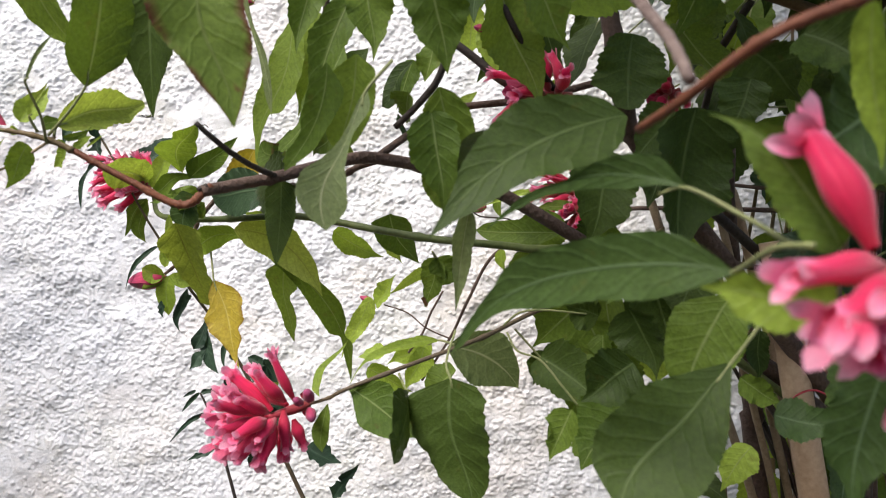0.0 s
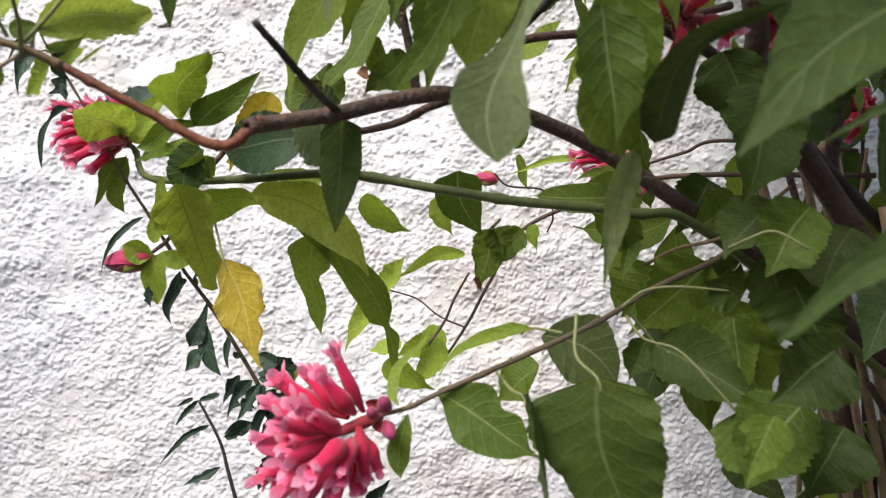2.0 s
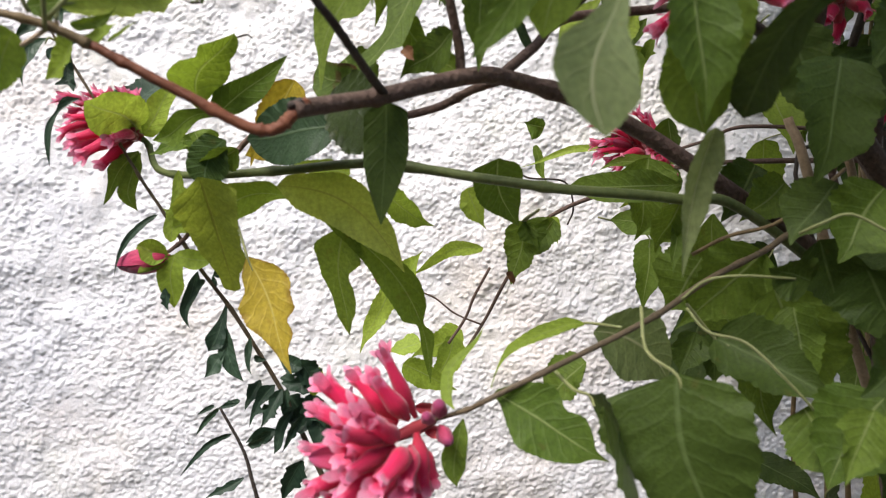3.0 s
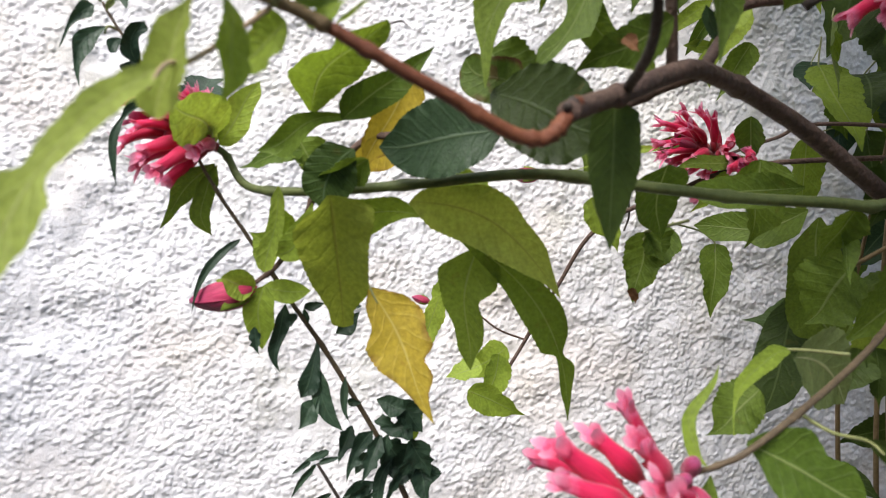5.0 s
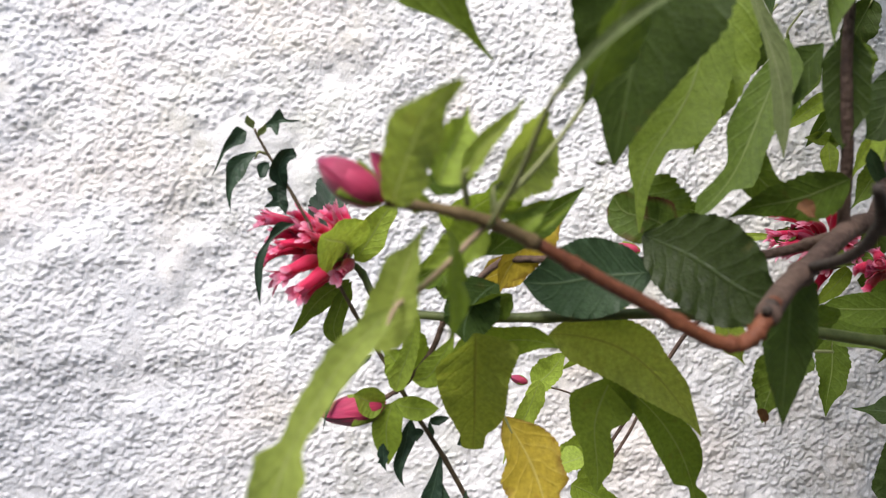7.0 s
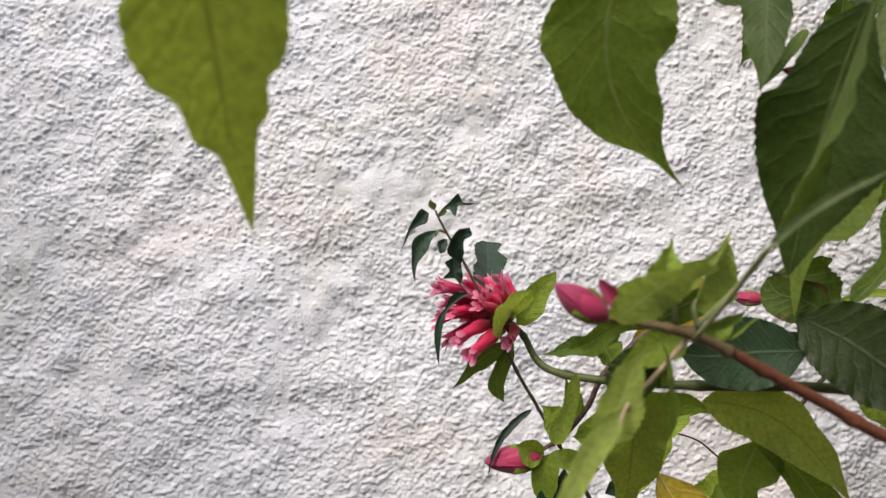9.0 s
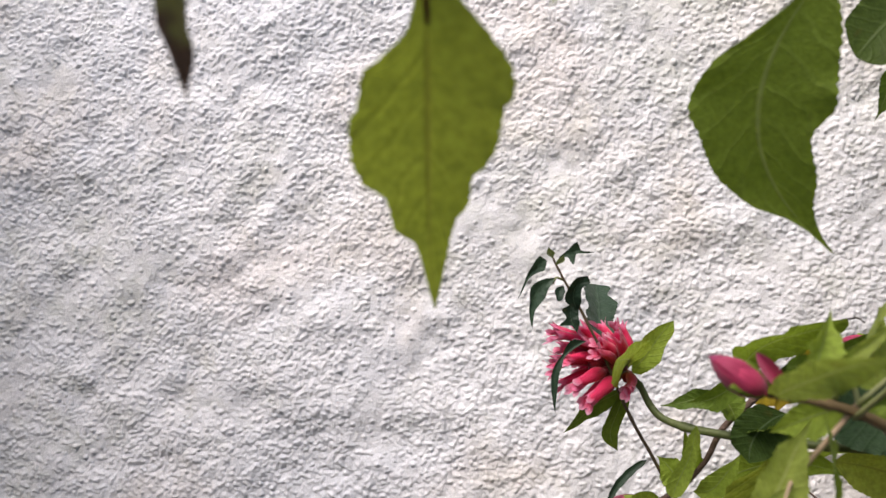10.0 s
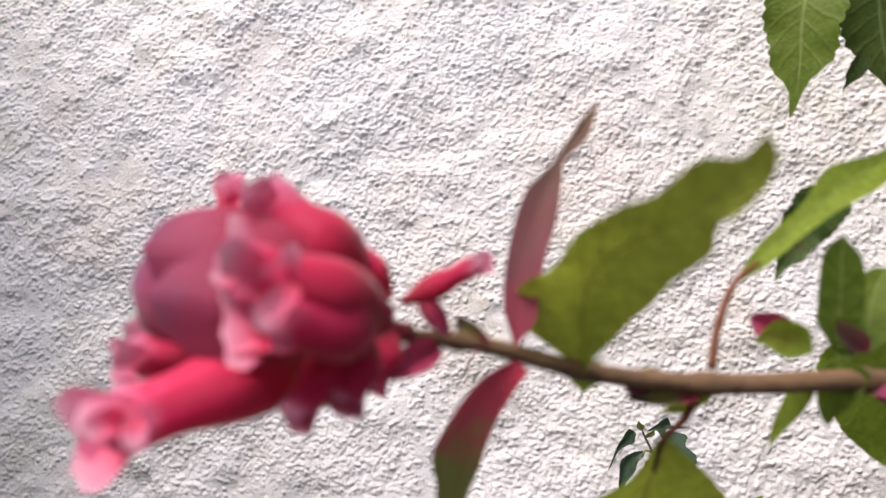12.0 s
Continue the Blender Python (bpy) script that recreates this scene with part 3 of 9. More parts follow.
def roughcast_wall():
    """A rendered garden wall, thrown with small stones: real relief where the camera looks, plain further off."""
    rng = np.random.default_rng(5)
    step = 0.0017
    x0, x1, z0, z1 = -1.22, 0.74, 0.86, 2.02
    dx = np.arange(x0, x1, step)
    dz = np.arange(z0, z1, step)
    h = 0.009 * (value_noise(rng, dx, dz, 0.16) - 0.5) + 0.006 * (value_noise(rng, dx, dz, 0.038) - 0.5)
    h += 0.0022 * (value_noise(rng, dx, dz, 0.013) - 0.5)
    stones = np.zeros_like(h)
    sparse = value_noise(rng, dx, dz, 0.06)
    nx, nz = len(dx), len(dz)
    for _ in range(290000):
        r = 0.0009 + 0.0023 * rng.random() ** 2.0
        cx, cz = rng.uniform(x0, x1), rng.uniform(z0, z1)
        i, j, k = int((cx - x0) / step), int((cz - z0) / step), int(r / step) + 2
        if not (k < i < nx - k and k < j < nz - k):
            continue
        if sparse[j, i] < rng.uniform(0.02, 0.72):
            continue
        gx = (dx[i - k:i + k + 1] - cx) / (r * rng.uniform(0.9, 1.3))
        gz = (dz[j - k:j + k + 1] - cz) / (r * rng.uniform(0.8, 1.1))
        dome = np.clip(1 - gx[None, :] ** 2 - gz[:, None] ** 2, 0, 1) ** 0.6 * r * rng.uniform(0.35, 0.80)
        part = stones[j - k:j + k + 1, i - k:i + k + 1]
        np.maximum(part, dome, out=part)
    h += stones
    h += 0.00022 * rng.standard_normal(h.shape)
    xs = np.concatenate([[-7, -4, -2.4, -1.6], dx, [0.9, 1.3, 2.0, 6]])
    zs = np.concatenate([[0, 0.3, 0.55], dz, [2.3, 2.6, 3.0]])
    full = np.zeros((len(zs), len(xs)))
    full[3:3 + nz, 4:4 + nx] = h
    gx, gz = np.meshgrid(xs, zs)
    co = np.stack([gx, WALL_Y - full, gz], axis=-1).reshape(-1, 3)
    cols, rows = len(xs), len(zs)
    idx = np.arange(cols * rows).reshape(rows, cols)
    quads = np.stack([idx[:-1, :-1], idx[:-1, 1:], idx[1:, 1:], idx[1:, :-1]], axis=-1).reshape(-1, 4)
    back = np.array([(x, WALL_Y + 0.22, z) for x in (-7, 6) for z in (0, 3.0)])
    k = len(co)
    co = np.concatenate([co, back])
    ring = [(int(idx[0, 0]), k, k + 1, int(idx[-1, 0])), (int(idx[0, -1]), int(idx[-1, -1]), k + 3, k + 2), (k, k + 2, k + 3, k + 1), (int(idx[-1, 0]), k + 1, k + 3, int(idx[-1, -1]))]
    quads = np.concatenate([quads, np.array(ring)])
    me = bpy.data.meshes.new("wall")
    me.vertices.add(len(co))
    me.vertices.foreach_set("co", co.astype(np.float32).ravel())
    me.loops.add(len(quads) * 4)
    me.loops.foreach_set("vertex_index", quads.astype(np.int32).ravel())
    me.polygons.add(len(quads))
    me.polygons.foreach_set("loop_start", np.arange(0, len(quads) * 4, 4, dtype=np.int32))
    me.polygons.foreach_set("use_smooth", [True] * len(quads))
    me.update(calc_edges=True)
    me.validate()
    me.materials.append(ROUGHCAST)
    return tagged(new("wall", me), "white painted roughcast garden wall with grey-green weathering", "wall", kind="structure")


def unseen_wall(name, a, b, height, thick, label):
    """A plain rendered wall with a coping, added out of view to block light."""
    bm = bmesh.new()
    way = Vector((b[0] - a[0], b[1] - a[1], 0))
    side = Vector((-way.y, way.x, 0)).normalized() * thick * 0.5
    for grow, z0, z1 in ((1.0, -0.05, height), (1.25, height + 0.003, height + 0.06)):
        low = [Vector((*q, z0)) + side * k * grow for q, k in ((a, -1), (b, -1), (b, 1), (a, 1))]
        v = [bm.verts.new(p) for p in low] + [bm.verts.new(p + Vector((0, 0, z1 - z0))) for p in low]
        for f in ((3, 2, 1, 0), (4, 5, 6, 7), (0, 1, 5, 4), (1, 2, 6, 5), (2, 3, 7, 6), (3, 0, 4, 7)):
            bm.faces.new([v[i] for i in f])
    me = bpy.data.meshes.new(name)
    bm.to_mesh(me)
    bm.free()
    me.materials.append(GREY_RENDER)
    return tagged(new(name, me), label, "wall", kind="structure")


GREY_RENDER = bark_material("grey_render", (0.30, 0.30, 0.29), (0.42, 0.41, 0.39), 20, 0.9, 0.5)
ground()
roughcast_wall()
# Both added unseen: one cuts the low sky, one shades the left softly.
unseen_wall("wall_behind", (-3.2, -1.9), (3.2, -1.9), 2.1, 0.22, "unseen plain grey rendered wall with a coping, added to block low sky")
unseen_wall("wall_side", (-1.77, -1.78), (-1.77, 1.06), 2.8, 0.22, "unseen plain grey rendered side wall with a coping, added to shade the left")

# ---- the flowering shrub: stems ----
shrub = tagged(new("flowering_shrub"), "tall leafy shrub with crimson-pink tubular flowers growing against the wall", "shrub")
shrub.location = (0, 0, 0)
trunk = stem("branch", [(0.8, 0.88, -0.03), (0.76, 0.86, 0.5), (0.7, 0.82, 1), (0.62, 0.76, 1.45), (0.52, 0.68, 1.8), (0.42, 0.58, 2)], (0.017, 0.014, 0.008), BROWN_BARK, shrub, label="brown woody main stem", nodes=4)
thick_branch = stem("branch", [(-0.1312, 0.465, 1.3625), (-0.1113, 0.486, 1.3689), (-0.0944, 0.5, 1.374), (-0.0541, 0.53, 1.388), (-0.03, 0.545, 1.3905), (0.0221, 0.576, 1.3809), (0.0875, 0.6, 1.352), (0.25, 0.64, 1.25), (0.42, 0.7, 1.12)], (0.0038, 0.0038, 0.0044, 0.0046, 0.0056, 0.008), BROWN_BARK, shrub, label="thick brown branch ending in a cut stub", nodes=3, sides=12)
red_stem = stem("branch", [(-0.2076, 0.4555, 1.3877), (-0.1947, 0.457, 1.3806), (-0.1708, 0.46, 1.3674), (-0.1523, 0.463, 1.3571), (-0.1429, 0.464, 1.3543), (-0.1359, 0.465, 1.3561), (-0.1315, 0.466, 1.3609), (-0.1257, 0.469, 1.3665)], (0.0019, 0.0021, 0.0023, 0.0025, 0.0027, 0.0024), RED_STEM, shrub, label="smooth red-brown young stem", nodes=5, rough=0.12)
stem("branch", [(-0.2478, 0.449, 1.3989), (-0.2325, 0.451, 1.3966), (-0.2181, 0.453, 1.3925), (-0.2053, 0.4556, 1.3864)], (0.0013, 0.0017, 0.002), OLIVE_STEM, shrub, label="olive-green young stem end", nodes=4, rough=0.12)
# Solid dark cap where the stub is hollow; the hole's shade is its colour.
stem("knot", [(-0.1283, 0.467, 1.3653), (-0.1328, 0.4632, 1.3637)], (0.0026, 0.0012), DARK_TWIG, shrub, label="dark cap standing for the shaded hollow of the cut stub", sides=10, rough=0.0)
green_stem = stem("branch", [(-0.2556, 0.668, 1.3773), (-0.2502, 0.665, 1.3718), (-0.2393, 0.65, 1.3542), (-0.2071, 0.63, 1.349), (-0.1533, 0.605, 1.3492), (-0.099, 0.585, 1.3503), (-0.0341, 0.575, 1.3392), (0.008, 0.57, 1.3325), (0.0774, 0.575, 1.3253), (0.1393, 0.6, 1.3105), (0.33, 0.66, 1.18)], (0.0018, 0.0024, 0.0028, 0.003, 0.0036), GREEN_STEM, shrub, label="long arching green stem", nodes=7)
dark_stem = stem("branch", [(-0.0299, 0.546, 1.39), (-0.0472, 0.551, 1.3855), (-0.0665, 0.566, 1.3783), (-0.1015, 0.592, 1.3746), (-0.1128, 0.607, 1.3759), (-0.1539, 0.632, 1.3773), (-0.1754, 0.642, 1.3763), (-0.1916, 0.648, 1.3627), (-0.205, 0.652, 1.3472), (-0.2129, 0.656, 1.3287), (-0.2275, 0.66, 1.3101), (-0.2405, 0.665, 1.3007)], (0.0024, 0.0022, 0.0019, 0.0013), BROWN_BARK, shrub, nodes=5)
flower_stem = stem("branch", [(-0.0772, 0.512, 1.2202), (-0.0598, 0.502, 1.2275), (-0.0466, 0.497, 1.2348), (-0.002, 0.51, 1.2502), (0.043, 0.53, 1.2645), (0.0798, 0.55, 1.2799), (0.1235, 0.57, 1.2939), (0.1674, 0.59, 1.3069), (0.3, 0.66, 1.3), (0.42, 0.7, 1.18)], (0.0011, 0.0014, 0.0017, 0.0020, 0.0036), DULL_STEM, shrub, nodes=6)
upper_twig = stem("branch", [(-0.0943, 0.498, 1.3745), (-0.1028, 0.465, 1.38), (-0.1117, 0.441, 1.3891), (-0.1208, 0.4305, 1.399)], (0.002, 0.0018, 0.0015), DARK_TWIG, shrub, rough=0.1)
upper_twig = stem("branch", [(-0.0555, 0.532, 1.386), (-0.0560, 0.529, 1.402), (-0.0614, 0.5196, 1.424), (-0.066, 0.513, 1.453), (-0.062, 0.512, 1.499)], (0.0026, 0.0024, 0.002), BROWN_BARK, shrub)
side_branch = stem("branch", [(-0.0323, 0.544, 1.3922), (-0.0112, 0.56, 1.4102), (0.0124, 0.575, 1.4301), (0.0867, 0.6, 1.444), (0.1692, 0.64, 1.4716)], (0.0028, 0.0028, 0.003), BROWN_BARK, shrub)
thin_twig = stem("branch", [(-0.0282, 0.95, 1.1481), (0.0085, 0.94, 1.2048), (0.0324, 0.91, 1.2577), (0.0637, 0.88, 1.3136), (0.1244, 0.85, 1.3425), (0.198, 0.82, 1.3637), (0.36, 0.76, 1.36)], (0.0016, 0.0019, 0.0022, 0.0026), BROWN_BARK, shrub)
stem("leaf_stalk", [(0.0595, 0.53, 1.2678), (0.0662, 0.52, 1.2568), (0.0809, 0.51, 1.2521), (0.0949, 0.5, 1.2361), (0.1089, 0.495, 1.219)], (0.0008, 0.0007), PETIOLE, shrub)
stem("leaf_stalk", [(0.057, 0.53, 1.2725), (0.0679, 0.525, 1.2822), (0.0848, 0.52, 1.2846), (0.1129, 0.52, 1.2821)], (0.0008, 0.0007), PETIOLE, shrub)
stem("leaf_stalk", [(0.1033, 0.5, 1.3058), (0.1073, 0.49, 1.3103), (0.119, 0.485, 1.3145), (0.1334, 0.48, 1.3062)], (0.0008, 0.0007), PETIOLE, shrub)
stem("twig", [(0.0939, 0.6, 1.2916), (0.1125, 0.59, 1.3028), (0.141, 0.58, 1.3117), (0.1809, 0.58, 1.3415)], (0.0013, 0.0012), OLIVE_STEM, shrub)
stem("leaf_tip", [(-0.1709, 0.488, 1.4124), (-0.175, 0.487, 1.4117), (-0.1783, 0.486, 1.4132)], (0.0005, 0.0003), DARK_TWIG, shrub)
stem("leaf_tip", [(-0.1717, 0.567, 1.4178), (-0.1659, 0.565, 1.4187), (-0.1631, 0.564, 1.4166)], (0.0005, 0.0003), DARK_TWIG, shrub)
stem("twig", [(-0.0371, 0.85, 1.2), (-0.0206, 0.85, 1.2233), (-0.0114, 0.845, 1.2456), (0.0031, 0.84, 1.272)], (0.0014, 0.0013), BROWN_BARK, shrub)
thin_twig = stem("branch", [(0.0085, 0.94, 1.2035), (-0.0215, 0.935, 1.2177), (-0.0456, 0.935, 1.237), (-0.0758, 0.937, 1.247)], (0.0011, 0.0009), BROWN_BARK, shrub)
thin_twig = stem("branch", [(0.0313, 0.86, 1.3698), (0.0451, 0.86, 1.3573), (0.0819, 0.86, 1.3522), (0.0925, 0.87, 1.3271), (0.0863, 0.87, 1.3102)], (0.001, 0.0009), DARK_TWIG, shrub)
flower_twig = stem("branch", [(0.17, 0.83, 1.3743), (0.1877, 0.82, 1.3804), (0.2076, 0.81, 1.3863), (0.2334, 0.79, 1.3946), (0.33, 0.74, 1.38)], (0.0013, 0.0016, 0.002), BROWN_BARK, shrub)
near_branch = stem("branch", [(0.0868, 0.3, 1.4355), (0.087, 0.26, 1.4101), (0.0899, 0.235, 1.3909), (0.0898, 0.215, 1.3755)], (0.0021, 0.0019, 0.0016), GREY_BARK, shrub, label="peeling grey-brown twig", rough=0.1)
near_branch = stem("branch", [(0.0814, 0.235, 1.3656), (0.0902, 0.215, 1.3719), (0.0991, 0.205, 1.3793), (0.1082, 0.2, 1.3845), (0.1268, 0.195, 1.391)], (0.0013, 0.0015, 0.0016), RED_STEM, shrub, nodes=3)
back_branch = stem("branch", [(0.1257, 0.55, 1.5199), (0.1339, 0.54, 1.4769), (0.1421, 0.55, 1.4353), (0.1741, 0.58, 1.3855), (0.33, 0.62, 1.2)], (0.0065, 0.007, 0.008), BROWN_BARK, shrub, rough=0.08)
back_branch = stem("branch", [(-0.0045, 0.56, 1.4963), (0.0329, 0.56, 1.469), (0.062, 0.56, 1.4461), (0.1045, 0.57, 1.431), (0.1659, 0.6, 1.405), (0.36, 0.66, 1.25)], (0.0028, 0.0034, 0.0045), DARK_TWIG, shrub)
back_branch = stem("branch", [(0.0477, 0.5, 1.5031), (0.0606, 0.5, 1.4738), (0.077, 0.52, 1.4529), (0.0979, 0.55, 1.4356)], (0.0022, 0.0024), DARK_TWIG, shrub)
back_branch = stem("branch", [(-0.015, 0.5, 1.4066), (0.0006, 0.49, 1.4194), (0.0155, 0.48, 1.4368), (0.0228, 0.47, 1.4654), (0.0297, 0.46, 1.4958)], (0.0022, 0.0024, 0.0026), DARK_TWIG, shrub)
back_branch = stem("branch", [(0.2523, 0.6, 1.5185), (0.2378, 0.62, 1.489), (0.2334, 0.62, 1.4799), (0.2266, 0.64, 1.4285)], (0.0035, 0.003), DARK_TWIG, shrub)
# ---- shrub: leaves of the left and middle stems ----
leaf(thick_branch, (-0.1181, 0.575, 1.3715), (-0.1742, 0.6, 1.3677), 0.0385, "shade", face=(-0.33, -0.94, 0.02), sway=-0.013, hook=0.029, left=[(0, 0.06), (0.18, 0.7), (0.46, 0.97), (0.71, 0.8), (0.89, 0.45), (1, 0.01)], right=[(0, 0.06), (0.2, 0.71), (0.49, 1.0), (0.7, 0.83), (0.87, 0.41), (1, 0.01)], nu=78, teeth=0.03, drip=0.0, cup=0.08, twist=0, bow=0.03, wave=0.06, pleat=0.04)
leaf(thick_branch, (-0.1231, 0.575, 1.3889), (-0.0942, 0.515, 1.3605), 0.0431, "olive", face=(-0.48, -0.88, 0.00), sway=-0.002, hook=-0.036, left=[(0, 0.06), (0.1, 0.36), (0.24, 0.74), (0.52, 1.0), (0.75, 0.84), (0.9, 0.41), (1, 0.01)], right=[(0, 0.06), (0.17, 0.63), (0.44, 0.94), (0.67, 0.9), (0.86, 0.65), (0.96, 0.26), (1, 0.01)], nu=78, teeth=0.03, drip=0.0, cup=0.06, twist=0, bow=0.0, wave=0.06, pleat=0.07)
leaf(thick_branch, (-0.1056, 0.575, 1.3887), (-0.1308, 0.59, 1.4083), 0.0266, "scorched", face=(-0.41, -0.91, -0.10), sway=-0.050, hook=0.112, left=[(0, 0.06), (0.2, 0.72), (0.42, 1.0), (0.7, 0.81), (0.98, 0.51), (1, 0.01)], right=[(0, 0.06), (0.31, 0.85), (0.61, 0.81), (0.88, 0.57), (1, 0.01)], nu=54, teeth=0.03, drip=0.0, cup=0.08, twist=0, bow=0.0, wave=0.06, label='yellow-green leaf with browned edges')
leaf(thick_branch, (-0.0932, 0.509, 1.3732), (-0.0975, 0.511, 1.315), 0.0215, "deep", face=(0.02, -1.00, -0.09), sway=-0.010, hook=-0.006, left=[(0, 0.06), (0.08, 0.91), (0.39, 1.0), (0.6, 0.8), (0.84, 0.36), (1, 0.01)], right=[(0, 0.06), (0.14, 0.97), (0.42, 0.98), (0.64, 0.75), (0.85, 0.34), (1, 0.01)], nu=54, teeth=0.03, drip=0.0, cup=0.06, twist=0, bow=-0.02, wave=0.06)
leaf(red_stem, (-0.1494, 0.635, 1.4084), (-0.1797, 0.64, 1.3549), 0.0256, "yellow", turn=20, face=(-0.22, -0.97, -0.08), bow=0.0, cup=0.15, twist=-2, sway=0.02, shape=(0.5, 1.05), label='yellowing leaf with browned edges')
leaf(dark_stem, (-0.2049, 0.615, 1.388), (-0.172, 0.562, 1.4185), 0.0522, "fresh", face=(0.22, -0.95, -0.20), sway=-0.108, hook=-0.056, left=[(0, 0.06), (0.31, 0.58), (0.52, 0.49), (0.62, 0.29), (0.74, 0.41), (0.83, 0.26), (1, 0.01)], right=[(0, 0.06), (0.21, 0.32), (0.48, 0.56), (0.65, 0.43), (0.74, 0.26), (0.87, 0.22), (0.97, 0.13), (1, 0.01)], nu=54, teeth=0.03, drip=0.0, cup=0.14, twist=0, bow=0.0, wave=0.1)
leaf(dark_stem, (-0.1914, 0.6, 1.3815), (-0.1472, 0.584, 1.4122), 0.0204, "mid", face=(0.18, -0.97, -0.19), sway=-0.001, hook=-0.031, left=[(0, 0.06), (0.08, 0.74), (0.21, 1.0), (0.36, 0.85), (0.55, 0.6), (0.78, 0.44), (1, 0.01)], right=[(0, 0.06), (0.26, 0.83), (0.48, 0.92), (0.7, 0.56), (0.83, 0.23), (1, 0.01)], nu=54, teeth=0.03, drip=0.0, cup=0.16, twist=0, bow=0.0, wave=0.06)
leaf(red_stem, (-0.2465, 0.4365, 1.3725), (-0.2794, 0.3994, 1.3146), 0.0099, "lime", stalk=[(-0.2168, 0.456, 1.3953), (-0.2293, 0.45, 1.3842), (-0.2417, 0.443, 1.3745)], turn=3, face=(0.03, -0.99, 0.13), stalk_mat=DRY, sway=0.1, bow=0.02, twist=8, cup=0.1, hook=0.0, drip=0.0, outline=[(0, 0.15), (0.1, 0.7), (0.24, 0.85), (0.42, 0.66), (0.54, 0.5), (0.62, 1.25), (0.72, 1.15), (0.86, 0.6), (1, 0.04)], shape=(0.55, 1.3))
leaf(red_stem, (-0.2516, 0.445, 1.3605), (-0.238, 0.44, 1.3924), 0.0139, "lime", turn=20, face=(-0.02, -0.99, -0.14), bow=0.05, cup=0.26, twist=10, sway=-0.02, shape=(0.5, 1.05))
leaf(red_stem, (-0.2458, 0.45, 1.3976), (-0.2369, 0.385, 1.4164), 0.0132, "lime", turn=10, face=(-0.11, -0.97, -0.21), shape=(0.55, 0.7), bow=-0.01, cup=0.06, twist=3, sway=-0.04)
leaf(red_stem, (-0.2271, 0.447, 1.4051), (-0.2117, 0.44, 1.4247), 0.0051, "lime", stalk=[(-0.2254, 0.452, 1.3976)], turn=14, face=(-0.21, -0.95, -0.22), bow=0.04, cup=0.26, twist=-25, sway=-0.03, shape=(0.42, 0.95))
leaf(red_stem, (-0.217, 0.458, 1.402), (-0.185, 0.506, 1.4245), 0.0235, "lime", stalk=[(-0.2172, 0.455, 1.3956)], turn=4, face=(0.40, -0.89, -0.21), shape=(0.55, 0.6), twist=0, bow=0.0, cup=0.3, sway=-0.04)
leaf(red_stem, (-0.1203, 0.5, 1.5207), (-0.0983, 0.505, 1.4152), 0.0189, "pale", face=(-0.52, -0.83, -0.18), sway=-0.009, hook=0.034, left=[(0, 0.06), (0.17, 0.47), (0.43, 0.23), (0.63, 0.53), (0.84, 0.28), (1, 0.01)], right=[(0, 0.06), (0.1, 1.0), (0.4, 0.19), (0.57, 0.16), (0.86, 0.4), (1, 0.01)], nu=78, teeth=0.03, drip=0.0, cup=0.1, twist=0, bow=0.0, wave=0.06)
leaf(red_stem, (-0.2342, 0.47, 1.405), (-0.2183, 0.47, 1.4075), 0.0087, "mid", turn=-9, face=(-0.23, -0.97, 0.01), bow=0.01, cup=0.05, twist=-2, sway=-0.0, shape=(0.55, 1.3))
leaf(red_stem, (-0.2141, 0.46, 1.3951), (-0.1968, 0.46, 1.4022), 0.0048, "mid", turn=-15, face=(-0.26, -0.96, -0.12), sway=0.1, bow=-0.05, cup=0.23, twist=-18, shape=(0.42, 0.95))
leaf(red_stem, (-0.211, 0.465, 1.3893), (-0.1987, 0.465, 1.3972), 0.0072, "fresh", turn=14, face=(-0.26, -0.96, -0.09), bow=-0.04, cup=0.12, twist=24, sway=0.03, shape=(0.48, 0.9))
leaf(red_stem, (-0.2025, 0.465, 1.3899), (-0.1897, 0.465, 1.3981), 0.0015, "fresh", turn=-10, face=(-0.30, -0.95, -0.09), bow=-0.02, cup=0.26, twist=7, sway=-0.04, shape=(0.5, 1.05))
leaf(red_stem, (-0.1934, 0.448, 1.4241), (-0.1704, 0.425, 1.5028), 0.0415, "mid", stalk=[(-0.219, 0.452, 1.3955), (-0.2056, 0.45, 1.4086)], face=(0.45, -0.85, -0.27), turn=-28, sway=0.033, hook=-0.003, left=[(0, 0.06), (0.13, 0.64), (0.33, 0.91), (0.55, 0.96), (0.78, 0.64), (1, 0.01)], right=[(0, 0.06), (0.25, 0.87), (0.48, 1.0), (0.7, 0.82), (0.86, 0.38), (1, 0.01)], nu=54, teeth=0.03, drip=0.0, cup=0.08, twist=0, bow=0.0, wave=0.06)
leaf(red_stem, (-0.2167, 0.468, 1.3919), (-0.2351, 0.485, 1.3796), 0.0143, "fresh", turn=-15, face=(-0.15, -0.99, -0.05), bow=-0.07, cup=0.2, twist=17, sway=-0.01, shape=(0.42, 0.95))
leaf(red_stem, (-0.2412, 0.45, 1.4), (-0.2348, 0.45, 1.3963), 0.0062, "fresh", turn=-10, face=(-0.10, -0.99, -0.10), bow=0.01, cup=0.05, twist=-7, sway=0.01, shape=(0.5, 1.05))
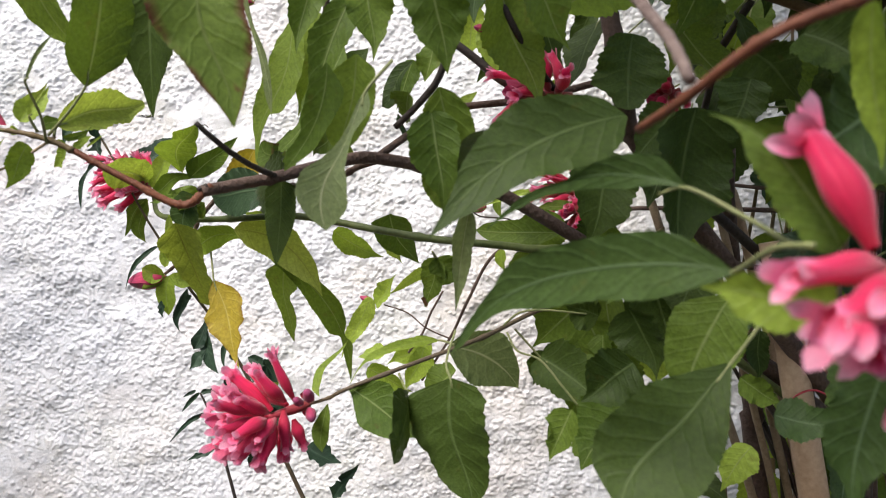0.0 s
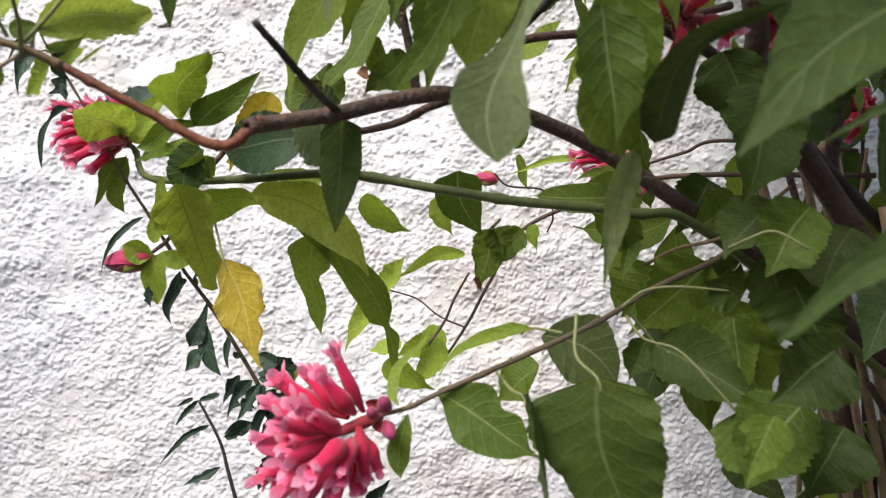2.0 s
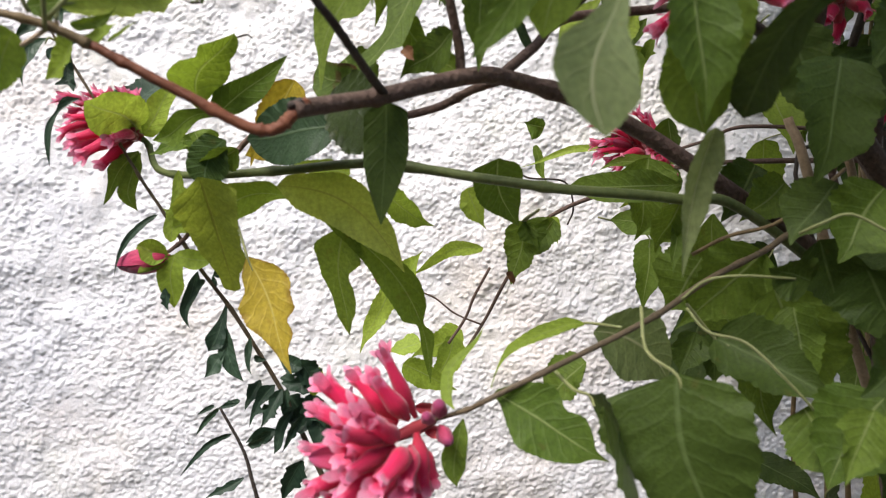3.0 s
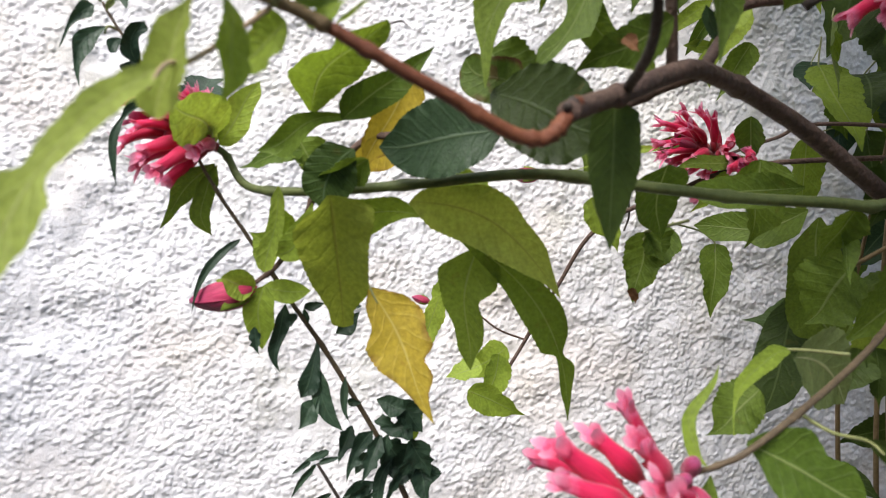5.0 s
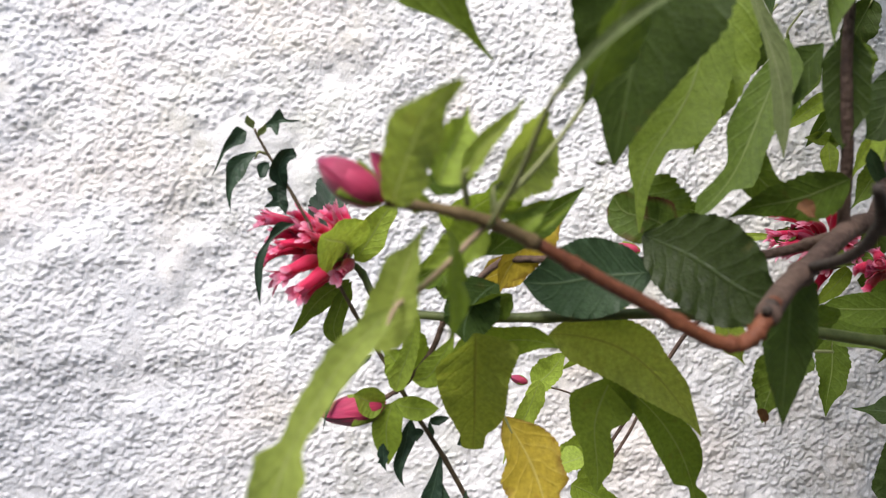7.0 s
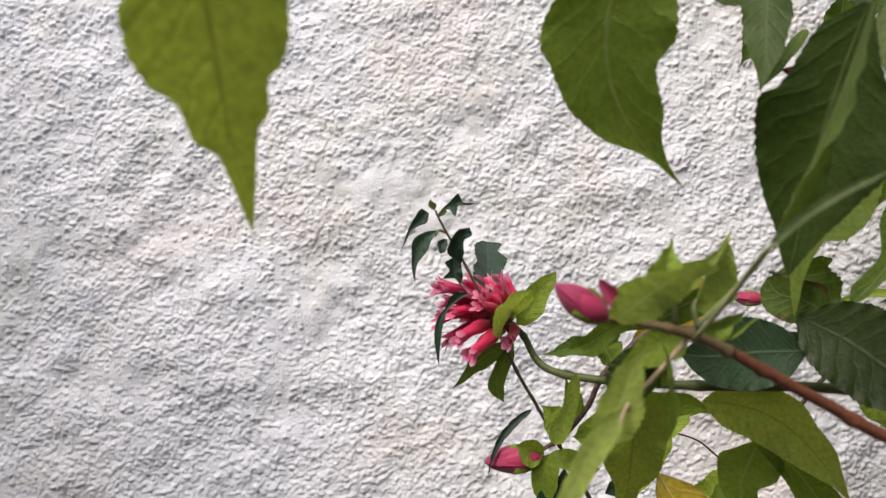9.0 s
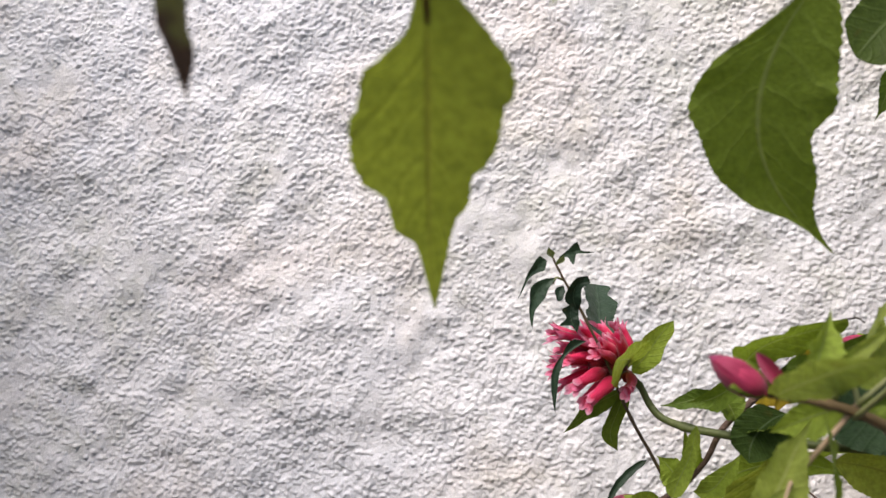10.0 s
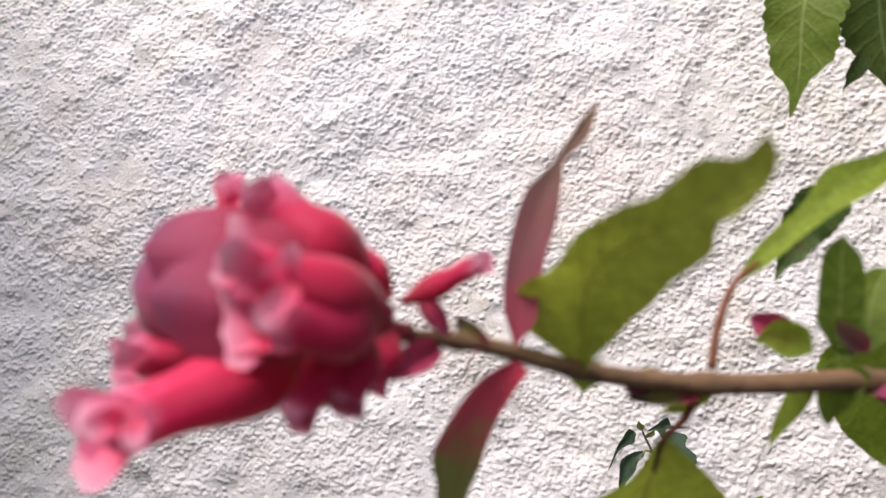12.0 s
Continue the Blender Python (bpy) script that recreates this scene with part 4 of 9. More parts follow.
leaf(dark_stem, (-0.1494, 0.675, 1.3821), (-0.1866, 0.66, 1.3638), 0.0212, "yellow", face=(0.16, -0.98, -0.11), sway=-0.057, hook=-0.028, left=[(0, 0.06), (0.14, 0.61), (0.46, 1.0), (0.8, 0.65), (1, 0.01)], right=[(0, 0.06), (0.3, 0.83), (0.67, 0.93), (1, 0.01)], nu=54, teeth=0.03, drip=0.0, cup=0.08, twist=0, bow=0.0, wave=0.06, label='yellowing leaf with browned edges')
leaf(dark_stem, (-0.1856, 0.6, 1.3831), (-0.2324, 0.615, 1.3694), 0.0157, "soft", face=(0.07, -0.99, -0.15), sway=0.074, hook=0.081, left=[(0, 0.06), (0.18, 0.35), (0.32, 0.4), (0.51, 0.71), (0.73, 1.0), (0.88, 0.36), (1, 0.01)], right=[(0, 0.06), (0.19, 0.32), (0.37, 0.54), (0.57, 0.94), (0.79, 0.68), (1, 0.01)], nu=54, teeth=0.03, drip=0.0, cup=0.15, twist=0, bow=0.0, wave=0.06)
leaf(dark_stem, (-0.1865, 0.6, 1.3671), (-0.2017, 0.612, 1.3379), 0.0282, "grey", face=(-0.19, -0.98, 0.07), sway=0.159, hook=-0.008, left=[(0, 0.06), (0.16, 0.54), (0.46, 1.0), (0.75, 0.78), (1, 0.01)], right=[(0, 0.06), (0.07, 0.82), (0.44, 0.9), (0.85, 0.76), (1, 0.01)], nu=54, teeth=0.03, drip=0.0, cup=0.05, twist=0, bow=0.0, wave=0.06, pleat=0.03)
leaf(green_stem, (-0.2, 0.59, 1.3451), (-0.1935, 0.645, 1.2747), 0.0407, "bright", face=(-0.17, -0.96, 0.23), sway=-0.005, hook=0.001, left=[(0, 0.06), (0.03, 0.61), (0.1, 1.0), (0.35, 0.81), (0.67, 0.73), (0.85, 0.31), (0.96, 0.26), (1, 0.01)], right=[(0, 0.06), (0.2, 0.92), (0.46, 0.89), (0.68, 0.63), (0.85, 0.37), (0.96, 0.3), (1, 0.01)], nu=78, teeth=0.03, drip=0.0, cup=0.1, twist=0, bow=0.0, wave=0.12)
leaf(green_stem, (-0.2074, 0.61, 1.3422), (-0.2272, 0.63, 1.3173), 0.0150, "fresh", face=(-0.11, -0.99, 0.13), sway=-0.107, hook=0.073, left=[(0, 0.06), (0.4, 0.79), (0.77, 0.95), (0.98, 0.68), (1, 0.01)], right=[(0, 0.06), (0.42, 0.66), (0.7, 1.0), (1, 0.01)], nu=54, teeth=0.03, drip=0.0, cup=0.08, twist=0, bow=0.0, wave=0.06)
leaf(dark_stem, (-0.2234, 0.635, 1.3529), (-0.2342, 0.65, 1.3074), 0.0122, "fresh", face=(-0.08, -0.99, 0.12), sway=-0.030, hook=-0.023, left=[(0, 0.06), (0.13, 0.54), (0.45, 0.77), (0.72, 0.95), (0.92, 0.68), (1, 0.01)], right=[(0, 0.06), (0.17, 0.6), (0.54, 0.7), (0.82, 1.0), (0.95, 0.68), (1, 0.01)], nu=54, teeth=0.03, drip=0.0, cup=0.08, twist=0, bow=0.0, wave=0.06)
leaf(green_stem, (-0.1517, 0.612, 1.3329), (-0.2079, 0.645, 1.3198), 0.0242, "fresh", face=(0.19, -0.98, -0.03), sway=0.133, hook=0.020, left=[(0, 0.06), (0.14, 0.24), (0.28, 0.55), (0.48, 0.92), (0.7, 0.89), (0.88, 0.46), (1, 0.01)], right=[(0, 0.06), (0.17, 0.71), (0.36, 0.67), (0.67, 1.0), (0.87, 0.54), (1, 0.01)], nu=54, teeth=0.03, drip=0.0, cup=0.08, twist=0, bow=0.0, wave=0.06)
leaf(green_stem, (-0.1589, 0.61, 1.3406), (-0.0845, 0.6, 1.2865), 0.0337, "bright", face=(-0.37, -0.91, 0.17), sway=-0.156, hook=-0.019, left=[(0, 0.06), (0.02, 0.42), (0.17, 0.66), (0.33, 0.91), (0.46, 0.88), (0.61, 0.65), (0.77, 0.58), (0.87, 0.34), (1, 0.01)], right=[(0, 0.06), (0.1, 0.55), (0.2, 0.89), (0.35, 1.0), (0.55, 0.9), (0.75, 0.54), (0.87, 0.22), (1, 0.01)], nu=78, teeth=0.03, drip=0.0, cup=0.1, twist=0, bow=-0.04, wave=0.06)
leaf(green_stem, (-0.1153, 0.615, 1.3475), (-0.1531, 0.61, 1.3549), 0.0114, "fresh", turn=-18, face=(-0.31, -0.95, -0.00), bow=0.04, cup=0.17, twist=-7, sway=-0.02, shape=(0.42, 0.95))
leaf(green_stem, (-0.1326, 0.612, 1.3195), (-0.0682, 0.64, 1.2099), 0.0235, "soft", face=(-0.39, -0.88, 0.27), sway=-0.135, hook=0.003, left=[(0, 0.06), (0.09, 0.57), (0.2, 0.7), (0.36, 0.84), (0.5, 1.0), (0.62, 0.75), (0.71, 0.18), (0.78, 0.57), (0.87, 0.3), (1, 0.01)], right=[(0, 0.06), (0.11, 0.42), (0.28, 0.69), (0.47, 0.96), (0.64, 0.87), (0.71, 0.21), (0.84, 0.33), (1, 0.01)], nu=78, teeth=0.03, drip=0.0, cup=0.12, twist=0, bow=-0.05, wave=0.06)
leaf(green_stem, (-0.1208, 0.625, 1.3146), (-0.1209, 0.655, 1.2417), 0.0349, "soft", face=(-0.34, -0.91, 0.24), sway=0.067, hook=0.038, left=[(0, 0.06), (0.09, 0.82), (0.27, 1.0), (0.42, 0.51), (0.56, 0.61), (0.74, 0.48), (0.86, 0.2), (1, 0.01)], right=[(0, 0.06), (0.09, 0.65), (0.18, 0.97), (0.33, 0.83), (0.46, 0.7), (0.64, 0.42), (0.8, 0.41), (0.91, 0.23), (1, 0.01)], nu=78, teeth=0.03, drip=0.0, cup=0.1, twist=0, bow=0.0, wave=0.06)
leaf(green_stem, (-0.1804, 0.622, 1.2972), (-0.1539, 0.605, 1.2272), 0.0370, "yellow", stalk=[(-0.1914, 0.645, 1.322), (-0.1843, 0.63, 1.3063)], face=(-0.04, -0.99, 0.15), sway=-0.031, hook=-0.033, left=[(0, 0.06), (0.07, 0.39), (0.17, 0.76), (0.3, 0.91), (0.43, 0.76), (0.53, 0.78), (0.6, 0.43), (0.71, 0.52), (0.82, 0.22), (1, 0.01)], right=[(0, 0.06), (0.13, 0.44), (0.25, 0.57), (0.38, 1.0), (0.51, 0.9), (0.66, 0.49), (0.81, 0.21), (1, 0.01)], nu=78, teeth=0.03, drip=0.0, cup=0.12, twist=0, bow=0.0, wave=0.1, label='yellowing leaf with browned edges')
leaf(green_stem, (-0.0944, 0.7, 1.3398), (-0.0546, 0.76, 1.3135), 0.0216, "fresh", turn=8, face=(-0.02, -1.00, -0.02), bow=-0.01, cup=0.07, twist=18, sway=0.04, shape=(0.42, 0.95))
leaf(green_stem, (-0.0284, 0.585, 1.3521), (-0.0088, 0.63, 1.312), 0.0324, "mid", face=(-0.15, -0.99, -0.04), sway=0.080, hook=0.021, left=[(0, 0.06), (0.07, 0.59), (0.25, 0.96), (0.55, 0.71), (0.82, 0.27), (1, 0.01)], right=[(0, 0.06), (0.03, 1.0), (0.31, 0.9), (0.57, 0.7), (0.77, 0.36), (1, 0.01)], nu=54, teeth=0.03, drip=0.0, cup=0.08, twist=0, bow=0.0, wave=0.06)
leaf(thin_twig, (0.0021, 0.67, 1.3156), (-0.0067, 0.674, 1.2703), 0.0247, "mid", stalk=[(0.0027, 0.62, 1.3222)], turn=6, face=(-0.34, -0.94, 0.05), bite=(0.7, 0.35, 0.12), bow=-0.07, cup=0.07, twist=-20, sway=-0.04, shape=(0.48, 0.9))
leaf(thin_twig, (0.004, 0.67, 1.3155), (0.0136, 0.67, 1.2945), 0.0238, "mid", stalk=[(0.0027, 0.62, 1.3222)], turn=21, face=(-0.37, -0.93, 0.02), bow=-0.02, cup=0.23, twist=4, sway=-0.01, shape=(0.55, 1.3))
leaf(thin_twig, (-0.0081, 0.672, 1.2802), (-0.0048, 0.674, 1.2694), 0.0066, "brown", turn=-16, face=(-0.34, -0.94, 0.09), bow=-0.01, cup=0.13, twist=-21, sway=-0.05, shape=(0.42, 0.95), label='withered brown leaf tip')
leaf(green_stem, (0.1547, 0.83, 1.2953), (0.147, 0.83, 1.2281), 0.0277, "mid", stalk=[(0.0964, 0.8, 1.3168), (0.1428, 0.83, 1.306)], turn=8, face=(-0.57, -0.81, 0.13), bow=-0.01, cup=0.2, twist=21, sway=-0.02, shape=(0.42, 0.95))
leaf(green_stem, (-0.038, 0.66, 1.3389), (-0.0251, 0.66, 1.3097), 0.0180, "fresh", turn=12, face=(-0.48, -0.88, 0.06), bow=0.01, cup=0.1, twist=-17, sway=0.04, shape=(0.45, 1.2))
leaf(green_stem, (0.0268, 0.68, 1.316), (0.0027, 0.68, 1.2874), 0.0206, "mid", turn=24, face=(-0.53, -0.84, 0.10), bow=-0.03, cup=0.22, twist=-15, sway=-0.01, shape=(0.5, 1.05))
leaf(thin_twig, (-0.0815, 0.83, 1.1864), (-0.0312, 0.834, 1.1586), 0.0253, "fresh", turn=-14, face=(-0.31, -0.91, 0.29), bow=-0.0, cup=0.13, twist=-18, sway=-0.0, shape=(0.42, 0.95))
leaf(thin_twig, (-0.0636, 0.85, 1.2024), (-0.0955, 0.85, 1.1946), 0.0224, "fresh", turn=-25, face=(-0.27, -0.93, 0.24), bow=-0.04, cup=0.09, twist=-2, sway=-0.02, shape=(0.5, 1.05))
leaf(thin_twig, (-0.0852, 0.93, 1.2477), (-0.056, 0.9, 1.288), 0.0274, "fresh", turn=14, face=(-0.26, -0.96, 0.12), bow=-0.01, cup=0.22, twist=11, sway=0.03, shape=(0.55, 1.3))
leaf(thin_twig, (-0.1458, 0.7, 1.2119), (-0.1529, 0.7, 1.1859), 0.0088, "fresh", turn=12, face=(-0.21, -0.92, 0.32), bow=0.03, cup=0.12, twist=5, sway=0.02, shape=(0.48, 0.9))
leaf(thin_twig, (-0.0866, 0.9, 1.2592), (-0.1233, 0.9, 1.1848), 0.0226, "fresh", turn=12, face=(0.02, -0.99, 0.12), bow=0.02, cup=0.05, twist=-18, sway=-0.0, shape=(0.42, 0.95))
leaf(thin_twig, (-0.015, 0.93, 1.1997), (-0.0719, 0.93, 1.1713), 0.0322, "fresh", turn=11, face=(-0.06, -0.98, 0.16), bow=-0.05, cup=0.06, twist=6, sway=-0.01, shape=(0.55, 1.3))
leaf(thin_twig, (-0.0238, 0.93, 1.1939), (-0.0477, 0.92, 1.1407), 0.0308, "fresh", turn=25, face=(-0.07, -0.98, 0.19), bow=0.01, cup=0.1, twist=-1, sway=-0.03, shape=(0.42, 0.95))
leaf(thin_twig, (0.0029, 0.88, 1.2894), (-0.0759, 0.92, 1.2574), 0.0159, "fresh", turn=17, face=(-0.07, -1.00, 0.05), sway=0.1, bow=-0.07, cup=0.11, twist=14, shape=(0.55, 1.3))
leaf(thin_twig, (0.0698, 0.86, 1.3189), (0.0738, 0.86, 1.2908), 0.0138, "fresh", turn=-14, face=(-0.22, -0.97, 0.01), bow=0.03, cup=0.28, twist=-21, sway=0.04, shape=(0.45, 1.2))
leaf(thin_twig, (0.1226, 0.86, 1.3851), (0.0405, 0.88, 1.3684), 0.0082, "fresh", turn=-15, face=(-0.23, -0.97, -0.09), sway=0.05, bow=-0.05, cup=0.27, twist=-25, shape=(0.55, 1.3))
leaf(flower_twig, (0.1109, 0.84, 1.3804), (0.1259, 0.83, 1.3936), 0.0168, "mid", turn=15, face=(-0.29, -0.95, -0.10), bow=0.01, cup=0.1, twist=11, sway=0.03, shape=(0.42, 0.95))
leaf(flower_twig, (0.1715, 0.8, 1.3652), (0.0979, 0.8, 1.3586), 0.0144, "mid", turn=-11, face=(-0.58, -0.81, -0.02), bow=-0.02, cup=0.07, twist=-10, sway=0.05, shape=(0.48, 0.9))
leaf(flower_twig, (0.1582, 0.79, 1.3581), (0.1705, 0.8, 1.3319), 0.0176, "mid", turn=24, face=(-0.61, -0.79, 0.01), bow=0.03, cup=0.14, twist=-21, sway=-0.01, shape=(0.55, 1.3))
leaf(flower_twig, (0.1574, 0.81, 1.3566), (0.119, 0.81, 1.3248), 0.0154, "fresh", turn=21, face=(-0.58, -0.82, 0.02), bow=-0.01, cup=0.06, twist=15, sway=-0.04, shape=(0.42, 0.95))
leaf(flower_twig, (0.1462, 0.76, 1.399), (0.1636, 0.78, 1.362), 0.0235, "mid", turn=-17, face=(-0.62, -0.78, -0.05), bow=0.01, cup=0.28, twist=-1, sway=0.05, shape=(0.55, 1.3))
leaf(thin_twig, (0.0718, 0.9, 1.4106), (0.051, 0.9, 1.4167), 0.0233, "mid", turn=25, face=(-0.20, -0.97, -0.13), bow=-0.01, cup=0.29, twist=-21, sway=-0.03, shape=(0.55, 1.3))
leaf(thin_twig, (0.0624, 0.9, 1.3931), (0.0736, 0.9, 1.3547), 0.0115, "mid", turn=23, face=(-0.21, -0.98, -0.08), bow=-0.0, cup=0.09, twist=1, sway=0.04, shape=(0.48, 0.9))
leaf(green_stem, (0.1018, 0.69, 1.3597), (0.0931, 0.7, 1.2981), 0.0421, "mid", turn=19, face=(-0.33, -0.94, -0.03), bow=0.04, cup=0.27, twist=5, sway=-0.02, shape=(0.5, 1.05))
leaf(green_stem, (0.0787, 0.58, 1.3238), (0.0703, 0.6, 1.2936), 0.0219, "mid", turn=17, face=(-0.35, -0.94, 0.01), bow=-0.05, cup=0.18, twist=0, sway=0.01, shape=(0.42, 0.95))
leaf(dark_stem, (-0.2568, 0.672, 1.3805), (-0.2707, 0.615, 1.3933), 0.0342, "fresh", face=(0.19, -0.97, -0.16), sway=0.063, hook=0.047, left=[(0, 0.06), (0.03, 0.19), (0.5, 0.96), (0.73, 0.82), (0.9, 0.45), (1, 0.01)], right=[(0, 0.06), (0.26, 0.72), (0.49, 1.0), (0.8, 0.72), (1, 0.01)], nu=54, teeth=0.03, drip=0.0, cup=0.1, twist=0, bow=0.0, wave=0.12)
leaf(dark_stem, (-0.2541, 0.668, 1.379), (-0.2299, 0.66, 1.412), 0.0176, "fresh", face=(0.13, -0.98, -0.17), sway=-0.010, hook=0.029, left=[(0, 0.06), (0.21, 0.73), (0.52, 1.0), (0.74, 0.68), (0.9, 0.3), (1, 0.01)], right=[(0, 0.06), (0.06, 0.61), (0.35, 0.96), (0.62, 0.7), (0.83, 0.64), (1, 0.01)], nu=54, teeth=0.03, drip=0.0, cup=0.12, twist=0, bow=0.0, wave=0.1)
leaf(dark_stem, (-0.2116, 0.63, 1.3763), (-0.2019, 0.63, 1.3547), 0.0236, "mid", turn=24, face=(0.24, -0.96, -0.11), bow=0.03, cup=0.15, twist=-13, sway=-0.0, shape=(0.48, 0.9))
leaf(dark_stem, (-0.1796, 0.6, 1.3619), (-0.2114, 0.62, 1.3541), 0.0169, "mid", turn=24, face=(0.23, -0.97, -0.09), bow=0.04, cup=0.28, twist=1, sway=-0.04, shape=(0.45, 1.2))
leaf(green_stem, (-0.2575, 0.667, 1.3686), (-0.2942, 0.7, 1.3342), 0.0147, "mid", face=(0.20, -0.98, -0.07), sway=0.055, hook=0.023, left=[(0, 0.06), (0.2, 0.9), (0.48, 0.82), (0.63, 0.48), (0.82, 0.32), (1, 0.01)], right=[(0, 0.06), (0.19, 0.84), (0.44, 1.0), (0.65, 0.49), (0.82, 0.26), (1, 0.01)], nu=54, teeth=0.03, drip=0.0, cup=0.08, twist=0, bow=0.0, wave=0.06)
leaf(green_stem, (-0.2564, 0.667, 1.3676), (-0.2622, 0.675, 1.3288), 0.0128, "mid", face=(0.17, -0.98, -0.06), sway=0.146, hook=-0.072, left=[(0, 0.06), (0.27, 0.82), (0.52, 0.82), (0.8, 0.7), (1, 0.01)], right=[(0, 0.06), (0.33, 0.88), (0.53, 0.94), (0.68, 1.0), (0.85, 0.81), (1, 0.01)], nu=54, teeth=0.03, drip=0.0, cup=0.08, twist=0, bow=0.0, wave=0.06)
leaf(dark_stem, (-0.2266, 0.66, 1.315), (-0.2277, 0.645, 1.3498), 0.0187, "fresh", turn=-23, face=(0.27, -0.96, -0.04), bow=0.0, cup=0.23, twist=10, sway=0.04, shape=(0.42, 0.95))
leaf(dark_stem, (-0.2274, 0.66, 1.315), (-0.2416, 0.66, 1.3298), 0.0177, "fresh", turn=19, face=(0.28, -0.96, -0.02), bow=0.03, cup=0.2, twist=2, sway=0.04, shape=(0.55, 1.3))
leaf(dark_stem, (-0.2349, 0.662, 1.2993), (-0.2387, 0.668, 1.2627), 0.0175, "fresh", face=(0.12, -0.99, 0.09), sway=0.075, hook=0.034, left=[(0, 0.06), (0.22, 0.88), (0.54, 1.0), (0.81, 0.51), (1, 0.01)], right=[(0, 0.06), (0.09, 0.92), (0.31, 1.0), (0.65, 0.83), (0.83, 0.49), (1, 0.01)], nu=54, teeth=0.03, drip=0.0, cup=0.12, twist=0, bow=0.0, wave=0.06)
leaf(dark_stem, (-0.2398, 0.662, 1.2993), (-0.2573, 0.655, 1.3062), 0.0173, "fresh", face=(0.15, -0.99, 0.04), sway=-0.080, hook=-0.031, left=[(0, 0.06), (0.09, 0.53), (0.37, 0.94), (0.73, 0.87), (1, 0.01)], right=[(0, 0.06), (0.23, 0.74), (0.53, 1.0), (0.81, 0.66), (1, 0.01)], nu=54, teeth=0.03, drip=0.0, cup=0.3, twist=0, bow=0.0, wave=0.06)
leaf(dark_stem, (-0.2356, 0.662, 1.299), (-0.2097, 0.66, 1.2947), 0.0137, "fresh", face=(0.09, -0.99, 0.06), sway=0.063, hook=-0.000, left=[(0, 0.06), (0.15, 0.6), (0.44, 1.0), (0.75, 0.72), (1, 0.01)], right=[(0, 0.06), (0.25, 0.86), (0.55, 0.99), (0.84, 0.54), (1, 0.01)], nu=54, teeth=0.03, drip=0.0, cup=0.08, twist=0, bow=0.0, wave=0.06)
leaf(red_stem, (-0.2337, 0.448, 1.403), (-0.2231, 0.46, 1.4262), 0.0147, "fresh", turn=14, face=(0.52, -0.84, -0.16), bow=-0.02, cup=0.29, twist=2, sway=0.02, shape=(0.5, 1.05))
leaf(red_stem, (-0.23, 0.449, 1.3901), (-0.2342, 0.435, 1.3626), 0.0161, "fresh", turn=19, face=(0.54, -0.84, -0.08), bow=0.03, cup=0.07, twist=3, sway=-0.01, shape=(0.48, 0.9))
leaf(red_stem, (-0.2111, 0.418, 1.4194), (-0.185, 0.4, 1.4406), 0.0034, "pale", stalk=[(-0.2199, 0.452, 1.3911), (-0.2143, 0.437, 1.4047)], face=(-0.42, -0.90, -0.11), sway=-0.062, hook=-0.002, left=[(0, 0.06), (0.19, 0.85), (0.56, 1.0), (0.83, 0.57), (1, 0.01)], right=[(0, 0.06), (0.19, 0.68), (0.54, 0.69), (0.82, 0.59), (1, 0.01)], nu=78, teeth=0.03, drip=0.0, cup=0.15, twist=0, bow=0.0, wave=0.06)
# ---- shrub: hanging leaves above ----
leaf(upper_twig, (-0.1562, 0.455, 1.5043), (-0.1704, 0.487, 1.4113), 0.0514, "deep", face=(-0.39, -0.87, -0.29), sway=0.021, hook=0.006, left=[(0, 0.06), (0.25, 0.55), (0.35, 1.0), (0.5, 0.97), (0.66, 0.66), (0.84, 0.28), (1, 0.01)], right=[(0, 0.06), (0.1, 0.49), (0.31, 0.74), (0.36, 0.96), (0.52, 0.85), (0.7, 0.6), (0.83, 0.32), (0.94, 0.14), (1, 0.01)], nu=78, teeth=0.03, drip=0.0, cup=0.1, twist=0, bow=0.0, wave=0.06)
leaf(upper_twig, (-0.1719, 0.488, 1.4138), (-0.1768, 0.488, 1.4137), 0.0013, "mid", turn=9, face=(-0.35, -0.92, -0.16), sway=-0.25, teeth=0.0, bow=-0.05, cup=0.1, twist=17, shape=(0.42, 0.95))
leaf(upper_twig, (-0.0782, 0.325, 1.4553), (-0.0663, 0.332, 1.3817), 0.0417, "scorched", face=(0.32, -0.91, -0.25), sway=0.057, hook=0.062, left=[(0, 0.06), (0.25, 0.88), (0.48, 0.89), (0.62, 0.72), (0.76, 0.41), (0.9, 0.16), (1, 0.01)], right=[(0, 0.06), (0.2, 1.0), (0.4, 0.9), (0.61, 0.62), (0.74, 0.51), (0.87, 0.27), (1, 0.01)], nu=78, teeth=0.03, drip=0.0, cup=0.1, twist=0, bow=0.0, wave=0.06, label='green leaf with scorched brown edges')
leaf(upper_twig, (-0.096, 0.56, 1.4974), (-0.128, 0.568, 1.3896), 0.0339, "soft", face=(-0.44, -0.88, -0.20), sway=-0.021, hook=-0.082, left=[(0, 0.06), (0.16, 0.77), (0.4, 0.91), (0.53, 1.0), (0.63, 0.81), (0.66, 0.33), (0.78, 0.3), (0.92, 0.2), (1, 0.01)], right=[(0, 0.06), (0.24, 0.79), (0.43, 0.96), (0.63, 0.76), (0.74, 0.47), (0.87, 0.07), (1, 0.01)], nu=78, teeth=0.03, drip=0.0, cup=0.08, twist=0, bow=0.0, wave=0.06, pleat=0.05)
leaf(upper_twig, (-0.0795, 0.57, 1.5032), (-0.0977, 0.575, 1.4253), 0.0282, "soft", turn=8, face=(-0.47, -0.84, -0.25), hook=0.0, bow=-0.02, cup=0.23, twist=-5, sway=-0.03, shape=(0.5, 1.05))
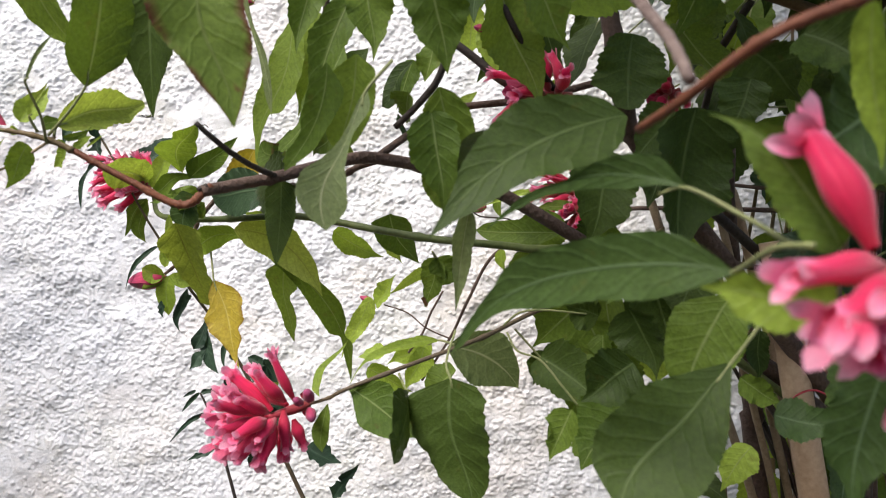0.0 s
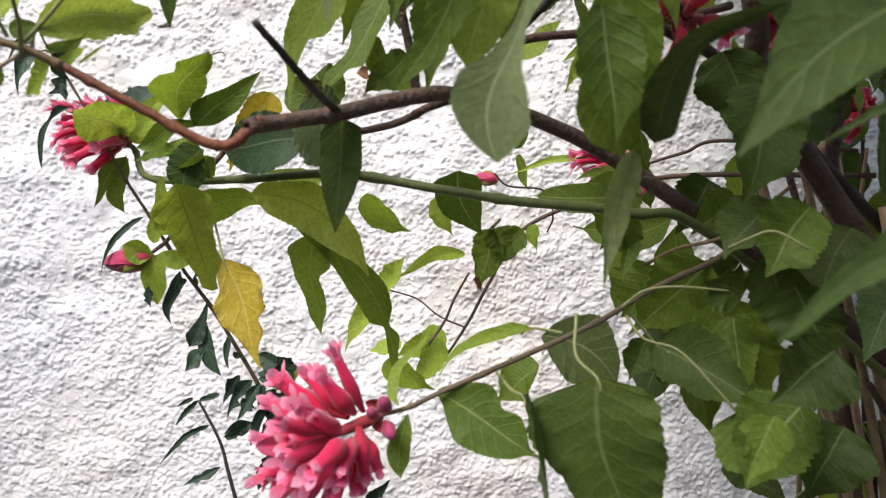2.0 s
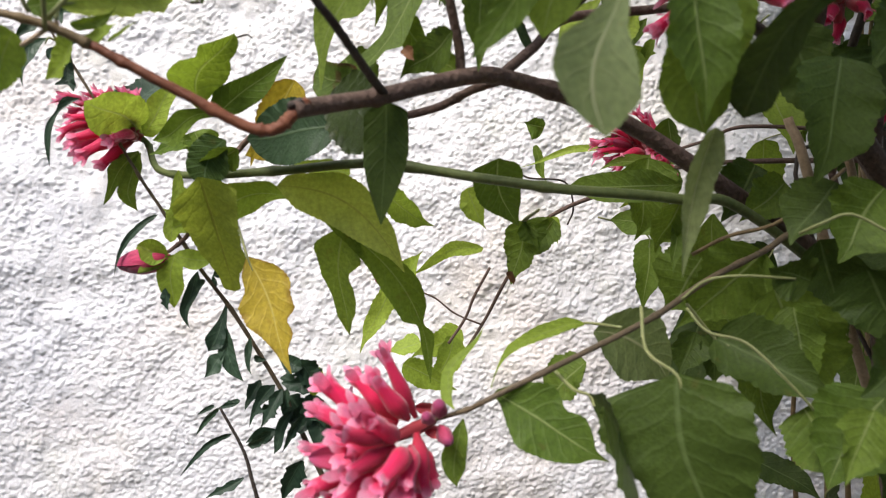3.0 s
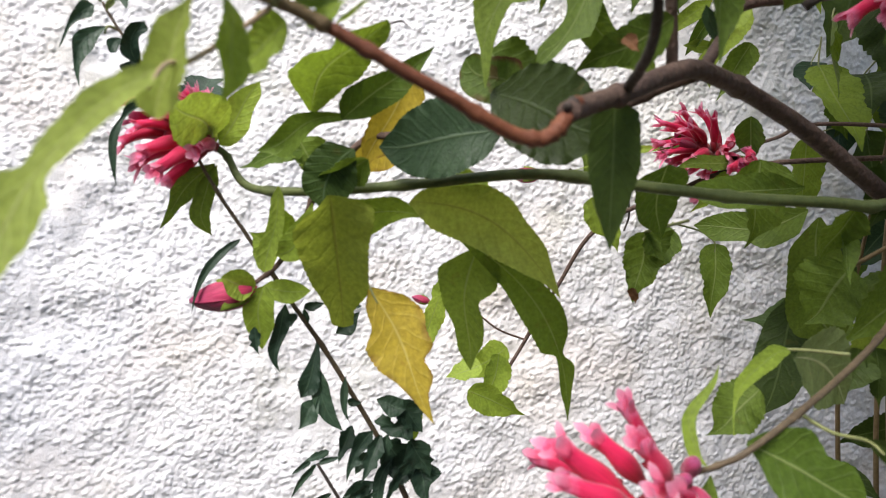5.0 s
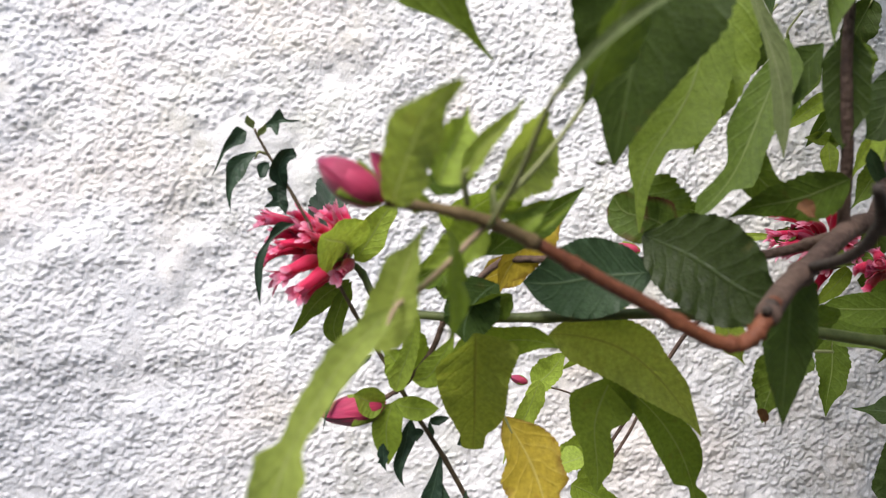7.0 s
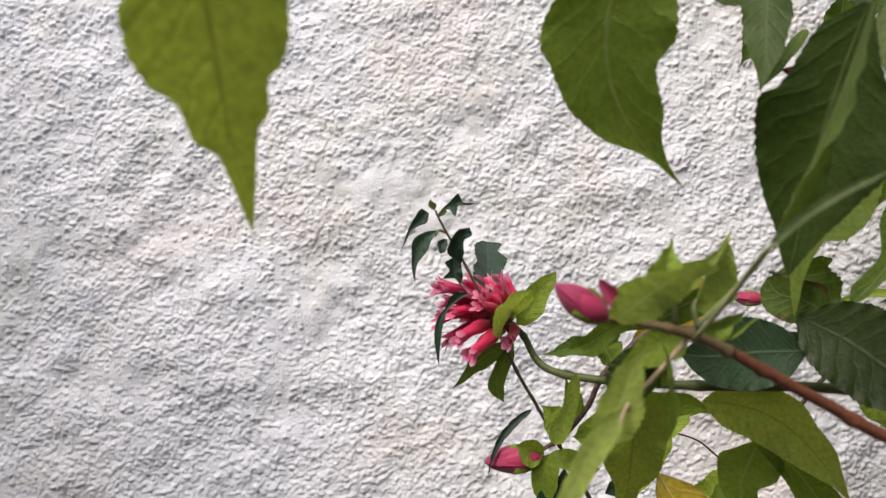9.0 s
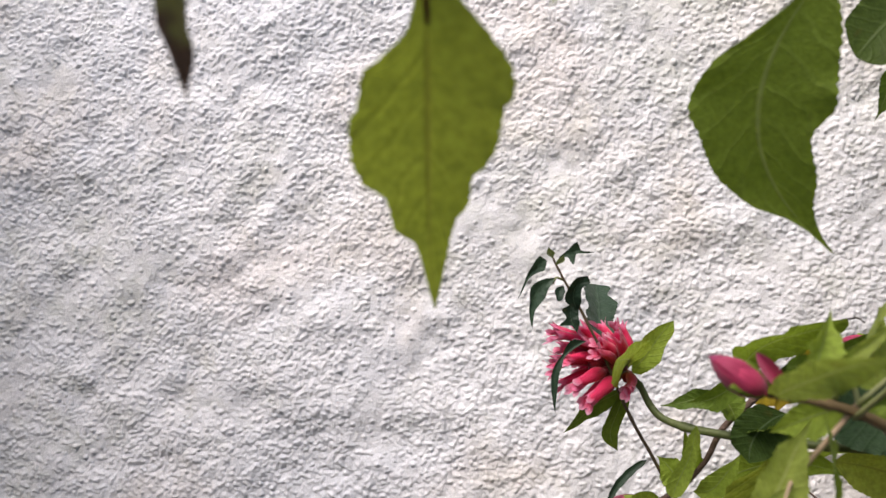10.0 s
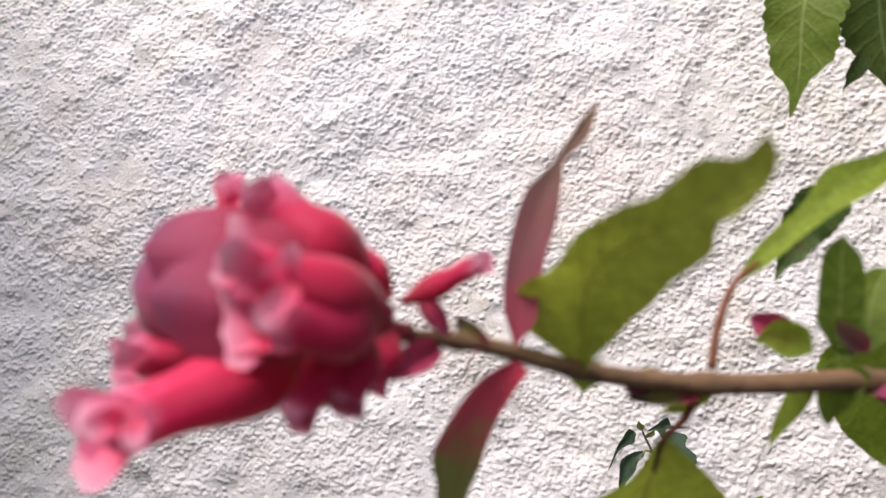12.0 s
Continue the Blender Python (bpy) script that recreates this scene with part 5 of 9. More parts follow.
leaf(upper_twig, (-0.0669, 0.5, 1.512), (-0.0805, 0.5, 1.4547), 0.0239, "mid", turn=-16, face=(0.21, -0.93, -0.29), bow=-0.07, cup=0.27, twist=15, sway=0.02, shape=(0.45, 1.2))
leaf(upper_twig, (-0.0411, 0.49, 1.49), (-0.0688, 0.492, 1.4122), 0.0242, "mid", turn=-16, face=(0.18, -0.95, -0.24), bow=0.05, cup=0.25, twist=-12, sway=0.04, shape=(0.5, 1.05))
leaf(upper_twig, (-0.0167, 0.38, 1.4067), (-0.0341, 0.366, 1.338), 0.0271, "pale", stalk=[(-0.0039, 0.38, 1.421)], face=(-0.04, -0.98, -0.18), sway=0.057, hook=-0.072, left=[(0, 0.06), (0.13, 0.41), (0.34, 0.15), (0.54, 0.39), (0.69, 0.83), (0.81, 1.0), (0.92, 0.57), (1, 0.01)], right=[(0, 0.06), (0.33, 0.18), (0.54, 0.5), (0.67, 0.9), (0.79, 0.91), (0.91, 0.67), (0.97, 0.33), (1, 0.01)], nu=78, teeth=0.03, drip=0.0, cup=0.1, twist=0, bow=0.0, wave=0.06)
leaf(upper_twig, (0.0175, 0.41, 1.414), (0.0289, 0.44, 1.3472), 0.0307, "mid", face=(-0.11, -0.98, -0.15), sway=0.007, hook=-0.060, left=[(0, 0.06), (0.05, 0.5), (0.18, 0.9), (0.3, 0.98), (0.61, 0.97), (0.85, 0.72), (1, 0.01)], right=[(0, 0.06), (0.12, 0.64), (0.33, 0.97), (0.65, 1.0), (0.88, 0.67), (1, 0.01)], nu=78, teeth=0.03, drip=0.0, cup=0.12, twist=0, bow=0.0, wave=0.06, pleat=0.04)
leaf(upper_twig, (0.0333, 0.44, 1.3497), (0.0253, 0.455, 1.2906), 0.0124, "pale", turn=12, face=(-0.38, -0.93, -0.02), bow=-0.06, cup=0.27, twist=25, sway=0.04, shape=(0.42, 0.95))
leaf(upper_twig, (-0.0265, 0.41, 1.4316), (-0.0378, 0.425, 1.3802), 0.0245, "soft", face=(-0.01, -0.97, -0.26), sway=-0.028, hook=-0.029, left=[(0, 0.06), (0.11, 0.87), (0.48, 1.0), (0.78, 0.75), (1, 0.01)], right=[(0, 0.06), (0.24, 0.99), (0.57, 0.94), (0.86, 0.63), (1, 0.01)], nu=54, teeth=0.03, drip=0.0, cup=0.1, twist=0, bow=0.0, wave=0.06, pleat=0.05)
leaf(upper_twig, (-0.04, 0.4, 1.4247), (-0.0653, 0.41, 1.3699), 0.0208, "mid", face=(0.06, -0.97, -0.24), sway=-0.093, hook=-0.008, left=[(0, 0.06), (0.18, 1.0), (0.5, 0.67), (0.71, 0.59), (0.84, 0.37), (1, 0.01)], right=[(0, 0.06), (0.24, 0.83), (0.49, 0.79), (0.64, 0.46), (0.83, 0.5), (1, 0.01)], nu=78, teeth=0.03, drip=0.0, cup=0.08, twist=0, bow=0.0, wave=0.06)
leaf(upper_twig, (0.0115, 0.4, 1.4824), (0.0216, 0.42, 1.4228), 0.0346, "mid", turn=-8, face=(0.04, -0.96, -0.29), bow=-0.06, cup=0.11, twist=-3, sway=0.0, shape=(0.5, 1.05))
leaf(upper_twig, (-0.0291, 0.47, 1.5003), (-0.0257, 0.47, 1.4418), 0.0313, "mid", turn=6, face=(0.13, -0.95, -0.29), bow=-0.04, cup=0.12, twist=-8, sway=0.0, shape=(0.45, 1.2))
leaf(upper_twig, (0.0507, 0.6, 1.5077), (0.0552, 0.6, 1.4589), 0.0226, "fresh", turn=-19, face=(-0.03, -0.97, -0.25), bow=0.03, cup=0.07, twist=5, sway=0.03, shape=(0.42, 0.95))
leaf(upper_twig, (0.0605, 0.38, 1.4656), (0.0851, 0.4, 1.4298), 0.0278, "mid", turn=25, face=(-0.10, -0.95, -0.29), bow=-0.05, cup=0.17, twist=-17, sway=-0.0, shape=(0.55, 1.3))
leaf(upper_twig, (-0.0602, 0.52, 1.4083), (-0.0849, 0.57, 1.3949), 0.0192, "mid", turn=-15, face=(-0.04, -0.97, -0.22), bow=-0.01, cup=0.12, twist=-5, sway=-0.02, shape=(0.55, 1.3))
leaf(upper_twig, (-0.0454, 0.5, 1.4395), (-0.0502, 0.505, 1.3856), 0.0234, "mid", turn=16, face=(-0.11, -0.95, -0.28), bow=-0.04, cup=0.28, twist=8, sway=0.02, shape=(0.42, 0.95))
leaf(side_branch, (-0.0837, 0.56, 1.4258), (-0.0506, 0.553, 1.3921), 0.0180, "mid", face=(-0.55, -0.83, -0.10), sway=0.068, hook=0.037, left=[(0, 0.06), (0.16, 1.0), (0.46, 0.62), (0.63, 0.86), (0.84, 0.59), (1, 0.01)], right=[(0, 0.06), (0.27, 0.94), (0.6, 0.91), (0.83, 0.53), (1, 0.01)], nu=54, teeth=0.03, drip=0.0, cup=0.1, twist=0, bow=0.0, wave=0.12)
leaf(side_branch, (-0.0593, 0.56, 1.4753), (-0.1081, 0.555, 1.3953), 0.0228, "mid", face=(-0.51, -0.84, -0.18), sway=-0.057, hook=0.026, left=[(0, 0.06), (0.13, 0.87), (0.56, 0.7), (0.75, 0.85), (0.82, 0.27), (0.94, 0.21), (1, 0.01)], right=[(0, 0.06), (0.27, 0.77), (0.51, 1.0), (0.72, 0.4), (0.89, 0.55), (1, 0.01)], nu=78, teeth=0.03, drip=0.0, cup=0.08, twist=0, bow=0.0, wave=0.06)
leaf(side_branch, (-0.0632, 0.515, 1.4665), (-0.0637, 0.52, 1.42), 0.0174, "deep", face=(-0.60, -0.77, -0.21), sway=-0.005, hook=0.010, left=[(0, 0.06), (0.32, 0.99), (0.63, 0.97), (0.85, 0.44), (1, 0.01)], right=[(0, 0.06), (0.29, 1.0), (0.61, 0.9), (0.84, 0.55), (1, 0.01)], nu=54, teeth=0.03, drip=0.0, cup=0.1, twist=0, bow=0.0, wave=0.06)
leaf(side_branch, (-0.0415, 0.56, 1.4732), (-0.0803, 0.565, 1.4445), 0.0198, "deep", face=(-0.54, -0.81, -0.23), sway=-0.078, hook=0.055, left=[(0, 0.06), (0.34, 1.0), (0.69, 0.88), (0.92, 0.59), (1, 0.01)], right=[(0, 0.06), (0.29, 0.88), (0.69, 0.91), (1, 0.01)], nu=54, teeth=0.03, drip=0.0, cup=0.1, twist=0, bow=0.0, wave=0.06)
leaf(side_branch, (-0.0072, 0.545, 1.4605), (-0.03, 0.55, 1.4285), 0.0182, "deep", face=(-0.64, -0.74, -0.19), sway=0.037, hook=0.097, left=[(0, 0.06), (0.7, 0.91), (0.96, 0.57), (1, 0.01)], right=[(0, 0.06), (0.23, 0.82), (0.69, 1.0), (1, 0.01)], nu=54, teeth=0.03, drip=0.0, cup=0.1, twist=0, bow=0.0, wave=0.06)
leaf(side_branch, (0.0392, 0.6, 1.4487), (0.0121, 0.6, 1.4237), 0.0165, "fresh", face=(-0.65, -0.75, -0.14), sway=-0.005, hook=0.041, left=[(0, 0.06), (0.65, 1.0), (0.9, 0.46), (1, 0.01)], right=[(0, 0.06), (0.38, 0.75), (0.73, 0.91), (1, 0.01)], nu=54, teeth=0.03, drip=0.0, cup=0.1, twist=0, bow=0.0, wave=0.06)
leaf(side_branch, (-0.0194, 0.56, 1.4254), (-0.0123, 0.56, 1.4073), 0.0062, "shade", face=(-0.64, -0.76, -0.11), sway=0.044, hook=0.005, left=[(0, 0.06), (0.3, 0.98), (0.72, 0.88), (1, 0.01)], right=[(0, 0.06), (0.24, 1.0), (0.71, 0.95), (1, 0.01)], nu=54, teeth=0.03, drip=0.0, cup=0.1, twist=0, bow=0.0, wave=0.06)
leaf(side_branch, (0.1418, 0.8, 1.5024), (0.086, 0.8, 1.4677), 0.0146, "fresh", face=(-0.57, -0.81, -0.17), sway=0.000, hook=0.001, left=[(0, 0.06), (0.31, 1.0), (0.66, 0.74), (1, 0.01)], right=[(0, 0.06), (0.3, 0.99), (0.65, 0.75), (1, 0.01)], nu=54, teeth=0.03, drip=0.0, cup=0.2, twist=0, bow=0.05, wave=0.06)
leaf(side_branch, (0.1441, 0.8, 1.4933), (0.1202, 0.81, 1.4582), 0.0135, "mid", face=(-0.58, -0.80, -0.15), sway=0.001, hook=0.005, left=[(0, 0.06), (0.32, 1.0), (0.66, 0.73), (1, 0.01)], right=[(0, 0.06), (0.28, 0.98), (0.63, 0.76), (1, 0.01)], nu=54, teeth=0.03, drip=0.0, cup=0.2, twist=0, bow=0.05, wave=0.06)
leaf(side_branch, (0.1133, 0.8, 1.4648), (0.1603, 0.82, 1.467), 0.0119, "soft", face=(-0.58, -0.80, -0.13), sway=0.000, hook=-0.004, left=[(0, 0.06), (0.27, 0.98), (0.62, 0.77), (1, 0.01)], right=[(0, 0.06), (0.31, 1.0), (0.66, 0.74), (1, 0.01)], nu=54, teeth=0.03, drip=0.0, cup=0.2, twist=0, bow=0.05, wave=0.06)
leaf(side_branch, (0.1339, 0.8, 1.4614), (0.1363, 0.8, 1.429), 0.0139, "fresh", face=(-0.59, -0.80, -0.11), sway=0.002, hook=0.005, left=[(0, 0.06), (0.31, 1.0), (0.66, 0.73), (1, 0.01)], right=[(0, 0.06), (0.29, 0.98), (0.64, 0.75), (1, 0.01)], nu=54, teeth=0.03, drip=0.0, cup=0.2, twist=0, bow=0.05, wave=0.06)
leaf(side_branch, (0.1295, 0.8, 1.5205), (0.1041, 0.81, 1.4909), 0.0127, "mid", face=(-0.56, -0.80, -0.20), sway=0.001, hook=0.004, left=[(0, 0.06), (0.31, 1.0), (0.66, 0.74), (1, 0.01)], right=[(0, 0.06), (0.28, 0.98), (0.64, 0.76), (1, 0.01)], nu=54, teeth=0.03, drip=0.0, cup=0.2, twist=0, bow=0.05, wave=0.06)
leaf(side_branch, (0.1515, 0.8, 1.4773), (0.1426, 0.82, 1.4506), 0.0108, "soft", face=(-0.59, -0.79, -0.13), sway=0.001, hook=0.006, left=[(0, 0.06), (0.31, 1.0), (0.66, 0.73), (1, 0.01)], right=[(0, 0.06), (0.27, 0.98), (0.63, 0.76), (1, 0.01)], nu=54, teeth=0.03, drip=0.0, cup=0.2, twist=0, bow=0.05, wave=0.06)
leaf(side_branch, (-0.0843, 0.517, 1.3994), (-0.0793, 0.514, 1.3927), 0.0059, "brown", turn=20, face=(-0.58, -0.82, -0.05), bow=-0.04, cup=0.24, twist=-23, sway=-0.04, shape=(0.45, 1.2), label='withered brown leaf tip')
leaf(side_branch, (-0.0064, 0.5, 1.4292), (-0.0093, 0.52, 1.4106), 0.0215, "mid", turn=-26, face=(-0.21, -0.93, -0.28), bow=0.03, cup=0.2, twist=-19, sway=0.01, shape=(0.45, 1.2))
leaf(side_branch, (0.091, 0.68, 1.4371), (0.075, 0.7, 1.4011), 0.0181, "mid", turn=-10, face=(-0.30, -0.93, -0.19), bow=-0.06, cup=0.18, twist=-19, sway=-0.01, shape=(0.45, 1.2))
leaf(side_branch, (0.0894, 0.68, 1.466), (0.0608, 0.68, 1.4165), 0.0157, "fresh", turn=18, face=(-0.29, -0.93, -0.23), bow=0.01, cup=0.22, twist=-7, sway=0.02, shape=(0.5, 1.05))
leaf(side_branch, (-0.0131, 0.62, 1.4796), (-0.0272, 0.62, 1.4377), 0.0193, "mid", turn=21, face=(-0.55, -0.82, -0.18), bow=-0.04, cup=0.08, twist=20, sway=0.03, shape=(0.55, 1.3))
leaf(side_branch, (0.0047, 0.6, 1.4856), (-0.0022, 0.6, 1.457), 0.0205, "mid", turn=11, face=(-0.60, -0.77, -0.21), bow=0.0, cup=0.23, twist=10, sway=-0.03, shape=(0.48, 0.9))
# ---- shrub: leaves round the main flower and below ----
leaf(flower_stem, (-0.0465, 0.502, 1.2351), (0.0037, 0.488, 1.2039), 0.0330, "mid", face=(-0.19, -0.94, 0.27), sway=0.001, hook=-0.019, left=[(0, 0.06), (0.06, 0.35), (0.14, 0.62), (0.36, 1.0), (0.48, 0.79), (0.53, 0.63), (0.68, 0.75), (0.78, 0.52), (0.89, 0.11), (1, 0.01)], right=[(0, 0.06), (0.09, 0.24), (0.22, 0.67), (0.36, 0.98), (0.54, 0.87), (0.79, 0.46), (0.9, 0.11), (1, 0.01)], nu=54, teeth=0.03, drip=0.0, cup=0.08, twist=0, bow=0.0, wave=0.06)
leaf(flower_stem, (0.0222, 0.455, 1.2505), (0.036, 0.445, 1.1783), 0.0681, "deep", stalk=[(0.0243, 0.5, 1.2731), (0.019, 0.48, 1.2562)], face=(0.01, -0.96, 0.28), turn=-38, sway=0.064, hook=0.041, left=[(0, 0.06), (0.09, 0.65), (0.23, 0.9), (0.41, 0.91), (0.64, 0.66), (0.91, 0.28), (1, 0.01)], right=[(0, 0.06), (0.09, 0.92), (0.28, 1.0), (0.55, 0.66), (0.74, 0.57), (0.87, 0.36), (1, 0.01)], nu=54, teeth=0.03, drip=0.0, cup=0.05, twist=0, bow=0.0, wave=0.06)
leaf(flower_stem, (-0.0613, 0.505, 1.2226), (-0.0651, 0.505, 1.1899), 0.0130, "mid", face=(-0.07, -0.95, 0.30), sway=0.065, hook=-0.027, left=[(0, 0.06), (0.27, 0.69), (0.69, 0.86), (1, 0.01)], right=[(0, 0.06), (0.29, 0.65), (0.55, 1.0), (0.8, 0.67), (1, 0.01)], nu=54, teeth=0.03, drip=0.0, cup=0.08, twist=0, bow=0.0, wave=0.06)
leaf(flower_stem, (-0.0658, 0.5, 1.2283), (-0.0493, 0.515, 1.2641), 0.0110, "fresh", face=(-0.40, -0.88, 0.24), sway=-0.192, hook=-0.101, left=[(0, 0.06), (0.06, 1.0), (0.25, 0.67), (0.46, 0.48), (0.68, 0.3), (1, 0.01)], right=[(0, 0.06), (0.04, 0.0), (0.28, 0.46), (0.58, 0.48), (0.78, 0.31), (1, 0.01)], nu=54, teeth=0.03, drip=0.0, cup=0.08, twist=0, bow=0.0, wave=0.06)
leaf(flower_stem, (0.0175, 0.555, 1.2536), (0.0713, 0.585, 1.2174), 0.0453, "pale", face=(-0.17, -0.97, 0.19), sway=-0.113, hook=0.002, left=[(0, 0.06), (0.04, 0.4), (0.23, 0.78), (0.46, 0.95), (0.71, 0.64), (0.87, 0.37), (1, 0.01)], right=[(0, 0.06), (0.22, 0.68), (0.44, 1.0), (0.68, 0.69), (1, 0.01)], nu=54, teeth=0.03, drip=0.0, cup=0.08, twist=0, bow=0.0, wave=0.06)
leaf(flower_stem, (0.0107, 0.55, 1.2592), (-0.0469, 0.51, 1.2355), 0.0092, "fresh", stalk=[(0.023, 0.525, 1.2599)], turn=-15, face=(-0.18, -0.97, 0.17), sway=0.12, bow=0.02, cup=0.15, twist=-17, shape=(0.55, 1.3))
leaf(flower_stem, (-0.0059, 0.485, 1.2359), (-0.0075, 0.415, 1.2112), 0.0371, "deep", stalk=[(-0.0144, 0.515, 1.2413), (-0.0092, 0.5, 1.2354)], face=(-0.73, -0.52, 0.44), turn=-45, sway=-0.063, hook=-0.022, left=[(0, 0.06), (0.17, 0.37), (0.35, 0.81), (0.54, 1.0), (0.66, 0.79), (0.74, 0.43), (0.89, 0.6), (1, 0.01)], right=[(0, 0.06), (0.15, 0.35), (0.32, 0.67), (0.49, 0.99), (0.72, 0.75), (1, 0.01)], nu=78, teeth=0.03, drip=0.0, cup=0.1, twist=0, bow=0.0, wave=0.06)
leaf(flower_stem, (0.1242, 0.57, 1.2939), (0.0824, 0.6, 1.2456), 0.0455, "mid", turn=18, face=(-0.41, -0.91, 0.09), bow=-0.01, cup=0.13, twist=2, sway=-0.01, shape=(0.55, 1.3))
leaf(flower_stem, (0.0843, 0.55, 1.2478), (0.1254, 0.5, 1.2209), 0.0374, "deep", stalk=[(0.0661, 0.545, 1.2682)], turn=22, face=(-0.46, -0.87, 0.19), bow=-0.01, cup=0.26, twist=-25, sway=-0.02, shape=(0.55, 1.3))
leaf(flower_stem, (0.1296, 0.55, 1.2655), (0.1313, 0.53, 1.2166), 0.0284, "mid", turn=-20, face=(-0.49, -0.85, 0.16), bow=-0.01, cup=0.24, twist=-9, sway=0.04, shape=(0.5, 1.05))
leaf(flower_stem, (0.0954, 0.6, 1.2434), (0.0838, 0.6, 1.2157), 0.0236, "deep", turn=19, face=(-0.37, -0.91, 0.18), bow=-0.03, cup=0.28, twist=-9, sway=-0.01, shape=(0.55, 1.3))
leaf(flower_stem, (0.1065, 0.6, 1.2429), (0.1078, 0.6, 1.2066), 0.0186, "deep", turn=15, face=(-0.40, -0.90, 0.18), bow=0.03, cup=0.13, twist=-9, sway=-0.01, shape=(0.55, 1.3))
leaf(flower_stem, (0.1169, 0.52, 1.2152), (0.1147, 0.48, 1.1902), 0.0371, "mid", turn=-8, face=(-0.50, -0.82, 0.27), bow=0.03, cup=0.06, twist=9, sway=0.01, shape=(0.5, 1.05))
leaf(flower_stem, (0.0836, 0.6, 1.319), (0.0734, 0.58, 1.282), 0.0135, "mid", turn=22, face=(-0.36, -0.93, 0.03), bow=-0.01, cup=0.26, twist=3, sway=-0.03, shape=(0.45, 1.2))
leaf(flower_stem, (0.0229, 0.59, 1.2297), (-0.0043, 0.6, 1.2048), 0.0287, "mid", turn=-17, face=(-0.59, -0.75, 0.30), bow=0.05, cup=0.21, twist=15, sway=-0.04, shape=(0.55, 1.3))
leaf(green_stem, (0.1546, 0.71, 1.3224), (0.0975, 0.77, 1.3145), 0.0306, "mid", face=(-0.62, -0.78, 0.05), sway=-0.106, hook=-0.042, left=[(0, 0.06), (0.11, 0.9), (0.38, 1.0), (0.55, 0.6), (0.81, 0.76), (1, 0.01)], right=[(0, 0.06), (0.25, 0.79), (0.57, 0.9), (0.85, 0.48), (1, 0.01)], nu=54, teeth=0.03, drip=0.0, cup=0.1, twist=0, bow=0.0, wave=0.06)
leaf(green_stem, (0.1554, 0.7, 1.3169), (0.1884, 0.72, 1.2201), 0.0446, "mid", face=(-0.65, -0.76, 0.10), sway=0.101, hook=-0.060, left=[(0, 0.06), (0.17, 0.6), (0.52, 0.97), (0.84, 0.76), (1, 0.01)], right=[(0, 0.06), (0.24, 0.83), (0.56, 0.91), (0.89, 1.0), (1, 0.01)], nu=54, teeth=0.03, drip=0.0, cup=0.1, twist=0, bow=0.0, wave=0.06)
leaf(green_stem, (0.1801, 0.76, 1.2558), (0.1425, 0.755, 1.1598), 0.0458, "deep", face=(-0.63, -0.73, 0.25), sway=-0.027, hook=0.018, left=[(0, 0.06), (0.44, 1.0), (0.8, 0.71), (1, 0.01)], right=[(0, 0.06), (0.3, 0.77), (0.73, 0.92), (0.86, 0.36), (1, 0.01)], nu=54, teeth=0.03, drip=0.0, cup=0.08, twist=0, bow=0.0, wave=0.06)
leaf(green_stem, (0.1161, 0.665, 1.3382), (0.0389, 0.68, 1.3401), 0.0239, "mid", face=(-0.64, -0.77, 0.07), sway=-0.015, hook=0.008, left=[(0, 0.06), (0.37, 1.0), (0.67, 0.94), (0.89, 0.53), (1, 0.01)], right=[(0, 0.06), (0.36, 0.99), (0.66, 0.9), (0.89, 0.57), (1, 0.01)], nu=54, teeth=0.03, drip=0.0, cup=0.1, twist=0, bow=0.0, wave=0.06)
leaf(flower_stem, (0.1093, 0.62, 1.2884), (0.0914, 0.64, 1.2527), 0.0452, "mid", turn=-19, face=(-0.55, -0.83, 0.09), bow=-0.05, cup=0.24, twist=7, sway=-0.03, shape=(0.5, 1.05))
# ---- shrub: leaves close to the camera's start ----
leaf(near_branch, (0.0993, 0.335, 1.386), (0.0178, 0.315, 1.3348), 0.0371, "deep", face=(-0.08, -0.99, -0.08), turn=-18, sway=0.099, hook=-0.003, left=[(0, 0.06), (0.12, 0.77), (0.23, 0.99), (0.38, 0.93), (0.55, 0.68), (0.74, 0.52), (0.89, 0.23), (1, 0.01)], right=[(0, 0.06), (0.05, 0.52), (0.19, 0.74), (0.4, 1.0), (0.56, 0.83), (0.7, 0.6), (0.87, 0.16), (1, 0.01)], nu=78, teeth=0.03, drip=0.0, cup=0.1, twist=0, bow=0.0, wave=0.06)
leaf(near_branch, (0.1033, 0.262, 1.3509), (0.0407, 0.318, 1.3384), 0.0170, "grey", stalk=[(0.1248, 0.235, 1.3329), (0.1154, 0.25, 1.3421)], face=(-0.14, -0.99, -0.03), sway=0.129, hook=0.021, left=[(0, 0.06), (0.08, 0.12), (0.27, 0.59), (0.48, 0.48), (0.66, 0.2), (0.82, 0.08), (1, 0.01)], right=[(0, 0.06), (0.09, 1.0), (0.19, 0.94), (0.33, 0.61), (0.51, 0.1), (0.74, 0.31), (1, 0.01)], nu=78, teeth=0.03, drip=0.0, cup=0.1, twist=0, bow=0.0, wave=0.06)
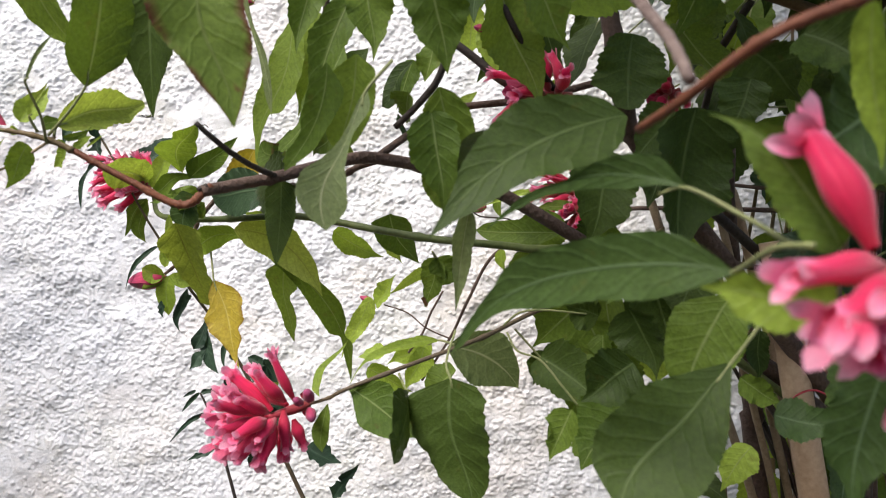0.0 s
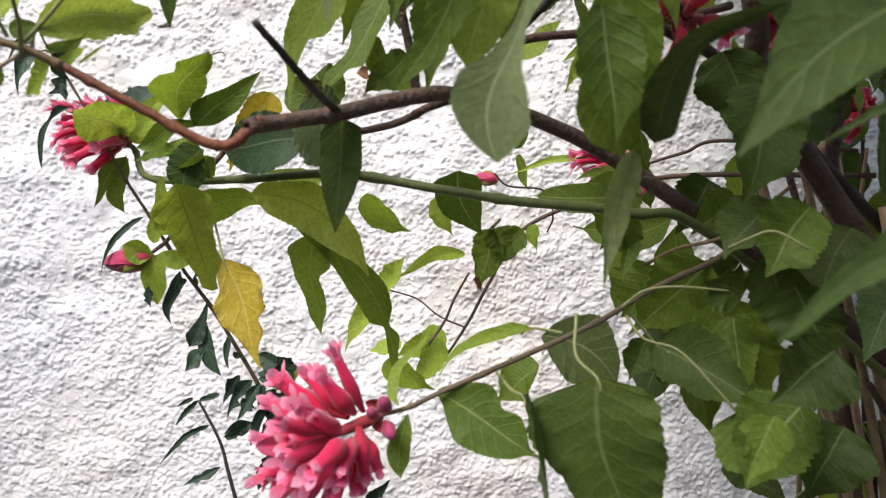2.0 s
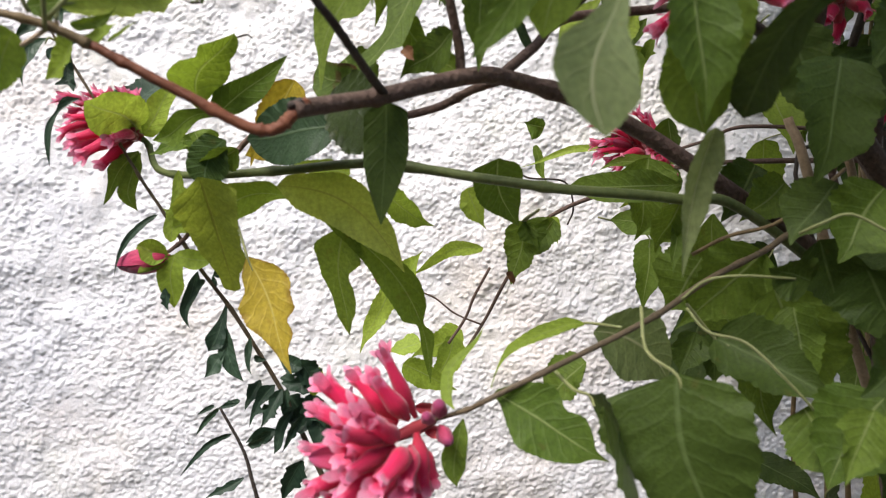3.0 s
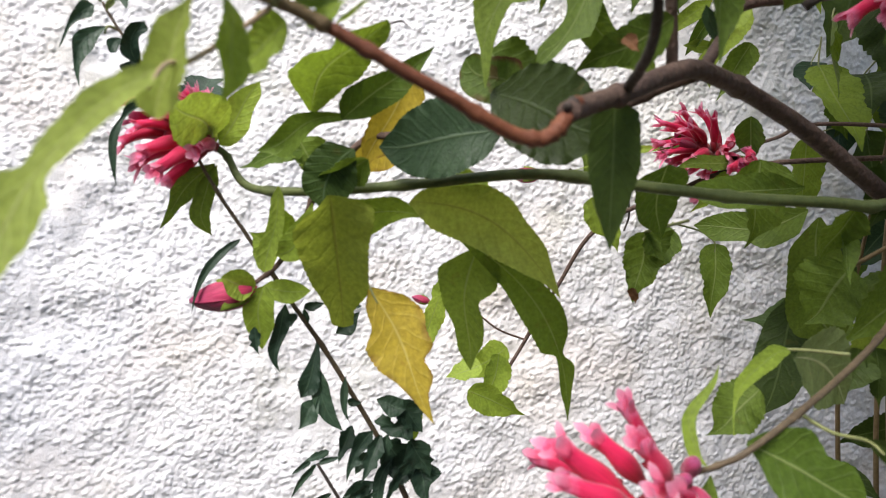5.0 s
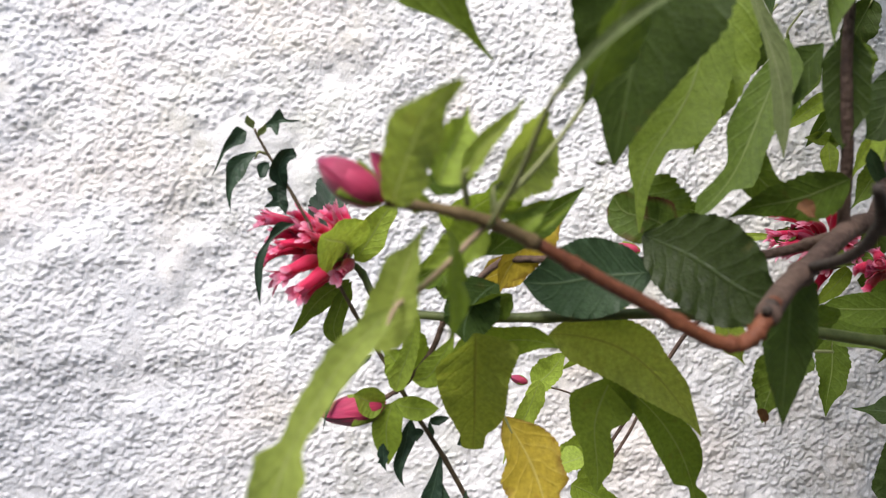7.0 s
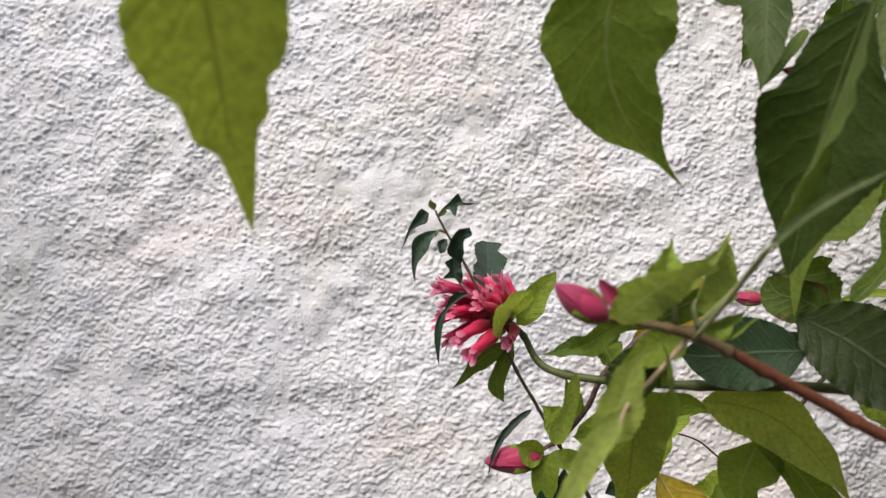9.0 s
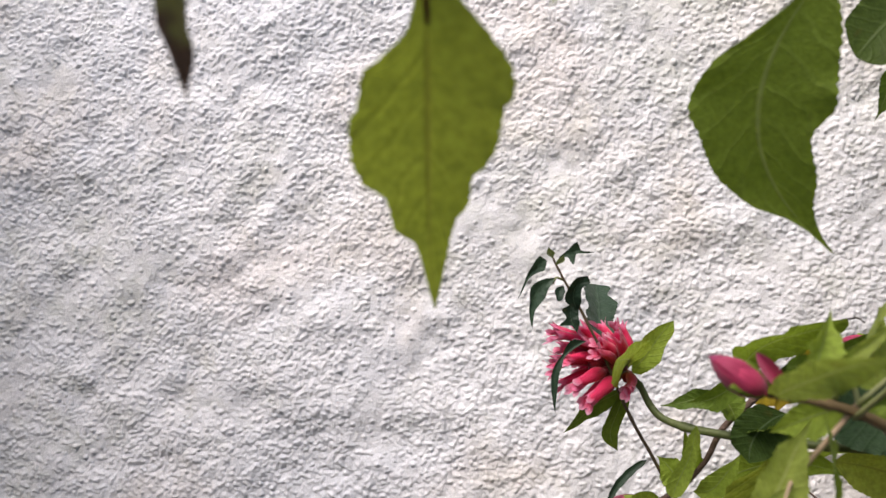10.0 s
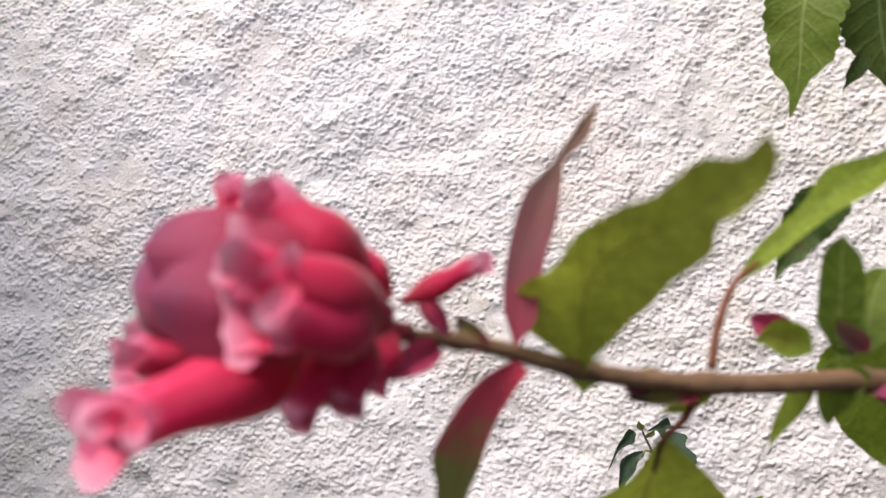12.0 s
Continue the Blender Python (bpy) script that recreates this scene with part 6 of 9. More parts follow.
leaf(near_branch, (0.11, 0.24, 1.3252), (0.0269, 0.312, 1.2898), 0.0230, "grey", stalk=[(0.1138, 0.2, 1.3335), (0.111, 0.215, 1.3325)], face=(-0.29, -0.95, 0.12), sway=0.130, hook=-0.024, left=[(0, 0.06), (0.11, 0.63), (0.25, 1.0), (0.39, 0.91), (0.55, 0.88), (0.75, 0.39), (0.86, 0.27), (0.94, 0.26), (1, 0.01)], right=[(0, 0.06), (0.07, 0.67), (0.16, 0.95), (0.32, 0.92), (0.52, 0.88), (0.67, 0.8), (0.76, 0.42), (0.89, 0.19), (1, 0.01)], nu=78, teeth=0.03, drip=0.0, cup=0.1, twist=0, bow=0.0, wave=0.06)
leaf(near_branch, (0.1301, 0.22, 1.3324), (0.0994, 0.23, 1.3691), 0.0187, "mid", turn=-22, face=(-0.38, -0.92, -0.07), sway=0.1, bow=0.03, cup=0.27, twist=23, shape=(0.55, 1.3))
leaf(near_branch, (0.1862, 0.3, 1.3869), (0.1492, 0.3, 1.3601), 0.0421, "grey", turn=20, face=(-0.44, -0.89, -0.12), bow=0.03, cup=0.16, twist=-4, sway=-0.04, shape=(0.5, 1.05), nu=78, teeth=0.035)
leaf(near_branch, (0.1144, 0.19, 1.3212), (0.0877, 0.2, 1.3238), 0.0152, "fresh", turn=20, face=(-0.38, -0.92, 0.08), bow=-0.03, cup=0.15, twist=1, sway=-0.02, shape=(0.42, 0.95))
leaf(near_branch, (0.1393, 0.325, 1.2828), (0.0915, 0.308, 1.2291), 0.0475, "deep", stalk=[(0.1591, 0.325, 1.3133), (0.1505, 0.325, 1.298)], face=(-0.32, -0.91, 0.27), sway=0.024, hook=-0.050, left=[(0, 0.06), (0.2, 0.43), (0.4, 0.76), (0.69, 1.0), (1, 0.01)], right=[(0, 0.06), (0.18, 0.43), (0.4, 0.8), (0.71, 0.85), (0.88, 0.7), (1, 0.01)], nu=78, teeth=0.03, drip=0.0, cup=0.12, twist=0, bow=0.0, wave=0.06)
leaf(near_branch, (0.1569, 0.37, 1.3087), (0.1381, 0.375, 1.2603), 0.0377, "mid", face=(-0.42, -0.90, 0.14), sway=0.055, hook=-0.021, left=[(0, 0.06), (0.12, 0.56), (0.47, 0.95), (0.76, 0.75), (1, 0.01)], right=[(0, 0.06), (0.33, 1.0), (0.72, 0.76), (0.96, 0.44), (1, 0.01)], nu=54, teeth=0.03, drip=0.0, cup=0.12, twist=0, bow=0.0, wave=0.06)
leaf(near_branch, (0.1187, 0.55, 1.2739), (0.1481, 0.55, 1.2094), 0.0489, "mid", turn=-21, face=(-0.18, -0.97, 0.18), shape=(0.4, 0.5), bow=-0.07, cup=0.17, twist=15, sway=-0.02)
leaf(near_branch, (0.1038, 0.56, 1.2593), (0.1248, 0.56, 1.1883), 0.0342, "mid", turn=-13, face=(-0.15, -0.97, 0.20), bow=0.0, cup=0.2, twist=-1, sway=0.0, shape=(0.45, 1.2))
leaf(near_branch, (0.0906, 0.43, 1.2387), (0.0781, 0.43, 1.2091), 0.0200, "mid", turn=-24, face=(-0.12, -0.96, 0.27), bite=(0.5, 0.5, 0.15), bow=-0.02, cup=0.28, twist=22, sway=0.01, shape=(0.55, 1.3))
leaf(near_branch, (0.1214, 0.52, 1.2806), (0.0985, 0.52, 1.2882), 0.0251, "deep", turn=23, face=(-0.15, -0.98, 0.10), bow=-0.01, cup=0.15, twist=23, sway=0.02, shape=(0.42, 0.95))
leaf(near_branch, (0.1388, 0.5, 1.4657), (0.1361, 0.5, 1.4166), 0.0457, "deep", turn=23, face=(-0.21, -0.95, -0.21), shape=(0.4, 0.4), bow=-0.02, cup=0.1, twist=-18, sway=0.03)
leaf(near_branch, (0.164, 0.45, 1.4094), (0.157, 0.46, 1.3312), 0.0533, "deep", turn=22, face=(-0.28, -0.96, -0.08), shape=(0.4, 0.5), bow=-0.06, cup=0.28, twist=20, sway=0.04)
leaf(near_branch, (0.2088, 0.5, 1.2436), (0.2349, 0.5, 1.2277), 0.0179, "mid", turn=-11, face=(-0.36, -0.91, 0.19), bow=0.03, cup=0.18, twist=7, sway=0.05, shape=(0.48, 0.9))
leaf(near_branch, (0.2164, 0.5, 1.1988), (0.1968, 0.5, 1.169), 0.0216, "fresh", turn=-9, face=(-0.33, -0.90, 0.29), bow=0.02, cup=0.05, twist=16, sway=0.03, shape=(0.5, 1.05))
leaf(near_branch, (0.2411, 0.55, 1.2676), (0.2402, 0.55, 1.231), 0.0174, "deep", turn=-13, face=(-0.36, -0.92, 0.15), bow=0.0, cup=0.18, twist=19, sway=0.02, shape=(0.42, 0.95))
leaf(near_branch, (0.1888, 0.4, 1.244), (0.2179, 0.38, 1.2425), 0.0211, "grey", turn=6, face=(-0.41, -0.88, 0.23), bow=-0.05, cup=0.1, twist=9, sway=0.03, shape=(0.45, 1.2))
leaf(near_branch, (0.1647, 0.26, 1.2943), (0.1551, 0.26, 1.2494), 0.0233, "grey", turn=-7, face=(-0.47, -0.85, 0.24), bow=-0.02, cup=0.17, twist=22, sway=0.05, shape=(0.48, 0.9))
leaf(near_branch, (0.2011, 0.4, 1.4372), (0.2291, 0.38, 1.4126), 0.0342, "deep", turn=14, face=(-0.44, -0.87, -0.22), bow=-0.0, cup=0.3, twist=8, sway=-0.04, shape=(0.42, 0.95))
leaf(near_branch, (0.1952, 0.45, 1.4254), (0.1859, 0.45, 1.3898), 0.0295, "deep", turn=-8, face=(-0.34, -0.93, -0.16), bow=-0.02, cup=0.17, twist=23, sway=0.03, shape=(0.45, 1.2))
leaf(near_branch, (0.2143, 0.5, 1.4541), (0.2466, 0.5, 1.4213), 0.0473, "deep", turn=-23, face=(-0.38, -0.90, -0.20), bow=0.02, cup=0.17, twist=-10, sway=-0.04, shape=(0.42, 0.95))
leaf(near_branch, (0.1485, 0.24, 1.4028), (0.157, 0.25, 1.3556), 0.0108, "fresh", turn=-24, face=(-0.48, -0.86, -0.17), bow=-0.05, cup=0.21, twist=22, sway=0.02, shape=(0.48, 0.9))
stem("tendril", [(0.2821, 0.6, 1.1975), (0.2889, 0.6, 1.2092), (0.3028, 0.6, 1.2142), (0.3194, 0.6, 1.2076)], (0.0009, 0.0008), CALYX, shrub)
stem("branch", [(0.4, 0.72, -0.03), (0.36, 0.71, 0.6), (0.3007, 0.7, 1.092), (0.2937, 0.7, 1.1876), (0.2791, 0.69, 1.2619), (0.2575, 0.66, 1.3681), (0.2469, 0.62, 1.4798)], (0.013, 0.01, 0.0085, 0.006, 0.004), BROWN_BARK, shrub, nodes=4)
stem("branch", [(0.2878, 0.66, 1.1966), (0.3025, 0.66, 1.1745), (0.322, 0.66, 1.1501), (0.3415, 0.66, 1.1232)], (0.0028, 0.003), DARK_TWIG, shrub)
stem("branch", [(0.3095, 0.72, 1.1617), (0.3241, 0.72, 1.1294), (0.334, 0.72, 1.0851), (0.34, 0.73, 0.8)], (0.004, 0.004), DARK_TWIG, shrub)
# ---- shrub: leaves to the right, most in deeper greens to stand for shade ----
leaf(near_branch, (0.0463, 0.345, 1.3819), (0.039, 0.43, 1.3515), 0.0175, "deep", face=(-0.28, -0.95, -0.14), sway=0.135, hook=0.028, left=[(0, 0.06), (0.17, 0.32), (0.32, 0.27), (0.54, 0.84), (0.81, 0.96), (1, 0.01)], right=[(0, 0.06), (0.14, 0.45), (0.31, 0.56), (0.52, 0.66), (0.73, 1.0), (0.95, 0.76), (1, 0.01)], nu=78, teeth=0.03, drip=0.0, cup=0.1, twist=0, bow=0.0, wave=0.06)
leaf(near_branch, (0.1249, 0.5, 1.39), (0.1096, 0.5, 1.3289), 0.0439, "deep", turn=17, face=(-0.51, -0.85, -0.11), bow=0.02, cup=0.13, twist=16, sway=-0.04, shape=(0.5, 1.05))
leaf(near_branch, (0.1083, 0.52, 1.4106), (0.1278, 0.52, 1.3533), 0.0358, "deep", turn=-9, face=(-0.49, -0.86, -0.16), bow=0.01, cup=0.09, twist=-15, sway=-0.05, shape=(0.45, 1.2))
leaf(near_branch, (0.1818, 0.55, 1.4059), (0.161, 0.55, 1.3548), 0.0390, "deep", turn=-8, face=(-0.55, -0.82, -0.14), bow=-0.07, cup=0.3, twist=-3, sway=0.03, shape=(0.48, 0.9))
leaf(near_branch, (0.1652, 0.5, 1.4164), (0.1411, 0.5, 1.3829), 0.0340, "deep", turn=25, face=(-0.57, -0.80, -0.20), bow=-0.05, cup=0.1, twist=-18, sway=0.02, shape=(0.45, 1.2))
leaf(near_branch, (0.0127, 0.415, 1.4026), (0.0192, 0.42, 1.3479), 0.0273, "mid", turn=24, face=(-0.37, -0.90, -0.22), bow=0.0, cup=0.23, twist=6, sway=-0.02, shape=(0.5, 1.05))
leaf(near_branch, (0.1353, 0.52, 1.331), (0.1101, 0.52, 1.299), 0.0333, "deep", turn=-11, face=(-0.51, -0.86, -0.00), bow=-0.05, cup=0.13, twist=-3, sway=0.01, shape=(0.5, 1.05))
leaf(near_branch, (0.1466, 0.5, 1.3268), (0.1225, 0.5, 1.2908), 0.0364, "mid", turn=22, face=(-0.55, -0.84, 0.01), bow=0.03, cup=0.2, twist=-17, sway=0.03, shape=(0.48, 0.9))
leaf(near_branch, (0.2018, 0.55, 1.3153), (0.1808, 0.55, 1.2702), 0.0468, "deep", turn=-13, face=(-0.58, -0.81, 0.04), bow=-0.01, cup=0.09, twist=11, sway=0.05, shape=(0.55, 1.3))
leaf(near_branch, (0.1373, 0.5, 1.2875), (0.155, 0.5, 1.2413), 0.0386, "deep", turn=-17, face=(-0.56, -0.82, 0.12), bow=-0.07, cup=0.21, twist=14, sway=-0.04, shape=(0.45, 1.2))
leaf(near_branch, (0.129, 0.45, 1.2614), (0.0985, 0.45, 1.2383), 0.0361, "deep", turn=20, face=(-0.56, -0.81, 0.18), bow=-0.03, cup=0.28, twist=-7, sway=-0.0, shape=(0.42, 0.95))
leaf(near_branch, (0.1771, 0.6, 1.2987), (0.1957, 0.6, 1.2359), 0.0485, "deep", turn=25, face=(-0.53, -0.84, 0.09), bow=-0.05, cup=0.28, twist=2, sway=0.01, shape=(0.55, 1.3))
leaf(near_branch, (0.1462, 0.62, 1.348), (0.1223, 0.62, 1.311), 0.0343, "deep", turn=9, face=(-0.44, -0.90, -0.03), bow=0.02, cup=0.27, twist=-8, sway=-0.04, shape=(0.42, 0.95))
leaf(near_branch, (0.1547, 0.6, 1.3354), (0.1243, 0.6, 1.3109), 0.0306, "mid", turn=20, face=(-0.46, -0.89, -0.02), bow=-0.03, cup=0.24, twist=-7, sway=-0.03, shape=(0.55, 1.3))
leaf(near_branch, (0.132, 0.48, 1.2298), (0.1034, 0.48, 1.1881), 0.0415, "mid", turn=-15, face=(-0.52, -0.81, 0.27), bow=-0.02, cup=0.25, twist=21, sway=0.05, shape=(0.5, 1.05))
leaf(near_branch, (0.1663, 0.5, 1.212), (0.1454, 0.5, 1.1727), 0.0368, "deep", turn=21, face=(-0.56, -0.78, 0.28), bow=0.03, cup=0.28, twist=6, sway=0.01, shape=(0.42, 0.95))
# ---- shrub: the high stem with the large flower ----
high_stem = stem("branch", [(-0.3956, 0.303, 1.5129), (-0.3813, 0.311, 1.5112), (-0.3621, 0.324, 1.5064), (-0.3395, 0.334, 1.5043), (-0.3111, 0.345, 1.5051), (-0.2791, 0.36, 1.5068), (-0.16, 0.42, 1.52), (0.05, 0.5, 1.55), (0.3, 0.58, 1.5)], (0.0013, 0.0017, 0.0021, 0.0025, 0.003, 0.0045), RUSSET_STEM, shrub, label="slender olive-red flowering stem", nodes=7)
leaf(high_stem, (-0.3641, 0.322, 1.507), (-0.347, 0.272, 1.5381), 0.0314, "bright", face=(-0.17, -0.98, -0.06), sway=-0.108, hook=-0.084, left=[(0, 0.06), (0.02, 1.0), (0.17, 0.8), (0.4, 0.36), (0.51, 0.4), (0.63, 0.38), (0.73, 0.32), (0.82, 0.34), (0.86, 0.31), (0.93, 0.05), (1, 0.01)], right=[(0, 0.06), (0.09, 0.18), (0.27, 0.49), (0.41, 0.61), (0.56, 0.51), (0.67, 0.43), (0.78, 0.19), (0.88, 0.22), (0.93, 0.21), (0.98, 0.15), (1, 0.01)], nu=78, teeth=0.03, drip=0.0, cup=0.08, twist=0, bow=0.0, wave=0.12)
leaf(high_stem, (-0.3763, 0.313, 1.5113), (-0.3618, 0.318, 1.5564), 0.0073, "bract_red", face=(-0.04, -0.99, -0.14), sway=-0.077, hook=-0.003, left=[(0, 0.06), (0.13, 0.75), (0.33, 0.94), (0.55, 1.0), (0.66, 0.53), (0.72, 0.32), (0.81, 0.26), (0.92, 0.18), (1, 0.01)], right=[(0, 0.06), (0.13, 0.95), (0.31, 0.9), (0.45, 0.95), (0.64, 0.46), (0.71, 0.14), (0.84, 0.56), (0.93, 0.28), (1, 0.01)], nu=78, teeth=0.02, drip=0.0, cup=0.15, twist=0, bow=0.0, wave=0.06, label='reddish bronze wavy bract')
leaf(high_stem, (-0.3764, 0.313, 1.5089), (-0.3865, 0.3225, 1.4652), 0.0095, "bract", face=(0.11, -0.99, -0.11), sway=0.118, hook=0.018, left=[(0, 0.06), (0.03, 0.7), (0.22, 0.76), (0.43, 0.85), (0.59, 0.56), (0.75, 0.44), (0.81, 0.59), (1, 0.01)], right=[(0, 0.06), (0.1, 0.6), (0.29, 0.85), (0.42, 1.0), (0.57, 0.6), (0.75, 0.64), (0.82, 0.4), (1, 0.01)], nu=78, teeth=0.02, drip=0.0, cup=0.12, twist=0, bow=0.0, wave=0.06, label='pink bract turning green with a withered tip')
leaf(high_stem, (-0.3472, 0.336, 1.4931), (-0.3517, 0.402, 1.4273), 0.0364, "bright", stalk=[(-0.3398, 0.334, 1.5053), (-0.3436, 0.334, 1.4975)], face=(0.11, -0.98, -0.16), sway=0.007, hook=-0.006, left=[(0, 0.06), (0.08, 0.43), (0.15, 0.72), (0.22, 0.96), (0.27, 1.0), (0.32, 0.88), (0.38, 0.87), (0.49, 0.7), (0.52, 0.55), (0.61, 0.52), (0.66, 0.36), (0.82, 0.21), (1, 0.01)], right=[(0, 0.06), (0.13, 0.21), (0.18, 0.47), (0.23, 0.74), (0.3, 0.81), (0.35, 0.94), (0.43, 0.94), (0.52, 0.83), (0.57, 0.56), (0.68, 0.46), (0.74, 0.19), (0.86, 0.09), (1, 0.01)], nu=78, teeth=0.03, drip=0.0, cup=0.06, twist=0, bow=0.0, wave=0.06, stalk_mat=RED_STEM)
leaf(high_stem, (-0.3329, 0.338, 1.5244), (-0.2866, 0.36, 1.5609), 0.0108, "fresh", stalk=[(-0.3382, 0.335, 1.5071), (-0.3368, 0.336, 1.5153)], face=(-0.36, -0.90, -0.24), sway=-0.017, hook=-0.014, left=[(0, 0.06), (0.19, 0.42), (0.37, 0.42), (0.58, 1.0), (0.77, 0.42), (1, 0.01)], right=[(0, 0.06), (0.17, 0.43), (0.32, 0.5), (0.49, 0.6), (0.68, 0.8), (1, 0.01)], nu=78, teeth=0.03, drip=0.0, cup=0.12, twist=0, bow=0.0, wave=0.06, stalk_mat=RED_STEM)
leaf(high_stem, (-0.3159, 0.345, 1.5073), (-0.3232, 0.35, 1.4899), 0.0046, "fresh", face=(-0.29, -0.95, -0.15), sway=-0.011, hook=-0.023, left=[(0, 0.06), (0.26, 1.0), (0.64, 0.68), (1, 0.01)], right=[(0, 0.06), (0.38, 0.99), (0.67, 0.71), (1, 0.01)], nu=54, teeth=0.03, drip=0.0, cup=0.12, twist=0, bow=0.0, wave=0.06)
leaf(high_stem, (-0.3103, 0.346, 1.5094), (-0.3113, 0.35, 1.495), 0.0111, "mid", face=(-0.33, -0.93, -0.17), sway=-0.063, hook=-0.049, left=[(0, 0.06), (0.08, 1.0), (0.44, 0.67), (0.77, 0.33), (1, 0.01)], right=[(0, 0.06), (0.25, 0.83), (0.6, 0.6), (1, 0.01)], nu=54, teeth=0.03, drip=0.0, cup=0.12, twist=0, bow=0.0, wave=0.06)
leaf(high_stem, (-0.3163, 0.343, 1.5112), (-0.3288, 0.34, 1.5124), 0.0080, "fresh", face=(-0.27, -0.93, -0.24), sway=0.172, hook=-0.052, left=[(0, 0.06), (0.17, 0.56), (0.53, 1.0), (1, 0.01)], right=[(0, 0.06), (0.24, 0.87), (0.59, 0.91), (0.88, 0.72), (1, 0.01)], nu=54, teeth=0.03, drip=0.0, cup=0.15, twist=0, bow=0.0, wave=0.06)
leaf(high_stem, (-0.3103, 0.347, 1.5115), (-0.3111, 0.34, 1.5347), 0.0085, "mid", face=(-0.33, -0.90, -0.29), sway=0.009, hook=0.007, left=[(0, 0.06), (0.29, 0.99), (0.72, 0.9), (0.9, 0.62), (1, 0.01)], right=[(0, 0.06), (0.09, 0.64), (0.46, 1.0), (0.78, 0.89), (1, 0.01)], nu=54, teeth=0.03, drip=0.0, cup=0.15, twist=0, bow=0.0, wave=0.06)
leaf(high_stem, (-0.3035, 0.348, 1.5107), (-0.2979, 0.35, 1.5289), 0.0109, "mid", face=(-0.37, -0.89, -0.26), sway=-0.076, hook=0.017, left=[(0, 0.06), (0.34, 1.0), (0.77, 0.77), (0.97, 0.43), (1, 0.01)], right=[(0, 0.06), (0.18, 0.59), (0.49, 0.96), (0.79, 0.73), (1, 0.01)], nu=54, teeth=0.03, drip=0.0, cup=0.15, twist=0, bow=0.0, wave=0.06)
leaf(high_stem, (-0.305, 0.344, 1.5113), (-0.3136, 0.338, 1.5175), 0.0049, "bract_red", face=(-0.35, -0.91, -0.25), sway=-0.013, hook=-0.008, left=[(0, 0.06), (0.28, 0.87), (0.72, 0.84), (1, 0.01)], right=[(0, 0.06), (0.4, 1.0), (0.84, 0.61), (1, 0.01)], nu=54, teeth=0.0, drip=0.0, cup=0.2, twist=0, bow=0.0, wave=0.06, label='small crimson bract')
leaf(high_stem, (-0.339, 0.334, 1.5049), (-0.3484, 0.335, 1.4978), 0.0049, "fresh", turn=17, face=(-0.20, -0.97, 0.10), bow=-0.05, cup=0.21, twist=-4, sway=-0.04, shape=(0.42, 0.95))
leaf(high_stem, (-0.308, 0.347, 1.509), (-0.3108, 0.35, 1.5329), 0.0064, "mid", turn=-21, face=(-0.37, -0.93, -0.03), bow=-0.07, cup=0.09, twist=-3, sway=-0.0, shape=(0.55, 1.3))
leaf(high_stem, (-0.2772, 0.4, 1.5132), (-0.2812, 0.4, 1.5287), 0.0175, "deep", turn=9, face=(-0.41, -0.91, -0.02), bow=0.01, cup=0.11, twist=-10, sway=-0.0, shape=(0.48, 0.9))
leaf(high_stem, (-0.28, 0.42, 1.5597), (-0.2988, 0.42, 1.5294), 0.0162, "grey", turn=12, face=(-0.34, -0.93, -0.11), bow=-0.05, cup=0.24, twist=14, sway=0.04, shape=(0.5, 1.05))
leaf(high_stem, (-0.3626, 0.325, 1.5087), (-0.3636, 0.326, 1.5018), 0.0077, "fresh", turn=23, face=(-0.03, -0.97, -0.23), bow=0.01, cup=0.06, twist=-9, sway=0.04, shape=(0.45, 1.2))
leaf(high_stem, (-0.2306, 0.445, 1.5344), (-0.209, 0.49, 1.4465), 0.0500, "soft", face=(-0.39, -0.90, -0.19), sway=0.221, hook=0.001, left=[(0, 0.06), (0.1, 0.54), (0.21, 0.81), (0.42, 1.0), (0.53, 0.69), (0.66, 0.64), (0.82, 0.3), (0.93, 0.1), (1, 0.01)], right=[(0, 0.06), (0.06, 0.15), (0.14, 0.44), (0.22, 0.81), (0.36, 0.99), (0.49, 0.8), (0.65, 0.71), (0.78, 0.47), (0.86, 0.1), (0.93, 0.0), (1, 0.01)], nu=78, teeth=0.03, drip=0.0, cup=0.06, twist=0, bow=0.0, wave=0.06)
leaf(high_stem, (-0.1479, 0.53, 1.566), (-0.1803, 0.53, 1.5338), 0.0301, "deep", face=(-0.44, -0.85, -0.30), sway=0.030, hook=0.003, left=[(0, 0.06), (0.41, 1.0), (0.83, 0.88), (0.97, 0.43), (1, 0.01)], right=[(0, 0.06), (0.38, 0.99), (0.82, 0.93), (0.96, 0.41), (1, 0.01)], nu=54, teeth=0.03, drip=0.0, cup=0.1, twist=0, bow=0.0, wave=0.06)
leaf(high_stem, (-0.2523, 0.5, 1.6785), (-0.2635, 0.506, 1.6059), 0.0347, "mid", turn=-10, face=(-0.32, -0.88, -0.35), bow=0.04, cup=0.06, twist=-20, sway=0.02, shape=(0.48, 0.9))
leaf(high_stem, (-0.218, 0.52, 1.6798), (-0.2128, 0.52, 1.6129), 0.0415, "deep", turn=23, face=(-0.41, -0.85, -0.33), bow=0.02, cup=0.08, twist=10, sway=0.04, shape=(0.45, 1.2))
leaf(high_stem, (-0.2351, 0.5, 1.6328), (-0.2441, 0.5, 1.6158), 0.0072, "deep", turn=8, face=(-0.38, -0.88, -0.30), bow=-0.04, cup=0.13, twist=11, sway=-0.03, shape=(0.5, 1.05))
leaf(high_stem, (-0.1575, 0.52, 1.5469), (-0.1733, 0.5, 1.4849), 0.0209, "deep", turn=-16, face=(-0.43, -0.86, -0.27), bow=-0.03, cup=0.12, twist=15, sway=0.0, shape=(0.42, 0.95))
